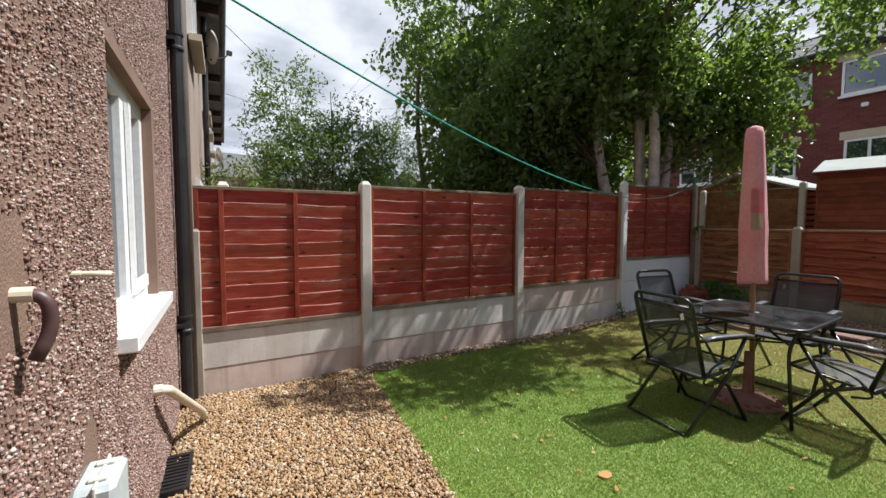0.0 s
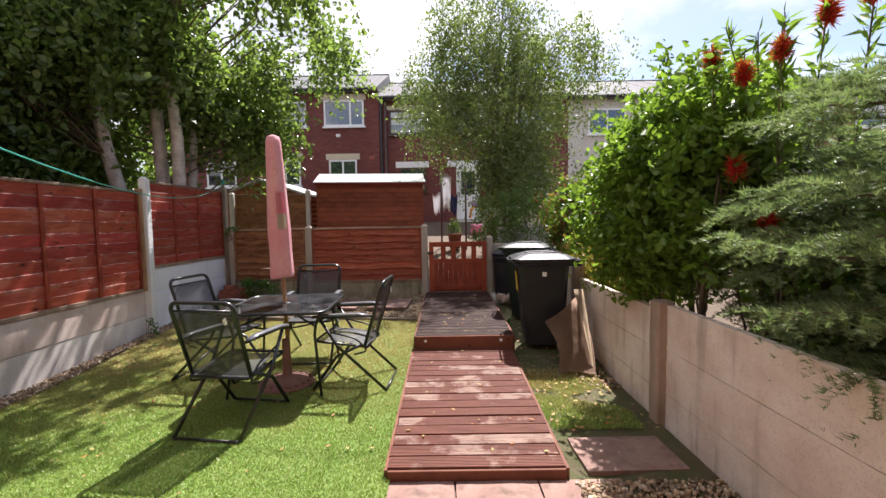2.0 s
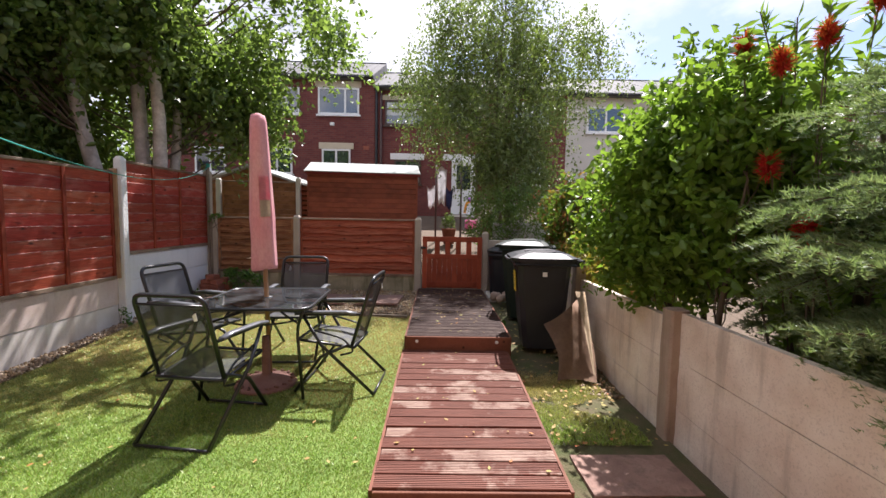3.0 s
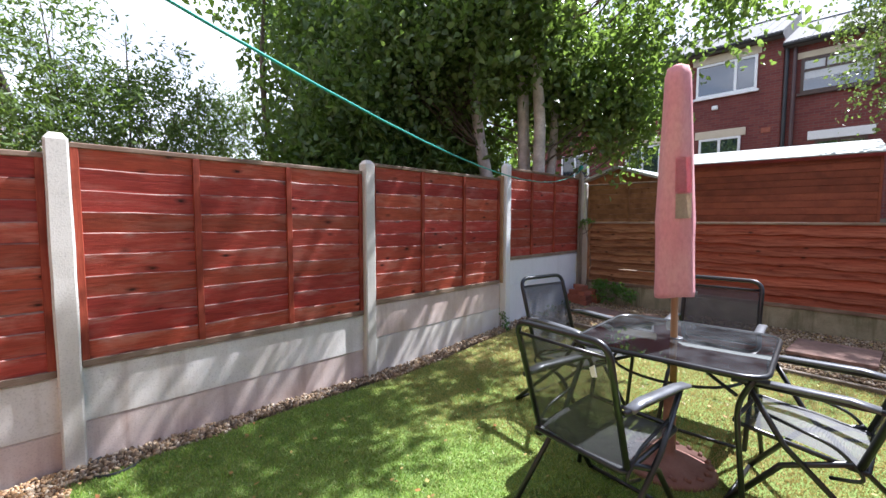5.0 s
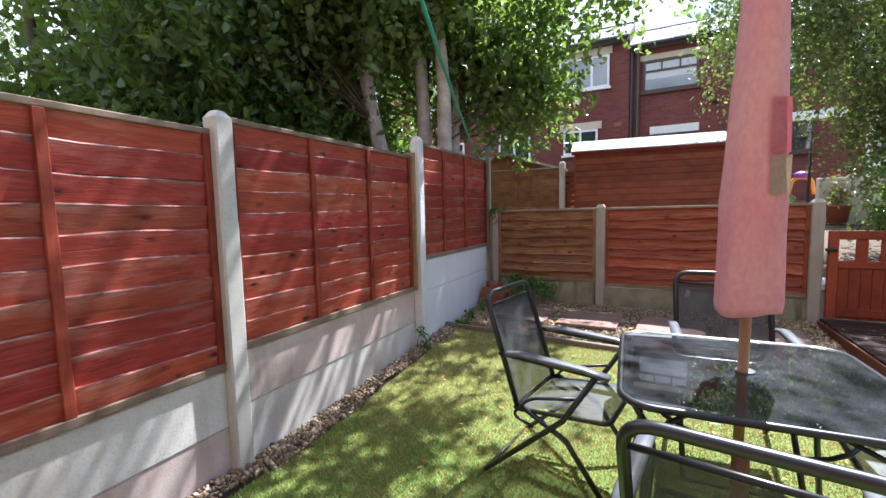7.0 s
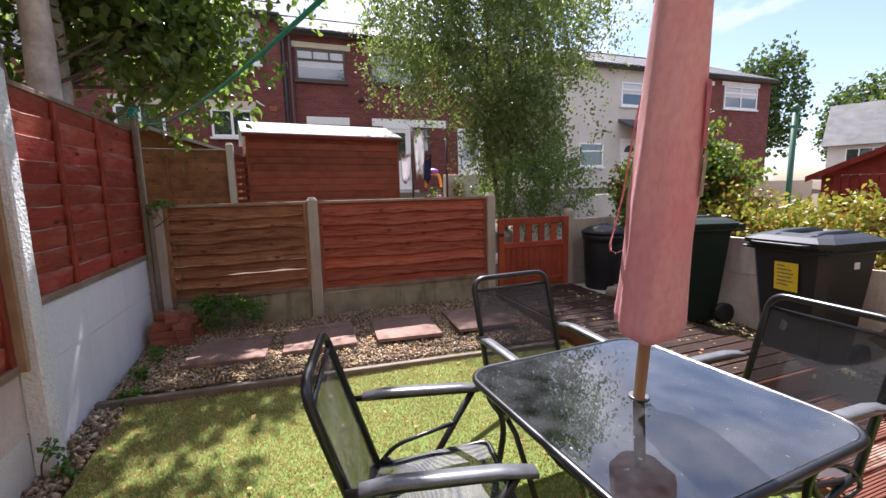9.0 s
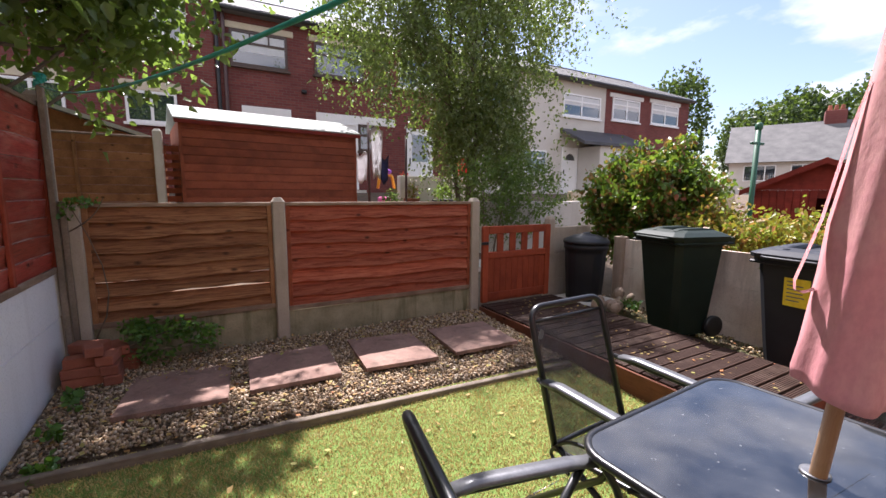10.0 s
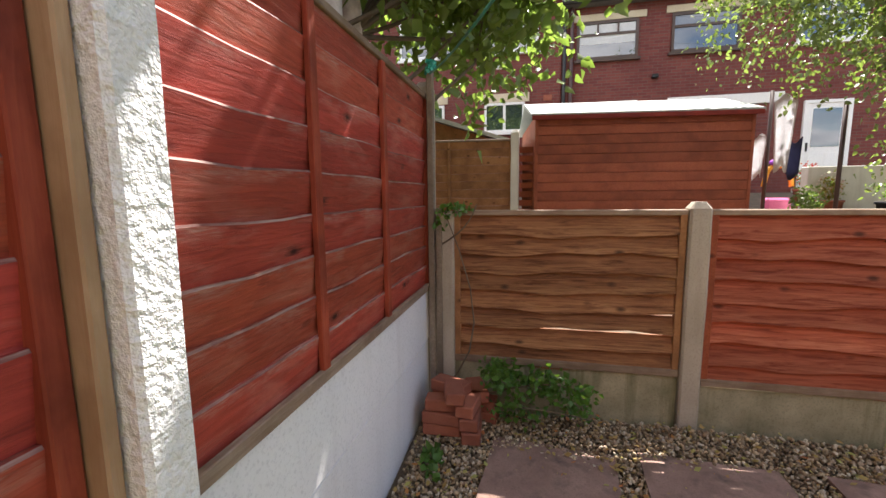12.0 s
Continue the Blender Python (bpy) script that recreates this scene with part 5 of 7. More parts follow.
flat_window(h4, -13.2, 4.92, 1.95, 1.0, M["upvc"], (1.0,), 0.7, blind=0.5)
flat_window(h4, -16.05, 4.98, 2.2, 1.0, M["upvc"], (1.1,), 0.7, blind=0.5)
flat_window(h4, -15.5, 2.3, 1.6, 1.1, M["upvc"], (0.8,))
lintel(h4, -15.4, -13.0, 5.95, 6.13, M["white_paint"])
lintel(h4, -18.4, -15.9, 6.0, 6.18, M["white_paint"])


# ---- sheds behind the bottom fence ----
def board_wall(parent, name, p, q, z0, z1, step, material, thick=0.02):
    """Horizontal shiplap boards between two places."""
    p, q = Vector((*p, 0)), Vector((*q, 0))
    L = (q - p).length
    ang = math.degrees(math.atan2(q.y - p.y, q.x - p.x))
    n = round((z1 - z0) / step)
    me = mesh_of(prism(bmesh.new(), [(-thick, 0.0), (-thick, step * 0.82), (-thick * 0.45, step * 0.97), (0, step), (0, 0)], 0, L, "x"), name, material)
    for i in range(n):
        ob = new(name, me)
        ob.parent = parent
        ob.matrix_basis = pose(p.x, p.y, z0 + i * step, 0, 0, ang)


def shed():
    s = empty("garden_shed", 10.3, 3.62, 1.05, -83)
    W, D, H = 2.68, 1.7, 1.45
    board_wall(s, "wall_board", (0, 0), (W, 0), 0, H, 0.121, M["shed_red"])
    for x0 in (0.0, W - 0.04):
        part("corner_trim", boxed(x0, x0 + 0.04, -0.03, -0.021, 0, H, bevel=0.003), M["shed_red"], s)
    part("side_wall", boxed(0, 0.025, 0.001, D, 0, H), M["shed_red"], s)
    part("side_wall", boxed(W - 0.025, W, 0.001, D, 0, H), M["shed_red"], s)
    part("rear_wall", boxed(0, W, D, D + 0.02, 0, H), M["shed_red"], s)
    bm = prism(bmesh.new(), [(-0.1, H - 0.02), (-0.1, H + 0.015), (D / 2, H + 0.33), (D + 0.1, H + 0.015), (D + 0.1, H - 0.02), (D / 2, H + 0.29)], -0.06, W + 0.06, "x")
    part("roof", bm, M["felt"], s, "pale grey felt roof")
    part("eave_board", boxed(-0.05, W + 0.05, -0.105, -0.09, H - 0.06, H - 0.005), M["shed_dark"], s)
    return tagged(s, "red-brown wooden garden shed with pale felt roof", "shed")


shed()


def brown_shed():
    s = empty("summer_house", 10.9, 6.3, 0.9, -95)
    W, D, H = 2.2, 1.8, 1.35
    part("wall", boxed(0, W, 0, D, 0, H), M["fence_brown"], s)
    bm = prism(bmesh.new(), [(-0.15, H - 0.03), (W / 2, H + 0.38), (W + 0.15, H - 0.03), (W + 0.15, H + 0.02), (W / 2, H + 0.44), (-0.15, H + 0.02)], -0.15, D + 0.1, "y")
    part("roof", bm, M["felt"], s, "pale felt roof")
    part("gable", prism(bmesh.new(), [(0.0, H), (W / 2, H + 0.37), (W, H)], 0.0, 0.03, "y"), M["fence_brown"], s)
    return tagged(s, "brown timber shed with pale pitched roof", "shed")


brown_shed()
concrete_post(10.45, 3.88, 2.36, M["post"], 0.11, foot=0.3, label="pale concrete post of the neighbouring fence")
concrete_post(10.30, 5.75, 2.30, M["post"], 0.11, foot=0.3, label="pale concrete post of the neighbouring fence")
fence_panel(10.32, 5.68, -85.5, 1.76, 1.0, 2.25, 11, (M["fence_brown"], M["fence_brown"], M["cap_wood"]), (0.9,), "weathered brown fence panel behind the garden", 0.006)
fence_panel(10.2, 7.6, -87, 1.78, 1.0, 2.2, 11, (M["fence_brown"], M["fence_brown"], M["cap_wood"]), (0.9,), "weathered brown fence panel behind the garden", 0.006)
st = empty("slatted_screen", 10.5, 3.75, 1.1, -90)
for i in range(9):
    part("slat", boxed(-0.18, 0.12, -0.01, 0.01, i * 0.12, i * 0.12 + 0.08), M["shed_red"], st)
part("post", boxed(-0.2, -0.17, -0.02, 0.02, -0.2, 1.15), M["shed_red"], st)
tagged(st, "red slatted timber screen beside the shed", "screen")


def red_hut():
    s = empty("red_hut", 5.73, -7.59, 0.0, 20.5)
    W, D, H, R = 2.2, 2.4, 1.60, 0.55
    part("side_wall", boxed(0, 0.03, -D, 0, 0, H), M["shed_dark"], s)
    part("rear_wall", boxed(0.03, W - 0.03, -D, -D + 0.03, 0, H), M["shed_dark"], s)
    me = mesh_of(boxed(0, 0.03, 0, 0.118, 0, H, bevel=0.004), "side_board", M["shed_dark"])
    for i in range(20):
        ob = new("side_board", me)
        ob.parent = s
        ob.matrix_basis = pose(W - 0.03, -D + i * 0.12, 0)
    me = mesh_of(boxed(0, 0.118, -0.03, 0, 0, H, bevel=0.004), "front_board", M["shed_dark"])
    for i in range(8):
        ob = new("front_board", me)
        ob.parent = s
        ob.matrix_basis = pose(1.17 + i * 0.125, 0, 0)
    part("door_jamb", boxed(0.03, 0.12, -0.03, 0, 0, H), M["shed_dark"], s)
    part("door_head", boxed(0.12, 1.169, -0.03, 0, H - 0.16, H), M["shed_dark"], s)
    part("gable", prism(bmesh.new(), [(0.0, H + 0.002), (W / 2, H + R), (W, H + 0.002)], -0.03, 0.0, "y"), M["shed_dark"], s)
    bm = prism(bmesh.new(), [(-0.2, H - 0.07), (W / 2, H + R), (W + 0.2, H - 0.07), (W + 0.2, H - 0.02), (W / 2, H + R + 0.06), (-0.2, H - 0.02)], -D - 0.1, 0.18, "y")
    part("roof", bm, M["slate_far"], s)
    part("barge_board", prism(bmesh.new(), [(-0.22, H - 0.12), (W / 2, H + R - 0.04), (W + 0.22, H - 0.12), (W + 0.22, H - 0.01), (W / 2, H + R + 0.07), (-0.22, H - 0.01)], 0.185, 0.205, "y"), M["shed_dark"], s)
    return tagged(s, "dark red timber garage with an open dark doorway", "hut")


red_hut()
M["pole_green"] = plain("pole_green", (0.02, 0.10, 0.06), (0.035, 0.15, 0.09), 6, 0.5, 0.1, 80)
pg = empty("drying_post", 5.98, -2.77, 0.0)
bm = bmesh.new()
tube(bm, [(0, 0, -0.1), (0, 0, 2.36)], 0.03, 12)
part("post", bm, M["pole_green"], pg, soft=True)
part("cross_bar", boxed(-0.02, 0.02, -0.14, 0.14, 2.12, 2.15, bevel=0.004), M["pole_green"], pg)
bm = bmesh.new()
lathe(bm, [(0.031, 2.30), (0.042, 2.31), (0.042, 2.37), (0.02, 2.39), (0.001, 2.39)], 14)
part("cap", bm, M["pole_green"], pg, soft=True)
tagged(pg, "green painted metal drying post beyond the wall", "post")
b = empty("bungalow", 22.1, -34.8, 0.0, 24)
part("wall", boxed(-18, 0.0, -4, 4, 0, 4.0), M["render_grey"], b)
part("roof", prism(bmesh.new(), [(-4.5, 3.85), (0, 7.0), (4.5, 3.85)], -18.4, 0.3, "x"), M["slate"], b)
part("chimney", boxed(-6.6, -5.4, -0.4, 0.4, 6.5, 7.7, bevel=0.03), M["brick"], b)
for i in range(3):
    bm = bmesh.new()
    lathe(bm, [(0.12, 7.7), (0.14, 7.8), (0.1, 8.1), (0.05, 8.11)], 10)
    o = part("chimney_pot", bm, M["brick_loose"], b)
    o.matrix_basis = pose(-6.35 + i * 0.35, 0, 0)
for i in range(6):
    wv = window("window", 1.9, 1.15, (0.63, 1.27), M["upvc"], M["window_glass"])
    wv.parent = b
    wv.matrix_basis = pose(-0.9 - i * 2.7, 4.02, 2.5, 0, 0, 90)
tagged(b, "long grey house with slate roof and brick chimney", "house")

# ---- trees and shrubs ----
def in_blobs(blobs, n, rng, shell=0.55):
    """Places in a set of ellipsoids (x, y, z, rx, ry, rz, weight), thicker towards their skins."""
    w = np.array([b[6] for b in blobs], float)
    pick = rng.choice(len(blobs), n, p=w / w.sum())
    d = rng.normal(size=(n, 3))
    d /= np.linalg.norm(d, axis=1, keepdims=True)
    r = (shell + (1 - shell) * rng.uniform(0, 1, n)) * rng.uniform(0.72, 1.08, n)
    B = np.array([b[:6] for b in blobs])
    return B[pick, :3] + d * r[:, None] * B[pick, 3:], d


def tree(name, base, stems, blobs, tips, per_tip, size, leaf_m, bark_m, label, seed, hang=0.5, twig=0.55, slim=0.62, droop=0.6, trunk_r=0.11, shell=0.5, category="tree", limbs=70, spread=0.09):
    """Stems that fork into limbs, with hung twigs of single leaves round each limb's end."""
    rng = np.random.default_rng(seed)
    t = empty(name, *base)
    o = np.array(base)
    bm = bmesh.new()
    axes = []
    for s in stems:
        s = np.asarray(s, float)
        p = limb(bm, (s[0] * 0.08, s[1] * 0.08, -0.1), s, trunk_r * rng.uniform(0.8, 1.1), trunk_r * 0.22, rng, 0.07, 11, 9)
        axes.append(p)
    part("trunk", bm, bark_m, t, soft=True)
    axes = np.concatenate(axes)
    ends, out = in_blobs(blobs, tips, rng, shell)
    ends -= o
    bm = bmesh.new()
    for e in ends[:limbs]:
        c = axes[(np.abs(axes[:, 2] - max(e[2] - 0.55 * np.hypot(e[0], e[1]) - 0.3, 0.15 * e[2])) + 0.3 * np.linalg.norm(axes[:, :2] - e[:2], axis=1)).argmin()]
        limb(bm, c, e, trunk_r * 0.14, 0.004, rng, 0.18, 5, 5)
    part("branching", bm, M["bark_dark"], t, soft=True)
    n = tips * per_tip
    u = rng.uniform(0, 1, (tips, per_tip)) ** 0.8
    way = out * (1 - hang) + np.array([0, 0, -1.0]) * hang + rng.normal(size=out.shape) * 0.25
    way /= np.linalg.norm(way, axis=1, keepdims=True)
    L = twig * rng.uniform(0.5, 1.4, tips)
    c = ends[:, None, :] + way[:, None, :] * (u * L[:, None])[..., None]
    c[..., 2] -= hang * 0.35 * (u * L[:, None]) ** 2
    c += rng.normal(size=c.shape) * spread
    leaves("crown", c.reshape(-1, 3), size, leaf_m, rng, t, droop, slim, ovate=True)
    return tagged(t, label, category)


tree("birch_tree", (6.25, 4.62, 0.2), [(-0.60, 0.45, 5.8), (0.55, 0.75, 6.6), (0.05, 0.25, 6.2), (-0.30, 0.60, 5.4), (0.95, 0.40, 5.0)],
     [(6.7, 5.8, 4.9, 1.9, 0.9, 1.5, 3), (6.4, 5.2, 6.6, 2.4, 1.8, 1.1, 3), (6.2, 2.75, 5.7, 1.7, 0.75, 0.8, 0.85), (5.0, 2.7, 6.0, 1.3, 0.7, 0.8, 0.55), (5.5, 4.75, 4.5, 0.8, 0.4, 0.7, 0.9), (6.3, 4.45, 4.5, 0.9, 0.35, 0.6, 1.1), (8.6, 2.6, 5.2, 0.6, 0.5, 0.5, 0.35), (5.3, 5.9, 4.2, 1.3, 0.7, 1.1, 2), (7.6, 4.4, 3.85, 0.8, 0.5, 0.6, 1.4), (8.2, 3.95, 3.75, 0.6, 0.45, 0.45, 0.7), (8.3, 4.7, 4.7, 1.1, 0.9, 1.0, 0.6), (7.7, 3.6, 4.5, 0.6, 0.5, 0.6, 0.35)],
     1850, 34, 0.098, M["leaf_birch"], M["bark"], "tall silver birch with pale forked trunks and drooping leaves", 21, hang=0.72, twig=0.85, limbs=240, trunk_r=0.115, slim=0.68, spread=0.075, droop=0.4)
tree("broadleaf_tree", (4.9, 8.6, 0.1), [(0.3, 0.2, 6.0), (-0.8, 0.1, 5.2)],
     [(5.75, 8.6, 5.8, 2.2, 2.2, 2.6, 4), (5.15, 7.7, 4.2, 1.1, 1.5, 1.5, 2), (7.0, 8.6, 4.6, 2.3, 2.0, 2.6, 2.6), (9.3, 8.4, 4.0, 1.8, 1.8, 2.2, 1.4)],
     1050, 30, 0.13, M["leaf_dark"], M["bark_dark"], "large dark green broadleaf tree behind the fence", 22, hang=0.4, twig=0.7, limbs=90)
tree("evergreen_bush", (4.0, 6.3, 0.0), [(0.1, 0.1, 3.0), (-0.4, 0.0, 2.4), (0.7, 0.1, 2.6)],
     [(4.45, 6.4, 2.3, 1.2, 0.9, 1.5, 3), (5.5, 6.2, 2.0, 1.1, 0.8, 1.2, 2), (3.95, 6.6, 1.7, 0.9, 0.7, 1.0, 1), (6.4, 6.4, 2.4, 1.2, 0.7, 1.1, 1.0), (7.7, 6.6, 2.2, 0.9, 0.7, 0.9, 0.6)],
     1250, 36, 0.115, M["leaf_dark"], M["bark_dark"], "dense dark evergreen bush behind the fence", 23, hang=0.45, twig=0.4, slim=0.42, droop=0.3, limbs=30, category="bush", trunk_r=0.06)
tree("willow_shrub", (1.95, 9.0, 0.0), [(0.2, 0.0, 4.2), (-0.7, 0.2, 4.4), (0.9, 0.1, 3.2), (-0.2, -0.2, 3.4)],
     [(1.9, 9.0, 2.5, 1.3, 1.0, 1.0, 3), (1.2, 9.1, 3.7, 0.55, 0.5, 0.9, 0.9), (2.6, 9.0, 3.0, 0.8, 0.7, 0.8, 1.2), (1.0, 9.0, 2.0, 1.2, 0.9, 0.8, 1)],
     520, 34, 0.085, M["leaf_willow"], M["bark_dark"], "bright green shrub with long leaves and wispy tops", 24, hang=0.05, twig=0.5, slim=0.36, droop=-0.1, limbs=110, category="shrub", trunk_r=0.035, spread=0.07)
tree("bamboo_clump", (4.6, 11.6, 0.0), [(0.1, 0.0, 4.6), (-0.5, 0.1, 4.0), (0.5, 0.1, 4.2)],
     [(4.6, 11.6, 3.0, 0.9, 0.7, 1.6, 1)],
     170, 40, 0.12, M["leaf_willow"], M["bark_dark"], "light green bamboo-like clump far behind the fence", 25, hang=0.35, twig=0.6, slim=0.2, limbs=40, category="shrub", trunk_r=0.03)
tree("twiggy_bush", (0.9, 12.5, 0.0), [(0.2, 0.0, 2.6), (-0.5, 0.1, 2.9), (0.9, 0.0, 2.4), (-0.9, 0.1, 2.2)],
     [(0.9, 12.5, 1.9, 1.2, 0.8, 1.1, 1)],
     200, 12, 0.06, M["leaf_yellow"], M["bark_dark"], "sparse twiggy bush beside the neighbour's house", 26, hang=0.0, twig=0.4, limbs=200, category="shrub", trunk_r=0.025)
tree("weeping_birch", (10.4, -1.25, 0.6), [(0.1, 0.1, 6.4), (0.5, -0.4, 5.4), (-0.4, 0.3, 4.8)],
     [(10.3, -1.1, 4.6, 1.7, 1.7, 2.0, 4), (10.2, -0.6, 6.4, 1.5, 1.5, 1.2, 2), (10.0, -1.35, 3.1, 1.0, 1.0, 1.0, 1.6), (10.6, 0.5, 5.0, 1.2, 1.0, 1.3, 1.2), (10.4, -2.6, 5.7, 1.2, 1.3, 1.0, 1.3)],
     1050, 50, 0.07, M["leaf_silver"], M["bark_dark"], "slender weeping birch with fine silvery green leaves", 27, hang=0.78, twig=1.0, limbs=200, trunk_r=0.055, spread=0.075)
tree("hedge_shrub", (3.1, -1.6, 0.0), [(0.2, 0.1, 2.0), (-0.3, 0.1, 2.0), (0.4, 0.3, 1.6), (-0.6, 0.3, 1.7)],
     [(3.4, -1.35, 1.52, 0.52, 0.45, 0.62, 3), (3.05, -1.5, 1.95, 0.52, 0.42, 0.55, 2), (2.95, -1.45, 1.4, 0.5, 0.25, 0.25, 0.8)],
     680, 44, 0.066, M["leaf_shrub"], M["bark_dark"], "bright green privet shrub leaning over the wall", 28, hang=0.1, twig=0.28, droop=0.0, slim=0.6, limbs=90, category="shrub", trunk_r=0.03, spread=0.05)
tree("orange_berry_shrub", (6.85, -1.95, 0.1), [(0.1, 0.1, 1.5), (-0.4, 0.0, 1.3), (0.5, 0.2, 1.3)],
     [(6.85, -1.95, 1.4, 0.9, 0.5, 0.72, 1)],
     420, 40, 0.075, M["leaf_redshrub"], M["bark_dark"], "dark green shrub with red young leaves beyond the wall", 29, hang=0.1, twig=0.25, limbs=40, category="shrub", trunk_r=0.025, spread=0.05)
tree("golden_shrub", (5.9, -2.0, 0.0), [(0.5, 0.1, 0.9), (-0.6, 0.0, 0.9), (0.1, 0.2, 1.0)],
     [(4.9, -1.7, 0.93, 0.6, 0.4, 0.27, 1.5), (5.7, -1.8, 0.97, 0.55, 0.4, 0.28, 1.5), (4.35, -1.7, 0.92, 0.5, 0.35, 0.25, 1.2)],
     380, 34, 0.055, M["leaf_yellow"], M["bark_dark"], "golden and orange leaved low shrub behind the wall", 30, hang=0.0, twig=0.22, limbs=50, category="shrub", trunk_r=0.02, spread=0.05)
tree("neighbour_shrub", (8.6, -0.6, 0.3), [(0.1, 0.1, 1.2), (-0.3, 0.0, 1.0)],
     [(8.8, -0.75, 1.5, 0.6, 0.5, 0.6, 1), (8.7, -1.4, 1.5, 0.6, 0.5, 0.7, 1)],
     200, 30, 0.05, M["leaf_dark"], M["bark_dark"], "dark green shrub beyond the gate", 31, hang=0.1, twig=0.25, limbs=30, category="shrub", trunk_r=0.02, spread=0.05)


def conifer(base, seed, top=2.15, reach=1.25):
    """A fir: drooping branches, each with side twigs that bear needles all round."""
    rng = np.random.default_rng(seed)
    t = empty("fir_tree", *base)
    bm = bmesh.new()
    tube(bm, [(0, 0, -0.1), (0.02, 0.01, 1.1), (0, 0, top)], [0.06, 0.045, 0.012], 8)
    V = []
    count = 64
    for i in range(count):
        z = 0.72 + (top - 0.78) * (i / count) + rng.normal() * 0.06
        a = i * 2.4 + rng.normal() * 0.3
        L = (reach - 0.42 * (z - 0.70)) * rng.uniform(0.7, 1.1)
        if math.sin(a) > 0:
            L *= 0.80 if z > 1.12 else 0.45
        d = np.array([math.cos(a), math.sin(a), rng.uniform(-0.02, 0.32)])
        e = d * L + np.array([0, 0, z - 0.16 * L])
        p = limb(bm, (0, 0, z), e, 0.009, 0.003, rng, 0.10, 6, 5)
        side = np.cross(d, (0, 0, 1.0))
        side /= np.linalg.norm(side)
        for u in np.linspace(0.16, 1, 17):
            c = np.array([np.interp(u, np.linspace(0, 1, 6), p[:, k]) for k in range(3)])
            for sg in (-1, 1):
                tw = d * 0.75 + sg * side * rng.uniform(0.5, 0.95) + rng.normal(size=3) * 0.22
                tw /= np.linalg.norm(tw)
                TL = 0.34 * (1.15 - u * 0.7) * rng.uniform(0.55, 1.25)
                n = 60
                w = rng.uniform(0.04, 1, n)
                q = c + np.outer(w * TL, tw) + np.array([0, 0, -0.07]) * (w ** 2)[:, None]
                r = rng.normal(size=(n, 3))
                r -= np.outer(r @ tw, tw)
                r[:, 2] = np.abs(r[:, 2]) * 0.6 + r[:, 2] * 0.4
                r /= np.linalg.norm(r, axis=1, keepdims=True)
                nd = r * 0.85 + tw * 0.6
                tip = q + nd * (0.030 * rng.uniform(0.7, 1.25, n))[:, None]
                wide = np.cross(nd, rng.normal(size=(n, 3)))
                wide *= 0.0026 / np.linalg.norm(wide, axis=1, keepdims=True)
                V.append(np.stack([q - wide, q + wide, tip], 1).reshape(-1, 3))
    part("trunk", bm, M["bark_dark"], t)
    V = np.concatenate(V)
    arrays("needles", V, np.arange(len(V)).reshape(-1, 3), M["leaf_conifer"], t)
    return tagged(t, "grey-green fir tree with drooping needle sprays", "fir tree")


conifer((1.62, -1.62, 0.0), 41)
conifer((2.40, -1.95, -0.1), 43)
conifer((0.72, -1.95, 0.0), 46, 1.9, 0.95)


def bottlebrush(seed):
    rng = np.random.default_rng(seed)
    t = empty("bottlebrush_bush", 2.35, -1.65, 0)
    bm = bmesh.new()
    tips = [(0.27, 0.34, 2.56), (0.10, 0.25, 2.42), (-0.12, -0.04, 2.66), (-0.33, -0.08, 2.68), (0.0, 0.1, 2.62), (0.2, 0.1, 2.6), (-0.05, 0.15, 2.5), (0.35, 0.2, 2.7), (0.05, 0.32, 1.86), (-0.12, 0.25, 1.54), (-0.5, -0.05, 2.6)]
    cs = []
    for i, e in enumerate(tips):
        p = limb(bm, (rng.normal() * 0.05, rng.normal() * 0.05, 0.0), e, 0.009, 0.004, rng, 0.06, 9, 5)
        u = rng.uniform(0.4, 1.0, 150)
        q = np.stack([np.interp(u, np.linspace(0, 1, 9), p[:, k]) for k in range(3)], -1)
        cs.append(q)
    part("branching", bm, M["bark_dark"], t)
    leaves("foliage", np.concatenate(cs), 0.10, M["leaf_shrub"], rng, t, -0.4, 0.24)
    for i, e in enumerate(tips):
        if i in (4, 5, 7):
            continue
        n = 420
        c = np.array(e) + np.array([0, 0, -0.1]) + rng.uniform(-1, 1, (n, 1)) * np.array([0.0, 0.0, 0.045])
        leaves("flower", c, 0.062, M["flower_red"], rng, t, 0.0, 0.13)
    return tagged(t, "bottlebrush bush with bright red flower spikes", "bush")


bottlebrush(44)

tree("dark_hedge", (2.2, -2.7, 0.0), [(0.4, 0.1, 1.8), (-0.8, 0.0, 1.6), (1.0, 0.1, 1.7)],
     [(2.4, -2.55, 1.1, 1.1, 0.45, 0.95, 2), (0.9, -2.6, 1.0, 1.2, 0.45, 0.9, 2), (1.6, -2.0, 0.8, 1.3, 0.4, 0.6, 1.2)],
     520, 40, 0.075, M["leaf_dark"], M["bark_dark"], "dark leafy undergrowth behind the fir", 45, hang=0.2, twig=0.3, limbs=30, category="hedge", trunk_r=0.03, spread=0.06)

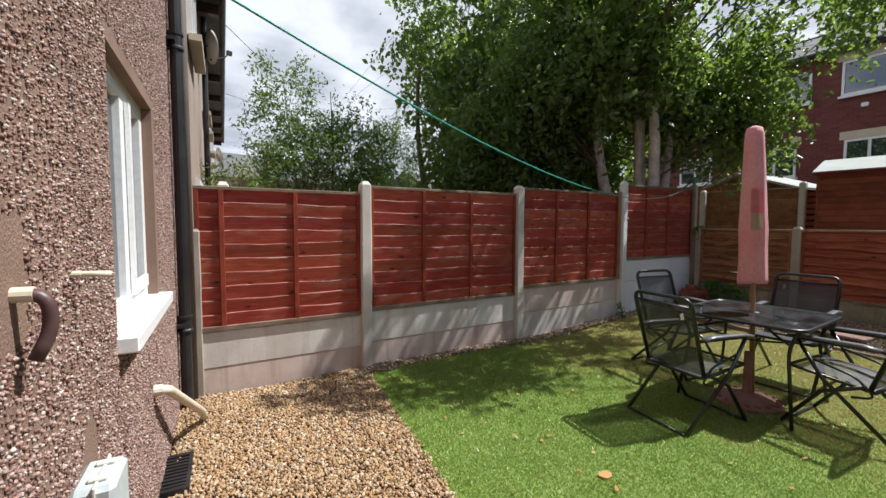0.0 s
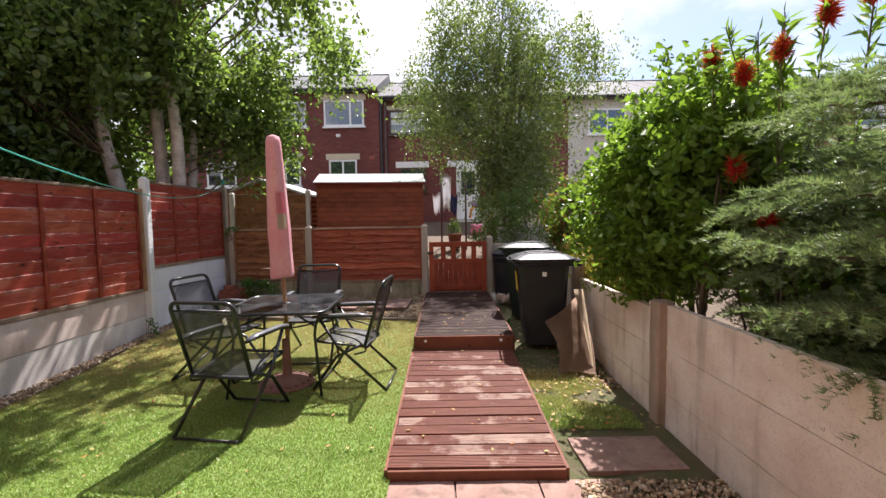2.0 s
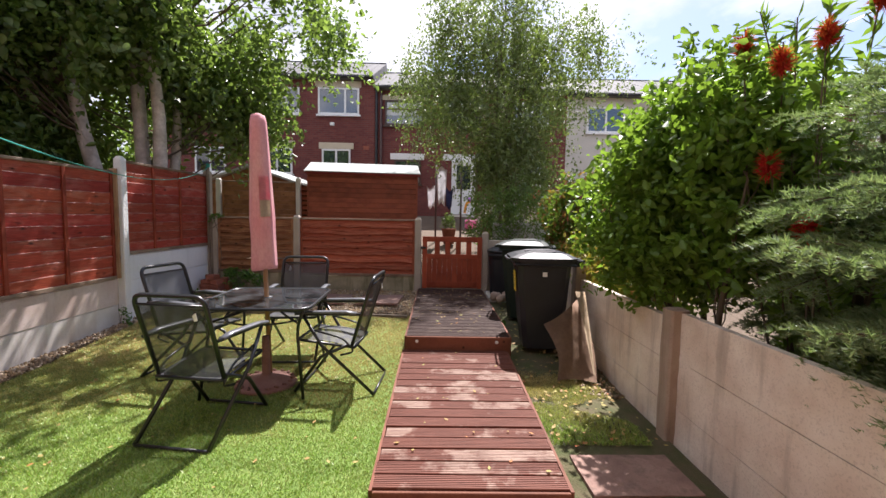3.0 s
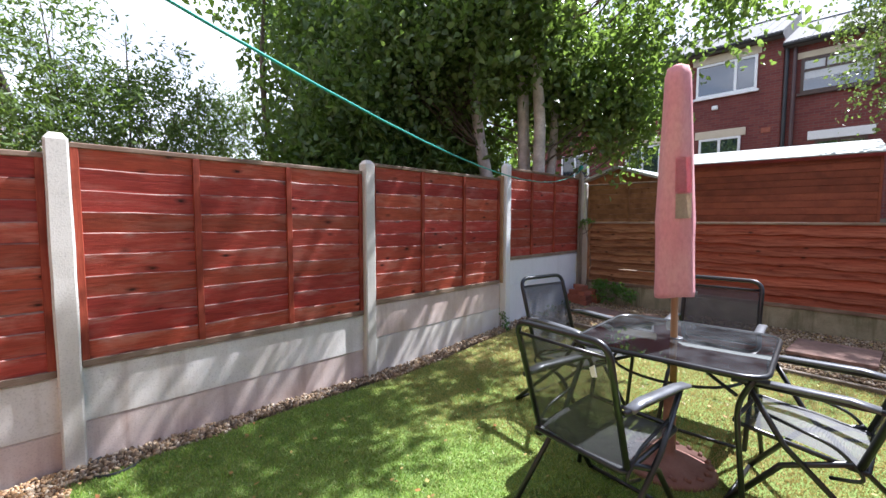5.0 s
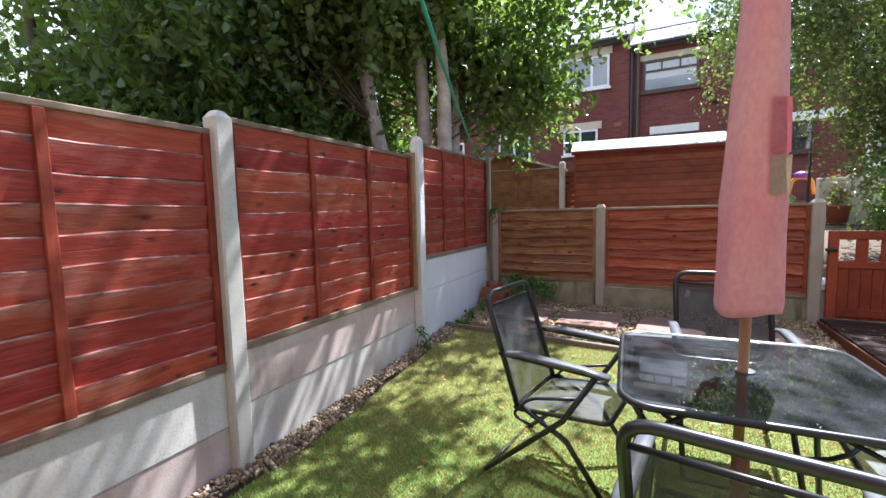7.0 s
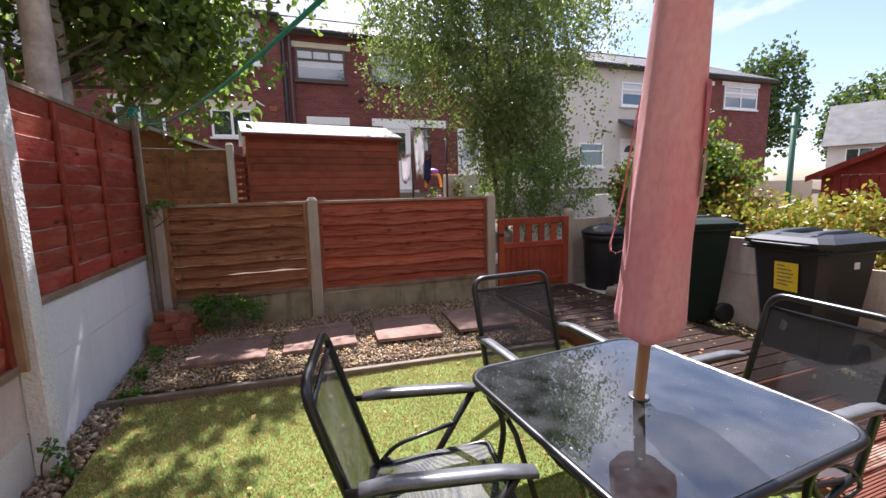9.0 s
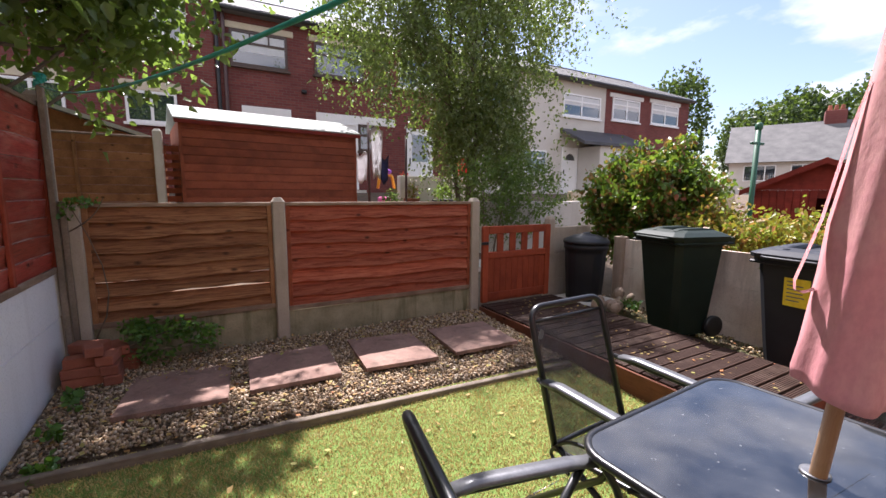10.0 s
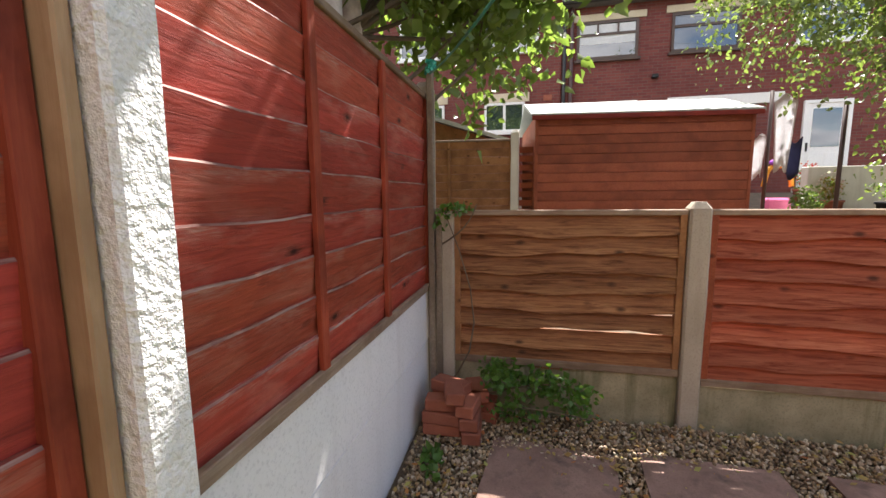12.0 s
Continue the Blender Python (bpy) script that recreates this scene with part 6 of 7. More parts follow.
# distant woods on the hills
def woods(name, n, x0, x1, y0, y1, z0, z1, seed, size=0.6):
    rng = np.random.default_rng(seed)
    V = []
    for _ in range(n):
        u = rng.uniform()
        c = np.array([x0 + (x1 - x0) * u, y0 + (y1 - y0) * u, 0]) + rng.normal(size=3) * (4, 4, 0)
        h = z0 + (z1 - z0) * rng.uniform(0.35, 1.0) * (0.75 + 0.25 * math.sin(u * 9 + seed))
        p, _ = in_blobs([(c[0], c[1], h * 0.62, 3.2, 3.2, h * 0.40, 1)], 1500, rng, 0.6)
        V.append(p)
    ob = leaves(name, np.concatenate(V), size, M["far_tree"], rng, None, 0.3, 0.8)
    return tagged(ob, "distant dark green woodland on the hillside", "woods", kind="stuff")


woods("far_woods", 34, 48, 2, -60, -76, 11, 21, 51)
woods("far_woods", 30, -8, 40, 92, 88, 8, 15, 52)
woods("far_woods", 30, 20, -20, -60, -75, 8, 14, 53)

# ---- garden furniture ----
M["frame_black"] = plain("frame_black", (0.009, 0.0095, 0.011), (0.018, 0.019, 0.022), 8, 0.33, 0.05, 120, metal=0.0, spec=0.6)
M["frame_worn"] = plain("frame_worn", (0.12, 0.125, 0.135), (0.20, 0.207, 0.22), 12, 0.35, 0.05, 100, metal=0.3)


def mesh_cloth():
    """Woven plastic mesh: a fine see-through weave."""
    k = Nodes("mesh_cloth")
    v = k.coords()
    n = k.noise(v, 9, 3)
    col = k.mix(k.step(n, 0.35, 0.7), (0.034, 0.036, 0.041), (0.055, 0.058, 0.064))
    k.done(col, 0.55, 0.0, 0.5)
    wv = k.n("TexWave", Scale=150.0)
    wv.bands_direction = "X"
    w2 = k.n("TexWave", Scale=150.0)
    w2.bands_direction = "Z"
    k.l(v, wv.inputs["Vector"])
    k.l(v, w2.inputs["Vector"])
    m = k.math("MULTIPLY", wv.outputs["Fac"], w2.outputs["Fac"])
    k.bump(m, 0.3, 0.002)
    tr = k.n("BsdfTransparent")
    mx = k.n("MixShader")
    mx.inputs[0].default_value = 0.24
    k.l(k.b.outputs[0], mx.inputs[1])
    k.l(tr.outputs[0], mx.inputs[2])
    k.l(mx.outputs[0], k.o.inputs["Surface"])
    return k.m


M["mesh_cloth"] = mesh_cloth()
def dusty_glass():
    """Smoked glass with a film of dust and dried drops."""
    k = Nodes("smoked_glass")
    v = k.coords()
    tr, gl, df = k.n("BsdfTransparent"), k.n("BsdfGlossy", Roughness=0.02), k.n("BsdfDiffuse")
    tr.inputs["Color"].default_value = rgb((0.13, 0.145, 0.16))
    df.inputs["Color"].default_value = rgb((0.30, 0.32, 0.34))
    f = k.math("ADD", k.math("MULTIPLY", k.n("Fresnel", IOR=1.55).outputs[0], 1.25), 0.09)
    mx, m2 = k.n("MixShader"), k.n("MixShader")
    k.l(f, mx.inputs[0])
    k.l(tr.outputs[0], mx.inputs[1])
    k.l(gl.outputs[0], mx.inputs[2])
    dust = k.math("ADD", k.math("ADD", k.math("MULTIPLY", k.step(k.noise(v, 7, 5), 0.35, 0.75), 0.12), 0.02), k.math("MULTIPLY", k.step(k.noise(v, 70, 2), 0.70, 0.76), 0.35))
    k.l(dust, m2.inputs[0])
    k.l(mx.outputs[0], m2.inputs[1])
    k.l(df.outputs[0], m2.inputs[2])
    k.l(m2.outputs[0], k.o.inputs["Surface"])
    return k.m


M["smoked_glass"] = dusty_glass()


def sling(bm, rows, half, sag=0.012):
    """A cloth strip, y up along rows of (y, z), stretched between two side rails."""
    n = 8
    g = []
    for y, z in rows:
        g.append([bm.verts.new((half * (2 * i / n - 1), y, z - sag * (1 - (2 * i / n - 1) ** 2))) for i in range(n + 1)])
    for a, b in zip(g, g[1:]):
        for i in range(n):
            bm.faces.new((a[i], a[i + 1], b[i + 1], b[i]))
    return bm


def chair():
    """A folding garden armchair facing +y, its back leaning to -y."""
    c = empty("garden_chair")
    W = 0.228
    back_b, back_t = (-0.19, 0.40), (-0.36, 0.945)
    bm = bmesh.new()
    pts = [(-W, *back_b), (-W - 0.005, *back_t), (W + 0.005, *back_t), (W, *back_b)]
    tube(bm, round_path(pts, 0.075, 6), 0.0145, 10)
    part("back_frame", bm, M["frame_black"], c, "black steel back frame", True)
    bm = bmesh.new()
    tube(bm, [(-W, -0.345, 0.885), (W, -0.345, 0.885)], 0.008, 8)
    part("back_rail", bm, M["frame_black"], c, "", True)
    bm = sling(bmesh.new(), [(-0.19 + (-0.155) * t, 0.40 + 0.485 * t) for t in np.linspace(0, 1, 6)], W - 0.002, 0.0)
    for v in bm.verts:
        v.co.y -= 0.022 * (1 - (v.co.x / W) ** 2)
    part("backrest", bm, M["mesh_cloth"], c, "see-through black mesh back", True)
    bm = sling(bmesh.new(), [(-0.20 + 0.44 * t, 0.385 + 0.045 * t + 0.02 * math.sin(t * 3.1)) for t in np.linspace(0, 1, 7)], W - 0.006)
    part("seat", bm, M["mesh_cloth"], c, "black mesh seat", True)
    bm = bmesh.new()
    tube(bm, round_path([(-W, -0.21, 0.383), (-W, 0.25, 0.432), (W, 0.25, 0.432), (W, -0.21, 0.383), (-W, -0.21, 0.383)], 0.03, 3), 0.0115, 8)
    part("seat_frame", bm, M["frame_black"], c, "", True)
    for s in (-1, 1):
        x = s * (W + 0.028)
        bm = bmesh.new()
        tube(bm, round_path([(x, -0.27, 0.66), (x, 0.22, 0.645)], 0.01), 0.012, 8)
        part("arm_bar", bm, M["frame_black"], c, "", True)
        bm = bmesh.new()
        prof = [(-0.022, 0), (-0.026, 0.008), (-0.02, 0.018), (0.02, 0.018), (0.026, 0.008), (0.022, 0)]
        ys = [(-0.235, 0.656), (-0.15, 0.668), (0.0, 0.662), (0.15, 0.655), (0.255, 0.640)]
        rings = [[bm.verts.new((x + a, y, z + b)) for a, b in prof] for y, z in ys]
        for p, q in zip(rings, rings[1:]):
            for i in range(6):
                bm.faces.new((p[i], p[(i + 1) % 6], q[(i + 1) % 6], q[i]))
        bm.faces.new(rings[0][::-1])
        bm.faces.new(rings[-1])
        bmesh.ops.recalc_face_normals(bm, faces=bm.faces)
        part("armrest", bm, M["frame_worn"], c, "worn grey plastic armrest", True)
        bm = bmesh.new()
        tube(bm, [(x, 0.20, 0.645), (x - s * 0.004, 0.05, 0.40), (x - s * 0.01, -0.37, 0.012)], 0.0135, 8)
        part("leg", bm, M["frame_black"], c, "", True)
        bm = bmesh.new()
        tube(bm, [(x - s * 0.02, -0.17, 0.41), (x - s * 0.02, 0.06, 0.30), (x - s * 0.02, 0.27, 0.012)], 0.0135, 8)
        part("leg", bm, M["frame_black"], c, "", True)
        bm = bmesh.new()
        tube(bm, round_path([(x - s * 0.01, 0.12, 0.52), (x - s * 0.015, -0.12, 0.46), (x - s * 0.02, -0.22, 0.35), (x - s * 0.02, -0.10, 0.32)], 0.05, 4), 0.008, 6)
        part("link_bar", bm, M["frame_black"], c, "", True)
    for y in (-0.37, 0.27):
        bm = bmesh.new()
        tube(bm, [(-W - 0.018, y, 0.012), (W + 0.018, y, 0.012)], 0.0105, 8)
        part("foot_bar", bm, M["frame_black"], c, "", True)
    bm = prism(bmesh.new(), [(0.150, 0.83), (0.170, 0.845), (0.182, 0.80), (0.162, 0.795)], -0.352, -0.346, "y")
    part("care_label", bm, M["white_paint"], c, "small white label")
    return tagged(c, "black folding garden chair with mesh seat and back", "chair", "chairs round the table")


ch = chair()
ch.matrix_basis = pose(2.957, 1.98, 0.015, 0, 0, -98)
for x, y, rz in ((3.845, 2.565, 170), (3.65, 1.285, -4), (4.25, 1.83, 93)):
    copy_thing(ch, pose(x, y, 0.015 + float(ground_z(x, y)), 0, 0, rz))


def round_square(h, r, n=6):
    pts = []
    for cx, cy, a0 in ((h - r, h - r, 0), (-h + r, h - r, 90), (-h + r, -h + r, 180), (h - r, -h + r, 270)):
        pts += [(cx + r * math.cos(radians(a0 + 90 * i / n)), cy + r * math.sin(radians(a0 + 90 * i / n))) for i in range(n + 1)]
    return pts


def table():
    t = empty("garden_table", 3.665, 1.875, 0.01, 3)
    H, h = 0.735, 0.445
    o = round_square(h - 0.008, 0.10)
    bm = prism(bmesh.new(), o, H - 0.004, H + 0.002, "z")
    part("tabletop", bm, M["smoked_glass"], t, "dark smoked glass top")
    bm = bmesh.new()
    tube(bm, [(x, y, H - 0.006) for x, y in round_square(h, 0.11)] + [(*round_square(h, 0.11)[0], H - 0.006)], 0.0135, 8, cap=False)
    part("rim", bm, M["frame_black"], t, "black metal rim", True)
    bm = bmesh.new()
    lathe(bm, [(0.026, H + 0.002), (0.034, H + 0.002), (0.034, H + 0.007), (0.026, H + 0.007)], 18)
    part("hole_collar", bm, M["frame_worn"], t, "grey collar round the hole", True)
    for a in range(4):
        sx, sy = ((1, 1), (-1, 1), (-1, -1), (1, -1))[a]
        bm = bmesh.new()
        tube(bm, round_path([(sx * 0.39, sy * 0.39, 0.012), (sx * 0.33, sy * 0.33, 0.56), (sx * 0.40, sy * 0.40, H - 0.02)], 0.12, 5), 0.0125, 8)
        part("leg", bm, M["frame_black"], t, "", True)
        bm = bmesh.new()
        tube(bm, round_path([(sx * 0.33, sy * 0.33, 0.60), (sx * 0.16, sy * 0.16, 0.64), (sx * 0.05, sy * 0.05, H - 0.03)], 0.08, 4), 0.009, 8)
        part("brace", bm, M["frame_black"], t, "", True)
    bm = bmesh.new()
    tube(bm, [(0.33 * math.cos(a), 0.33 * math.sin(a), 0.58) for a in np.linspace(0, 2 * math.pi, 25)], 0.008, 8, cap=False)
    part("ring_brace", bm, M["frame_black"], t, "", True)
    return tagged(t, "square garden table with a smoked glass top", "table")


table()
M["canvas_pink"] = plain("canvas_pink", (0.70, 0.26, 0.30), (0.72, 0.41, 0.38), 4.0, 0.85, 0.4, 60, stretch=(1, 1, 0.5))
M["canvas_bright"] = plain("canvas_bright", (0.73, 0.235, 0.29), (0.75, 0.33, 0.35), 9.0, 0.85, 0.3, 60)
M["canvas_patch"] = plain("canvas_patch", (0.55, 0.45, 0.33), (0.63, 0.54, 0.42), 12, 0.85, 0.2, 80)
M["pole_wood"] = plain("pole_wood", (0.33, 0.17, 0.07), (0.42, 0.24, 0.11), 5, 0.5, 0.2, 60, stretch=(6, 6, 0.6))
M["cast_red"] = plain("cast_red", (0.27, 0.13, 0.10), (0.36, 0.20, 0.16), 7, 0.85, 0.5, 60)


def parasol():
    u = empty("parasol", 3.655, 1.885, 0.0)
    lean = Matrix.Rotation(radians(-4.4), 4, "Y")
    bm = bmesh.new()
    tube(bm, [(0, 0, 0.03), (0, 0, 2.16)], 0.019, 14)
    p = part("pole", bm, M["pole_wood"], u, "varnished wooden pole", True)
    p.matrix_basis = Matrix.Translation((0, 0, 0.76)) @ lean @ Matrix.Translation((0, 0, -0.76))
    seg, bm = 44, bmesh.new()
    prof = [(0.02, 0.995), (0.118, 1.0), (0.122, 1.03), (0.117, 1.15), (0.112, 1.3), (0.116, 1.42), (0.107, 1.55), (0.098, 1.75), (0.088, 1.95), (0.080, 2.10), (0.075, 2.19), (0.060, 2.235), (0.02, 2.25)]
    rings = []
    for r, z in prof:
        ring = []
        for j in range(seg):
            a = 2 * math.pi * j / seg
            f = 1 + (0.07 * math.sin(3 * a + z * 1.7) + 0.05 * math.sin(7 * a - z * 2.5) + 0.04 * noise.noise((math.cos(a) * 2, math.sin(a) * 2, z * 5))) * min(1, max(0.25, 2.3 - z))
            f *= 0.84
            ring.append(bm.verts.new((r * f * math.cos(a), r * f * math.sin(a), z + (0.012 * math.sin(2 * a) if z < 1.05 else 0))))
        rings.append(ring)
    for a, b in zip(rings, rings[1:]):
        for j in range(seg):
            bm.faces.new((a[j], a[(j + 1) % seg], b[(j + 1) % seg], b[j]))
    bm.faces.new(rings[-1])
    bm.faces.new(rings[0][::-1])
    cv = part("cover", bm, M["canvas_pink"], u, "faded pink canvas cover, furled", True)
    cv.matrix_basis = p.matrix_basis
    bm = bmesh.new()
    strip_v = []
    for r, z in ((0.080, 1.75), (0.094, 1.66), (0.103, 1.55), (0.112, 1.43), (0.128, 1.33), (0.138, 1.27), (0.134, 1.245), (0.118, 1.24), (0.092, 1.255)):
        strip_v.append([bm.verts.new((0.84 * r - 0.54 * s, 0.54 * r + 0.84 * s, z)) for s in (-0.013, 0.013)])
    for a, b in zip(strip_v, strip_v[1:]):
        bm.faces.new((a[0], a[1], b[1], b[0]))
    bmesh.ops.solidify(bm, geom=bm.faces[:], thickness=0.004)
    fl = part("tie_strap", bm, M["canvas_pink"], u, "", True)
    fl.matrix_basis = p.matrix_basis
    bm = bmesh.new()
    vs = [[bm.verts.new((-0.108 * math.cos(a), -0.108 * math.sin(a), z)) for a in np.linspace(0.25, 1.0, 7)] for z in (1.44, 1.50, 1.57)]
    for a, b in zip(vs, vs[1:]):
        for k in range(6):
            bm.faces.new((a[k], a[k + 1], b[k + 1], b[k]))
    bmesh.ops.solidify(bm, geom=bm.faces[:], thickness=0.003)
    pt = part("sewn_patch", bm, M["canvas_patch"], u, "beige sewn patch")
    pt.matrix_basis = p.matrix_basis
    bm = bmesh.new()
    vs = [[bm.verts.new((-r * math.cos(a), -r * math.sin(a), z)) for a in np.linspace(0.22, 1.05, 8)] for r, z in ((0.102, 1.578), (0.100, 1.64), (0.098, 1.70), (0.095, 1.76))]
    for a, b in zip(vs, vs[1:]):
        for k in range(7):
            bm.faces.new((a[k], a[k + 1], b[k + 1], b[k]))
    bmesh.ops.solidify(bm, geom=bm.faces[:], thickness=0.003)
    pk = part("sewn_panel", bm, M["canvas_bright"], u, "brighter pink sewn panel")
    pk.matrix_basis = p.matrix_basis
    bm = bmesh.new()
    lathe(bm, [(0.02, 0.42), (0.03, 0.42), (0.034, 0.10), (0.05, 0.075), (0.12, 0.06), (0.23, 0.035), (0.26, 0.0)], 28)
    for j in range(18):
        a = 2 * math.pi * j / 18
        tube(bm, [(0.20 * math.cos(a) + 0.0, 0.20 * math.sin(a), 0.045), (0.225 * math.cos(a + 0.12), 0.225 * math.sin(a + 0.12), 0.043)], 0.012, 6)
    b = part("base", bm, M["cast_red"], u, "round reddish cast base", True)
    b.matrix_basis = Matrix.Translation((-0.03, 0, 0.0))
    return tagged(u, "furled pink parasol standing through the table", "parasol")


parasol()

# ---- bins ----
M["bin_black"] = plain("bin_black", (0.012, 0.0135, 0.018), (0.022, 0.024, 0.030), 4, 0.46, 0.12, 160, spec=0.4)
M["bin_green"] = plain("bin_green", (0.007, 0.016, 0.011), (0.013, 0.025, 0.018), 4, 0.5, 0.12, 160, spec=0.3)
M["label_yellow"] = plain("label_yellow", (0.75, 0.55, 0.02), (0.80, 0.62, 0.03), 10, 0.5, 0.02, 50)
M["ink"] = plain("ink", (0.10, 0.10, 0.13), (0.14, 0.14, 0.17), 10, 0.6, 0.02, 50)


def wheelie_bin(x, y, z, rz, body_m, label, sticker):
    """A two-wheeled bin: front to +x, hinge and wheels to -x."""
    b = empty("wheelie_bin", x, y, z, rz)
    bm = bmesh.new()
    lv = [(0.03, 0.20, 0.19, -0.02), (0.30, 0.225, 0.215, -0.01), (0.90, 0.27, 0.265, 0.0), (0.905, 0.30, 0.285, 0.0), (0.955, 0.305, 0.29, 0.0)]
    rings = []
    for zz, hx, hy, off in lv:
        c = 0.05
        rings.append([bm.verts.new((off + px, py, zz)) for px, py in ((hx, hy - c), (hx - c, hy), (-hx + c, hy), (-hx, hy - c), (-hx, -hy + c), (-hx + c, -hy), (hx - c, -hy), (hx, -hy + c))])
    for p, q in zip(rings, rings[1:]):
        for j in range(8):
            bm.faces.new((p[j], p[(j + 1) % 8], q[(j + 1) % 8], q[j]))
    bm.faces.new(rings[0][::-1])
    bm.faces.new(rings[-1])
    part("body", bm, body_m, b)
    bm = bmesh.new()
    rr = []
    for zz, hx, hy, off in ((0.955, 0.325, 0.305, 0.01), (0.985, 0.328, 0.308, 0.01), (1.015, 0.27, 0.25, -0.005), (1.035, 0.20, 0.2, -0.02), (1.02, 0.17, 0.17, -0.02)):
        c = 0.06
        rr.append([bm.verts.new((off + px, py, zz)) for px, py in ((hx, hy - c), (hx - c, hy), (-hx + c, hy), (-hx, hy - c), (-hx, -hy + c), (-hx + c, -hy), (hx - c, -hy), (hx, -hy + c))])
    for p, q in zip(rr, rr[1:]):
        for j in range(8):
            bm.faces.new((p[j], p[(j + 1) % 8], q[(j + 1) % 8], q[j]))
    bm.faces.new(rr[-1])
    bm.faces.new(rr[0][::-1])
    lid = part("lid", bm, body_m, b)
    for yy in (-0.12, 0.12):
        bm = bmesh.new()
        prism(bm, [(-0.24, 1.0), (-0.22, 1.038), (-0.12, 1.052), (0.12, 1.046), (0.24, 1.022), (0.31, 0.99), (0.31, 0.98), (-0.24, 0.98)], yy - 0.05, yy + 0.05, "y")
        bmesh.ops.bevel(bm, geom=bm.edges[:], offset=0.012, segments=2, affect="EDGES", clamp_overlap=True)
        part("lid_ridge", bm, body_m, lid, soft=True)
    bm = bmesh.new()
    tube(bm, round_path([(0.33, -0.2, 0.965), (0.365, -0.17, 0.962), (0.365, 0.17, 0.962), (0.33, 0.2, 0.965)], 0.03, 3), 0.011, 8)
    part("lid_grip", bm, body_m, lid, soft=True)
    part("rim_band", boxed(-0.311, 0.311, -0.296, 0.296, 0.908, 0.93, bevel=0.008), body_m, b)
    bm = bmesh.new()
    tube(bm, [(-0.39, -0.22, 0.955), (-0.39, 0.22, 0.955)], 0.016, 8)
    for yy in (-0.22, 0, 0.22):
        box(bm, -0.40, -0.29, yy - 0.012, yy + 0.012, 0.90, 0.965)
    part("handle", bm, body_m, b)
    for s in (-1, 1):
        bm = bmesh.new()
        lathe(bm, [(0.03, 0), (0.10, 0.004), (0.105, 0.02), (0.105, 0.04), (0.09, 0.05), (0.03, 0.05)], 20)
        w = part("wheel", bm, M["black_pipe"], b, "black wheel", True)
        w.matrix_basis = pose(-0.235, s * 0.225 - 0.025, 0.108, -90, 0, 0)
    if sticker == "yellow":
        st = part("label", boxed(0.268, 0.272, -0.06, 0.10, 0.62, 0.83), M["label_yellow"], b, "yellow printed label")
        st.matrix_basis = pose(0.0, 0, 0, 0, 3.8, 0) @ pose(-0.045, 0, 0.012)
        for i, w in enumerate((0.05, 0.1, 0.11, 0.1, 0.11, 0.08)):
            k = part("print_line", boxed(0.272, 0.274, -0.04, -0.04 + w, 0.80 - i * 0.028, 0.808 - i * 0.028), M["ink"], st)
    if sticker:
        part("badge", boxed(-0.02, 0.025, 0.279, 0.286, 0.80, 0.845), M["white_paint"], b, "small white number badge")
    return tagged(b, label, "wheelie bin", "wheelie bins")


wheelie_bin(4.56, -0.67, 0.07, 86, M["bin_black"], "black wheelie bin with a yellow label, lid shut", "yellow")
wheelie_bin(5.62, -0.71, 0.13, 76, M["bin_green"], "dark green wheelie bin with closed lid", "")
c = empty("compost_bin", 6.70, -0.62, 0.24)
bm = bmesh.new()
lathe(bm, [(0.20, 0.0), (0.205, 0.02), (0.235, 0.55), (0.24, 0.60), (0.255, 0.61), (0.255, 0.66), (0.24, 0.67)], 56)
for v in bm.verts:
    if 0.01 < v.co.z < 0.56:
        k = 1 + 0.02 * math.cos(14 * math.atan2(v.co.y, v.co.x))
        v.co.x, v.co.y = v.co.x * k, v.co.y * k
part("body", bm, M["bin_black"], c, soft=True)
bm = bmesh.new()
lathe(bm, [(0.265, 0.672), (0.268, 0.70), (0.25, 0.72), (0.15, 0.765), (0.05, 0.785), (0.045, 0.80), (0.0005, 0.80)], 28)
part("lid", bm, M["bin_black"], c, "domed lid", True)
tagged(c, "round black plastic dustbin with domed lid", "dustbin")

# ---- lines and wires ----
def sagged(a, b, sag, n=24):
    a, b = Vector(a), Vector(b)
    return [a.lerp(b, i / n) - Vector((0, 0, sag * 4 * (i / n) * (1 - i / n))) for i in range(n + 1)]


def line(name, a, b, sag, r, material, label, category):
    bm = bmesh.new()
    tube(bm, sagged(a, b, sag), r, 6)
    return tagged(part(name, bm, material, soft=True), label, category)


line("clothes_line", (-0.49, 1.56, 2.20), (7.0, 4.2, 2.17), 0.445, 0.0042, M["line_green"], "green plastic clothes line sagging across the garden", "clothes line")
bm = bmesh.new()
box(bm, -0.56, -0.52, 1.52, 1.60, 2.12, 2.28, bevel=0.004)
tube(bm, round_path([(-0.53, 1.56, 2.24), (-0.47, 1.56, 2.24), (-0.47, 1.56, 2.18), (-0.50, 1.56, 2.18)], 0.02, 4), 0.006, 8)
tagged(part("line_hook", bm, M["black_pipe"]), "black iron clothes line hook on the house wall", "hook")
POLE = (12.0, 44.0, 13.2)
bm = bmesh.new()
tube(bm, [(POLE[0], POLE[1], 0), POLE], [0.16, 0.1], 8)
tagged(part("telegraph_pole", bm, M["bark_dark"]), "distant wooden telegraph pole", "telegraph pole")
for e in ((0.3, 10.0, 5.5), (0.5, 15.0, 5.5), (0.8, 20.0, 5.5), (3.0, -14.0, 8.5), (7.0, -14.0, 8.5), (16.5, 5.0, 7.0)):
    line("phone_wire", POLE, e, 0.5, 0.008, M["wire"], "thin overhead telephone wire", "wire")
bm = bmesh.new()
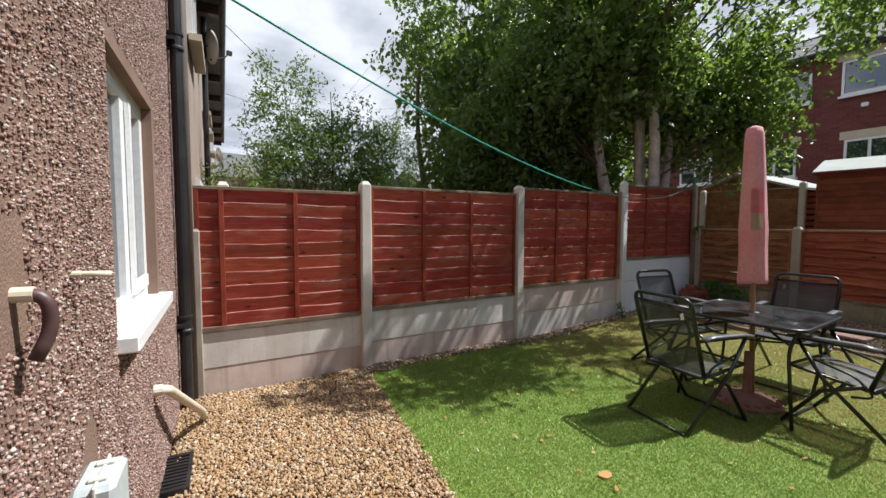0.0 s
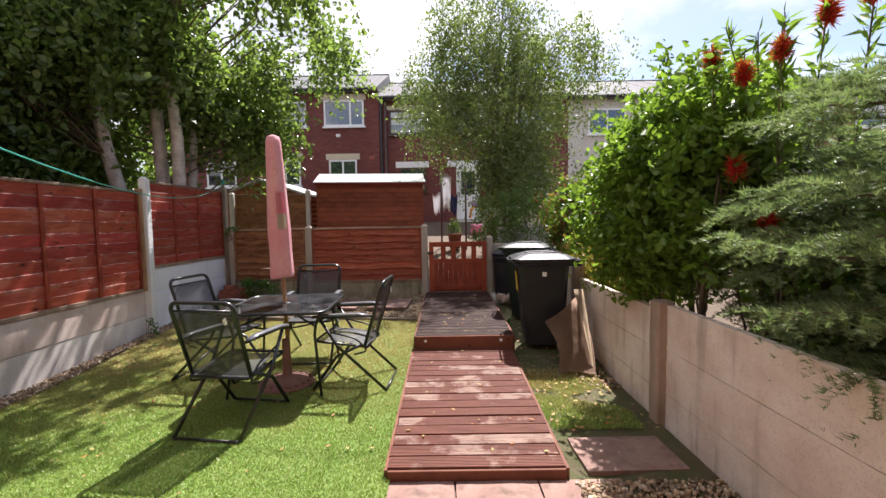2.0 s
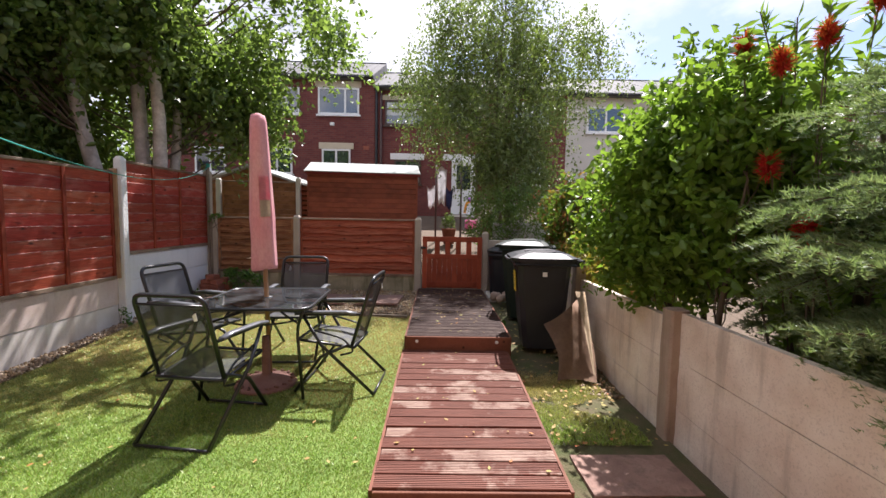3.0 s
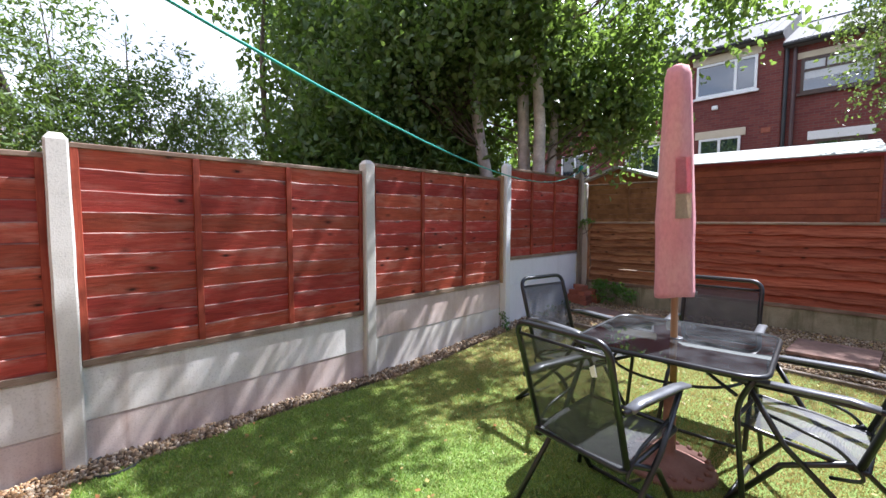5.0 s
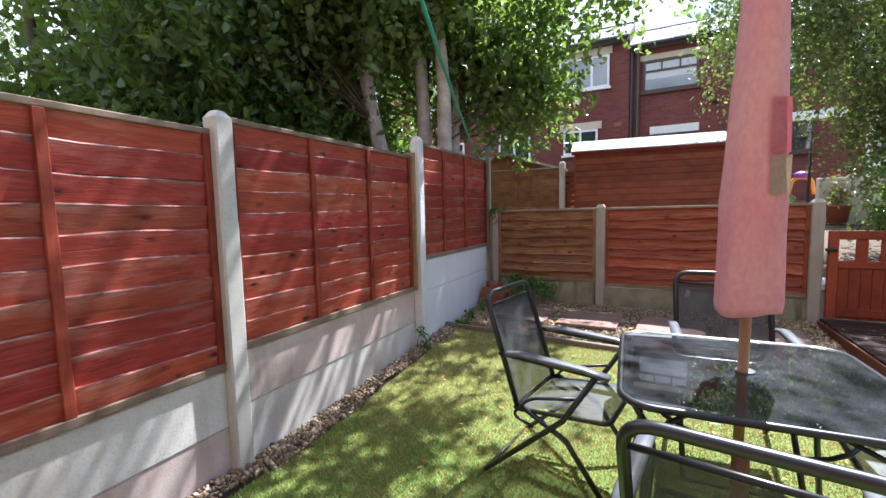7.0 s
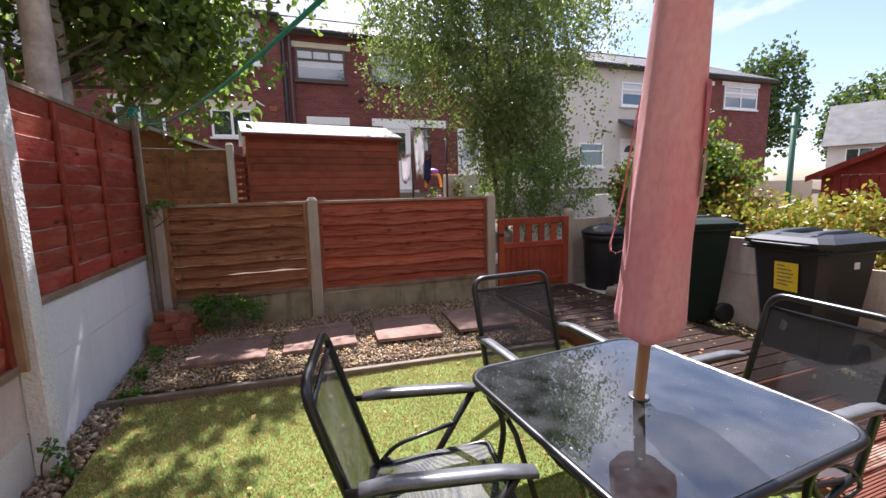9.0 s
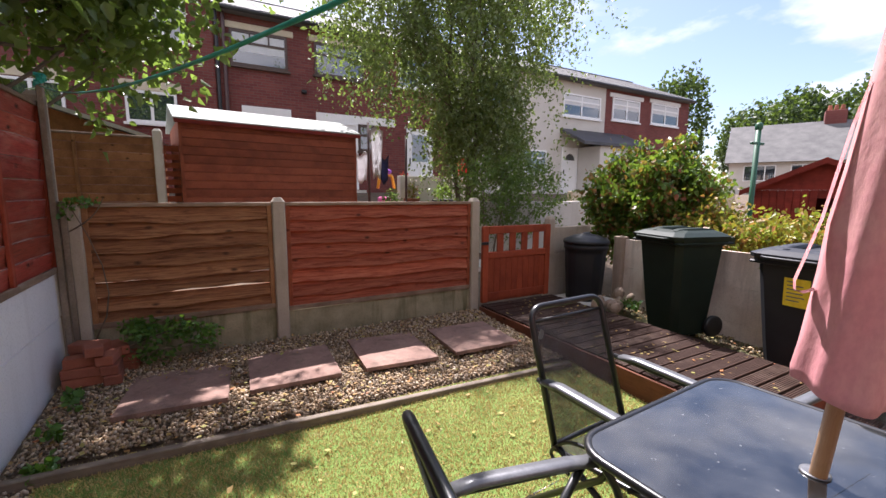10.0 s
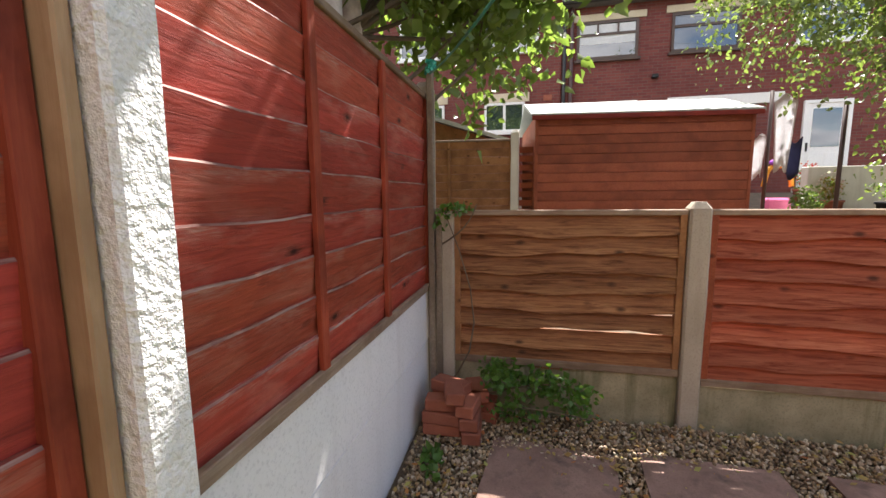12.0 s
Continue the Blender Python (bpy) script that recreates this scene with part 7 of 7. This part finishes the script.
for i in range(9):
    a = i * 0.7
    tube(bm, [(7.005 + 0.03 * math.cos(a), 4.195 + 0.03 * math.sin(a), 2.17 + i * 0.009), (7.005 + 0.03 * math.cos(a + 2.2), 4.195 + 0.03 * math.sin(a + 2.2), 2.172 + i * 0.009)], 0.011, 6)
tagged(part("rope_knot", bm, M["line_green"]), "teal rope knotted round the corner upright", "rope")

# ---- corner clutter ----
def loose_brick(x, y, z, rz, tilt=0):
    bm = boxed(-0.105, 0.105, -0.05, 0.05, 0, 0.065, bevel=0.006)
    for v in bm.verts:
        v.co += Vector((noise.noise((v.co.x * 20 + x, y, z)), noise.noise((v.co.y * 20 + y, x, z)), 0)) * 0.003
    ob = part("brick", bm, M["brick_loose"])
    ob.matrix_basis = pose(x, y, z, tilt, tilt * 0.5, rz)
    return tagged(ob, "old red brick in a loose corner stack", "brick", "stacked bricks")


for x, y, z, rz, t in ((6.72, 4.08, 0.20, 92, 0), (6.86, 4.08, 0.20, 88, 0), (6.72, 3.92, 0.20, 5, 0), (6.90, 3.90, 0.20, 80, 0),
                       (6.71, 4.08, 0.267, 86, 0), (6.86, 4.07, 0.267, 94, 0), (6.73, 3.93, 0.267, 2, 0), (6.90, 3.91, 0.267, 84, 0),
                       (6.73, 4.07, 0.334, 95, 0), (6.87, 4.06, 0.334, 85, 0), (6.74, 3.94, 0.334, -6, 0), (6.80, 4.05, 0.401, 70, 0), (6.91, 3.92, 0.334, 20, 0), (6.72, 4.02, 0.405, 15, 3)):
    loose_brick(x, y, z, rz, t)


def creeper(name, blobs, n, size, label, seed, stems):
    rng = np.random.default_rng(seed)
    t = empty(name)
    bm = bmesh.new()
    for a, b in stems:
        limb(bm, a, b, 0.006, 0.003, rng, 0.25, 7, 5)
    part("stem", bm, M["bark_dark"], t)
    c, _ = in_blobs(blobs, n, rng, 0.35)
    leaves("foliage", c, size, M["leaf_ivy"], rng, t, 0.15, 0.75)
    return tagged(t, label, "ivy")


M["leaf_ivy"] = leaf_mat("leaf_ivy", [(0.04, 0.11, 0.02), (0.07, 0.17, 0.03), (0.10, 0.22, 0.04), (0.05, 0.13, 0.02)], 0.4, 0.3)
creeper("ivy", [(6.85, 3.78, 0.50, 0.13, 0.14, 0.10, 2), (6.86, 3.55, 0.46, 0.13, 0.22, 0.10, 2), (6.84, 3.36, 0.38, 0.12, 0.12, 0.12, 1), (6.80, 3.70, 0.33, 0.10, 0.2, 0.10, 0.8)], 620, 0.042, "green ivy over bricks at the foot of the fence", 61, [((6.9, 4.0, 0.3), (6.85, 3.4, 0.45)), ((6.9, 3.95, 0.3), (6.8, 3.3, 0.3))])
creeper("ivy", [(6.99, 4.05, 1.42, 0.06, 0.14, 0.05, 1.5), (6.99, 4.14, 1.36, 0.06, 0.06, 0.07, 1)], 90, 0.035, "ivy sprig on the corner post", 62, [((7.0, 4.14, 0.3), (6.99, 4.12, 1.4)), ((7.0, 4.15, 1.2), (6.99, 3.93, 1.44))])
creeper("weed", [(5.05, 4.10, 0.16, 0.05, 0.05, 0.12, 1), (5.02, 4.13, 0.28, 0.05, 0.04, 0.1, 0.6)], 70, 0.035, "small weed climbing at the post's foot", 63, [((5.05, 4.12, 0.05), (5.03, 4.13, 0.33))])
creeper("weed", [(6.05, 4.08, 0.22, 0.10, 0.06, 0.05, 1), (6.42, 4.06, 0.24, 0.14, 0.07, 0.05, 1), (5.75, 4.05, 0.18, 0.12, 0.06, 0.03, 1)], 130, 0.05, "low weeds along the white boards", 64, [((6.0, 4.1, 0.18), (6.1, 4.05, 0.25))])
creeper("weed", [(6.15, -0.75, 0.28, 0.16, 0.12, 0.06, 1), (5.2, -0.38, 0.14, 0.12, 0.05, 0.05, 0.6)], 110, 0.05, "low green weeds beside the bins", 65, [((6.15, -0.75, 0.2), (6.2, -0.7, 0.3))])

bm = bmesh.new()
lathe(bm, [(0.10, 0.0), (0.135, 0.01), (0.14, 0.05), (0.135, 0.055), (0.125, 0.02), (0.01, 0.015)], 24)
ob = part("plant_saucer", bm, M["bin_black"], soft=True)
ob.matrix_basis = pose(1.33, 4.12, -0.028)
tagged(ob, "black plastic saucer lying at the fence foot", "plant saucer")


def sheet(name, pts, material, label, category, thick=0.008):
    """A bent board or cloth from a grid of places."""
    bm = bmesh.new()
    g = [[bm.verts.new(p) for p in row] for row in pts]
    for a, b in zip(g, g[1:]):
        for i in range(len(a) - 1):
            bm.faces.new((a[i], a[i + 1], b[i + 1], b[i]))
    bmesh.ops.solidify(bm, geom=bm.faces[:], thickness=thick)
    return tagged(part(name, bm, material, soft=True), label, category)


M["cardboard"] = plain("cardboard", (0.20, 0.115, 0.065), (0.30, 0.185, 0.11), 3, 0.8, 0.25, 40)
M["old_board"] = plain("old_board", (0.42, 0.31, 0.19), (0.52, 0.41, 0.27), 4, 0.85, 0.3, 40)
sheet("cardboard_sheet", [[(4.17 - 0.50 * u - 0.05 * math.sin(3 * u + 4 * v), -0.62 - 0.34 * v - 0.06 * math.sin(3.1 * u), 0.02 + 0.62 * (1 - u) * (0.6 + 0.4 * v) + 0.02) for v in np.linspace(0, 1, 7)] for u in np.linspace(0, 1, 8)], M["cardboard"], "slumped brown sheet leaning on the bin", "sheet")
sheet("old_board", [[(4.20 - 0.55 * u, -0.93 - 0.10 * v * (1 - u) - 0.03 * u, 0.70 * (1 - u) + 0.04 + 0.03 * math.sin(4 * u)) for v in np.linspace(0, 1, 3)] for u in np.linspace(0, 1, 7)], M["old_board"], "split pale board leaning against the wall", "board", 0.014)
rng = np.random.default_rng(71)
for i in range(13):
    x, y = 6.32 + rng.uniform(-0.2, 0.16), -0.62 + rng.uniform(-0.22, 0.2)
    bm = bmesh.new()
    bmesh.ops.create_icosphere(bm, subdivisions=2, radius=0.062 * rng.uniform(0.7, 1.2))
    for v in bm.verts:
        v.co *= 1 + 0.28 * noise.noise(v.co * 14 + Vector((i, 0, 0)))
        v.co.z *= 0.72
    ob = part("rubble_stone", bm, M["wall_post"])
    ob.matrix_basis = pose(x, y, 0.22 + 0.05 + (0.07 if i > 8 else 0), *(float(a) for a in rng.uniform(0, 90, 3)))
    tagged(ob, "pale lump of broken concrete by the bins", "stone", "rubble stones")
tagged(part("bin_plinth", boxed(6.42, 6.98, -0.92, -0.36, 0.10, 0.24, bevel=0.012), M["post"]), "low concrete plinth under the dustbin", "plinth")

# ---- fallen leaves ----
def litter(name, n, x0, x1, y0, y1, seed, size, dz, label):
    rng = np.random.default_rng(seed)
    c = np.column_stack([rng.uniform(x0, x1, n), rng.uniform(y0, y1, n), np.zeros(n)])
    c[:, 2] = ground_z(c[:, 0], c[:, 1]) + dz
    L = size * rng.uniform(0.5, 1.4, n)
    a = rng.uniform(0, 2 * math.pi, n)
    d = np.stack([np.cos(a), np.sin(a), rng.uniform(-0.1, 0.35, n)], -1)
    s = np.stack([-np.sin(a), np.cos(a), rng.normal(size=n) * 0.25], -1) * 0.3
    v = np.stack([c, c + (d * 0.45 + s) * L[:, None], c + d * L[:, None], c + (d * 0.45 - s) * L[:, None]], 1).reshape(-1, 3)
    b = np.arange(n)[:, None] * 4
    return tagged(arrays(name, v, np.concatenate([b + [0, 2, 1], b + [0, 3, 2]]), M["dry_leaf"]), label, "leaves", kind="stuff")


litter("fallen_leaves", 210, 1.1, 5.6, 0.85, 4.0, 81, 0.032, 0.03, "small fallen leaves scattered on the lawn")
litter("fallen_leaves", 1100, 5.7, 7.0, 0.8, 4.2, 82, 0.03, 0.025, "dry leaves among the gravel")
litter("fallen_leaves", 420, 2.7, 6.9, -1.08, -0.32, 83, 0.04, 0.012, "dry brown leaves beside the wall")
def deck_litter(n, x0, x1, z0, z1, seed, label):
    """Small dry leaves lying on a deck that rises from z0 to z1."""
    rng = np.random.default_rng(seed)
    c = np.column_stack([rng.uniform(x0, x1, n), rng.uniform(-0.24, 0.70, n), np.zeros(n)])
    c[:, 2] = np.interp(c[:, 0], [x0, x1], [z0, z1]) + 0.006
    L, a = 0.03 * rng.uniform(0.5, 1.4, n), rng.uniform(0, 2 * math.pi, n)
    d = np.stack([np.cos(a), np.sin(a), rng.uniform(0.0, 0.25, n)], -1)
    s = np.stack([-np.sin(a), np.cos(a), rng.normal(size=n) * 0.1], -1) * 0.3
    v = np.stack([c, c + (d * 0.45 + s) * L[:, None], c + d * L[:, None], c + (d * 0.45 - s) * L[:, None]], 1).reshape(-1, 3)
    b = np.arange(n)[:, None] * 4
    return tagged(arrays("fallen_leaves", v, np.concatenate([b + [0, 2, 1], b + [0, 3, 2]]), M["dry_leaf"]), label, "leaves", kind="stuff")


deck_litter(150, 4.35, 6.85, 0.265, 0.275, 84, "dry leaves strewn over the dark decking")
deck_litter(22, 2.25, 4.2, 0.064, 0.125, 85, "a few dry leaves lying on the ramp")
bm = bmesh.new()
pts = [(0.042 * (1 + 0.1 * math.sin(3 * a)) * math.cos(a), 0.034 * (1 + 0.1 * math.sin(2 * a + 1)) * math.sin(a)) for a in np.linspace(0, 2 * math.pi, 22)[:-1]]
prism(bm, pts, 0.0, 0.012, "z")
M["sand_stain"] = plain("sand_stain", (0.40, 0.22, 0.08), (0.48, 0.29, 0.12), 8, 0.95, 0.4, 80)
ob = part("sand_patch", bm, M["sand_stain"])
ob.matrix_basis = pose(1.72, 1.78, 0.018)
tagged(ob, "small sandy patch on the lawn", "sand")

# ---- things beyond the bottom fence ----
M["cloth_white"] = plain("cloth_white", (0.70, 0.70, 0.72), (0.78, 0.78, 0.80), 5, 0.9, 0.2, 40)
M["cloth_navy"] = plain("cloth_navy", (0.04, 0.045, 0.10), (0.07, 0.075, 0.14), 5, 0.9, 0.2, 40)
M["cloth_red"] = plain("cloth_red", (0.55, 0.05, 0.06), (0.62, 0.09, 0.09), 5, 0.9, 0.2, 40)
M["toy_purple"] = plain("toy_purple", (0.30, 0.06, 0.45), (0.36, 0.09, 0.52), 5, 0.4, 0.03, 40)
M["toy_orange"] = plain("toy_orange", (0.75, 0.30, 0.02), (0.80, 0.36, 0.03), 5, 0.4, 0.03, 40)
M["toy_pink"] = plain("toy_pink", (0.75, 0.15, 0.35), (0.80, 0.2, 0.4), 5, 0.4, 0.03, 40)
GZ = float(ground_z(11.0, 0))


def cloth(x, y, z, w, h, material, label, seed):
    return sheet("hanging_cloth", [[(x + 0.05 * math.sin(5 * u + seed) * v, y + w * (u - 0.5) * (1 - 0.35 * v), z - h * v - 0.05 * math.sin(7 * u + seed)) for u in np.linspace(0, 1, 9)] for v in np.linspace(0, 1, 6)], material, label, "laundry", 0.006)


cloth(11.2, 0.35, 2.75, 0.28, 0.95, M["cloth_white"], "white cloth hanging on a washing line", 1)
cloth(11.3, 0.62, 2.25, 0.25, 0.55, M["cloth_white"], "white and navy cloth hanging on a washing line", 3)
cloth(11.35, 0.15, 2.2, 0.22, 0.5, M["cloth_navy"], "dark navy cloth hanging on a washing line", 5)
cloth(12.3, -2.35, 2.35, 0.5, 0.42, M["cloth_red"], "red cloth drying in the garden behind", 7)
for x, y, h in ((11.25, 0.5, 2.85), (10.9, -0.15, 2.6), (12.3, -2.0, 2.5)):
    bm = bmesh.new()
    tube(bm, [(x, y, float(ground_z(x, y)) - 0.1), (x, y, h)], 0.025, 8)
    tagged(part("washing_post", bm, M["brown_pipe"], soft=True), "thin brown washing line post", "post")
t = empty("toy_slide", 13.2, -0.62, float(ground_z(13.2, 0)))
bm = bmesh.new()
tube(bm, round_path([(0, -0.22, 0.5), (0, -0.16, 0.86), (0, 0.16, 0.86), (0, 0.22, 0.5)], 0.14, 6), 0.04, 10)
part("arch", bm, M["toy_orange"], t, "orange arch", True)
bm = bmesh.new()
bmesh.ops.create_icosphere(bm, subdivisions=2, radius=0.13)
o = part("canopy", bm, M["toy_purple"], t, "purple top", True)
o.matrix_basis = pose(0, 0, 0.92) @ Matrix.Diagonal((1, 1.2, 0.6, 1))
part("base", boxed(-0.12, 0.12, -0.2, 0.2, 0.0, 0.3, bevel=0.04), M["toy_pink"], t, "pink base")
tagged(t, "colourful plastic toy in the garden behind", "toy")
tagged(part("paved_yard", boxed(8.2, 16.5, -1.3, 0.55, 0.35, 0.42), M["post"]), "pale paving beyond the gate", "paving", kind="structure")
for k, (x, h) in enumerate(((9.0, 0.95), (12.6, 1.5))):
    tagged(part("garden_wall", boxed(x, x + 0.2, -3.2, -0.75, 0.3, 0.4 + h, bevel=0.01), M["post"]), "low grey block garden wall", "wall")
for y0 in (-3.4, -5.6, -7.8):
    tagged(part("boundary_wall", boxed(9.6, 9.75, y0 - 2.1, y0, 0.3, 1.55, bevel=0.01), M["stone_lintel"]), "pale concrete panel fence in a farther garden", "wall", "far garden walls")
def planter(x, y, r, h, body, leafm, label, seed, bloom=None):
    t = empty("planter", x, y, float(ground_z(x, y)))
    bm = bmesh.new()
    lathe(bm, [(r * 0.75, 0), (r, h * 0.9), (r * 1.08, h * 0.9), (r * 1.08, h), (r * 0.9, h), (r * 0.88, h * 0.92), (0.01, h * 0.92)], 18)
    part("pot", bm, body, t, "", True)
    rng = np.random.default_rng(seed)
    c, _ = in_blobs([(0, 0, h + 0.18, r * 1.2, r * 1.2, 0.28, 1)], 420, rng, 0.3)
    leaves("foliage", c, 0.06, leafm, rng, t, 0.1, 0.5)
    if bloom is not None:
        c, _ = in_blobs([(0, 0, h + 0.25, r * 1.1, r * 1.1, 0.25, 1)], 90, rng, 0.7)
        tagged(leaves("bloom", c, 0.05, bloom, rng, t, 0.0, 0.8), kind="stuff")
    return tagged(t, label, "planter", "planters behind the fence")


M["flower_white"] = leaf_mat("flower_white", [(0.7, 0.66, 0.62), (0.75, 0.5, 0.55)], 0.6, 0.3)
planter(12.0, -1.6, 0.24, 0.42, M["bin_black"], M["leaf_shrub"], "black tub with a leafy plant", 91)
planter(12.6, -1.05, 0.2, 0.35, M["brick_loose"], M["leaf_yellow"], "terracotta pot with pale flowers", 92, M["flower_white"])
planter(13.6, -1.3, 0.2, 0.4, M["brick_loose"], M["leaf_shrub"], "terracotta pot with red flowers", 93, M["flower_red"])
planter(10.9, 0.15, 0.18, 0.4, M["brick_loose"], M["leaf_willow"], "small pot with a bushy plant", 94)
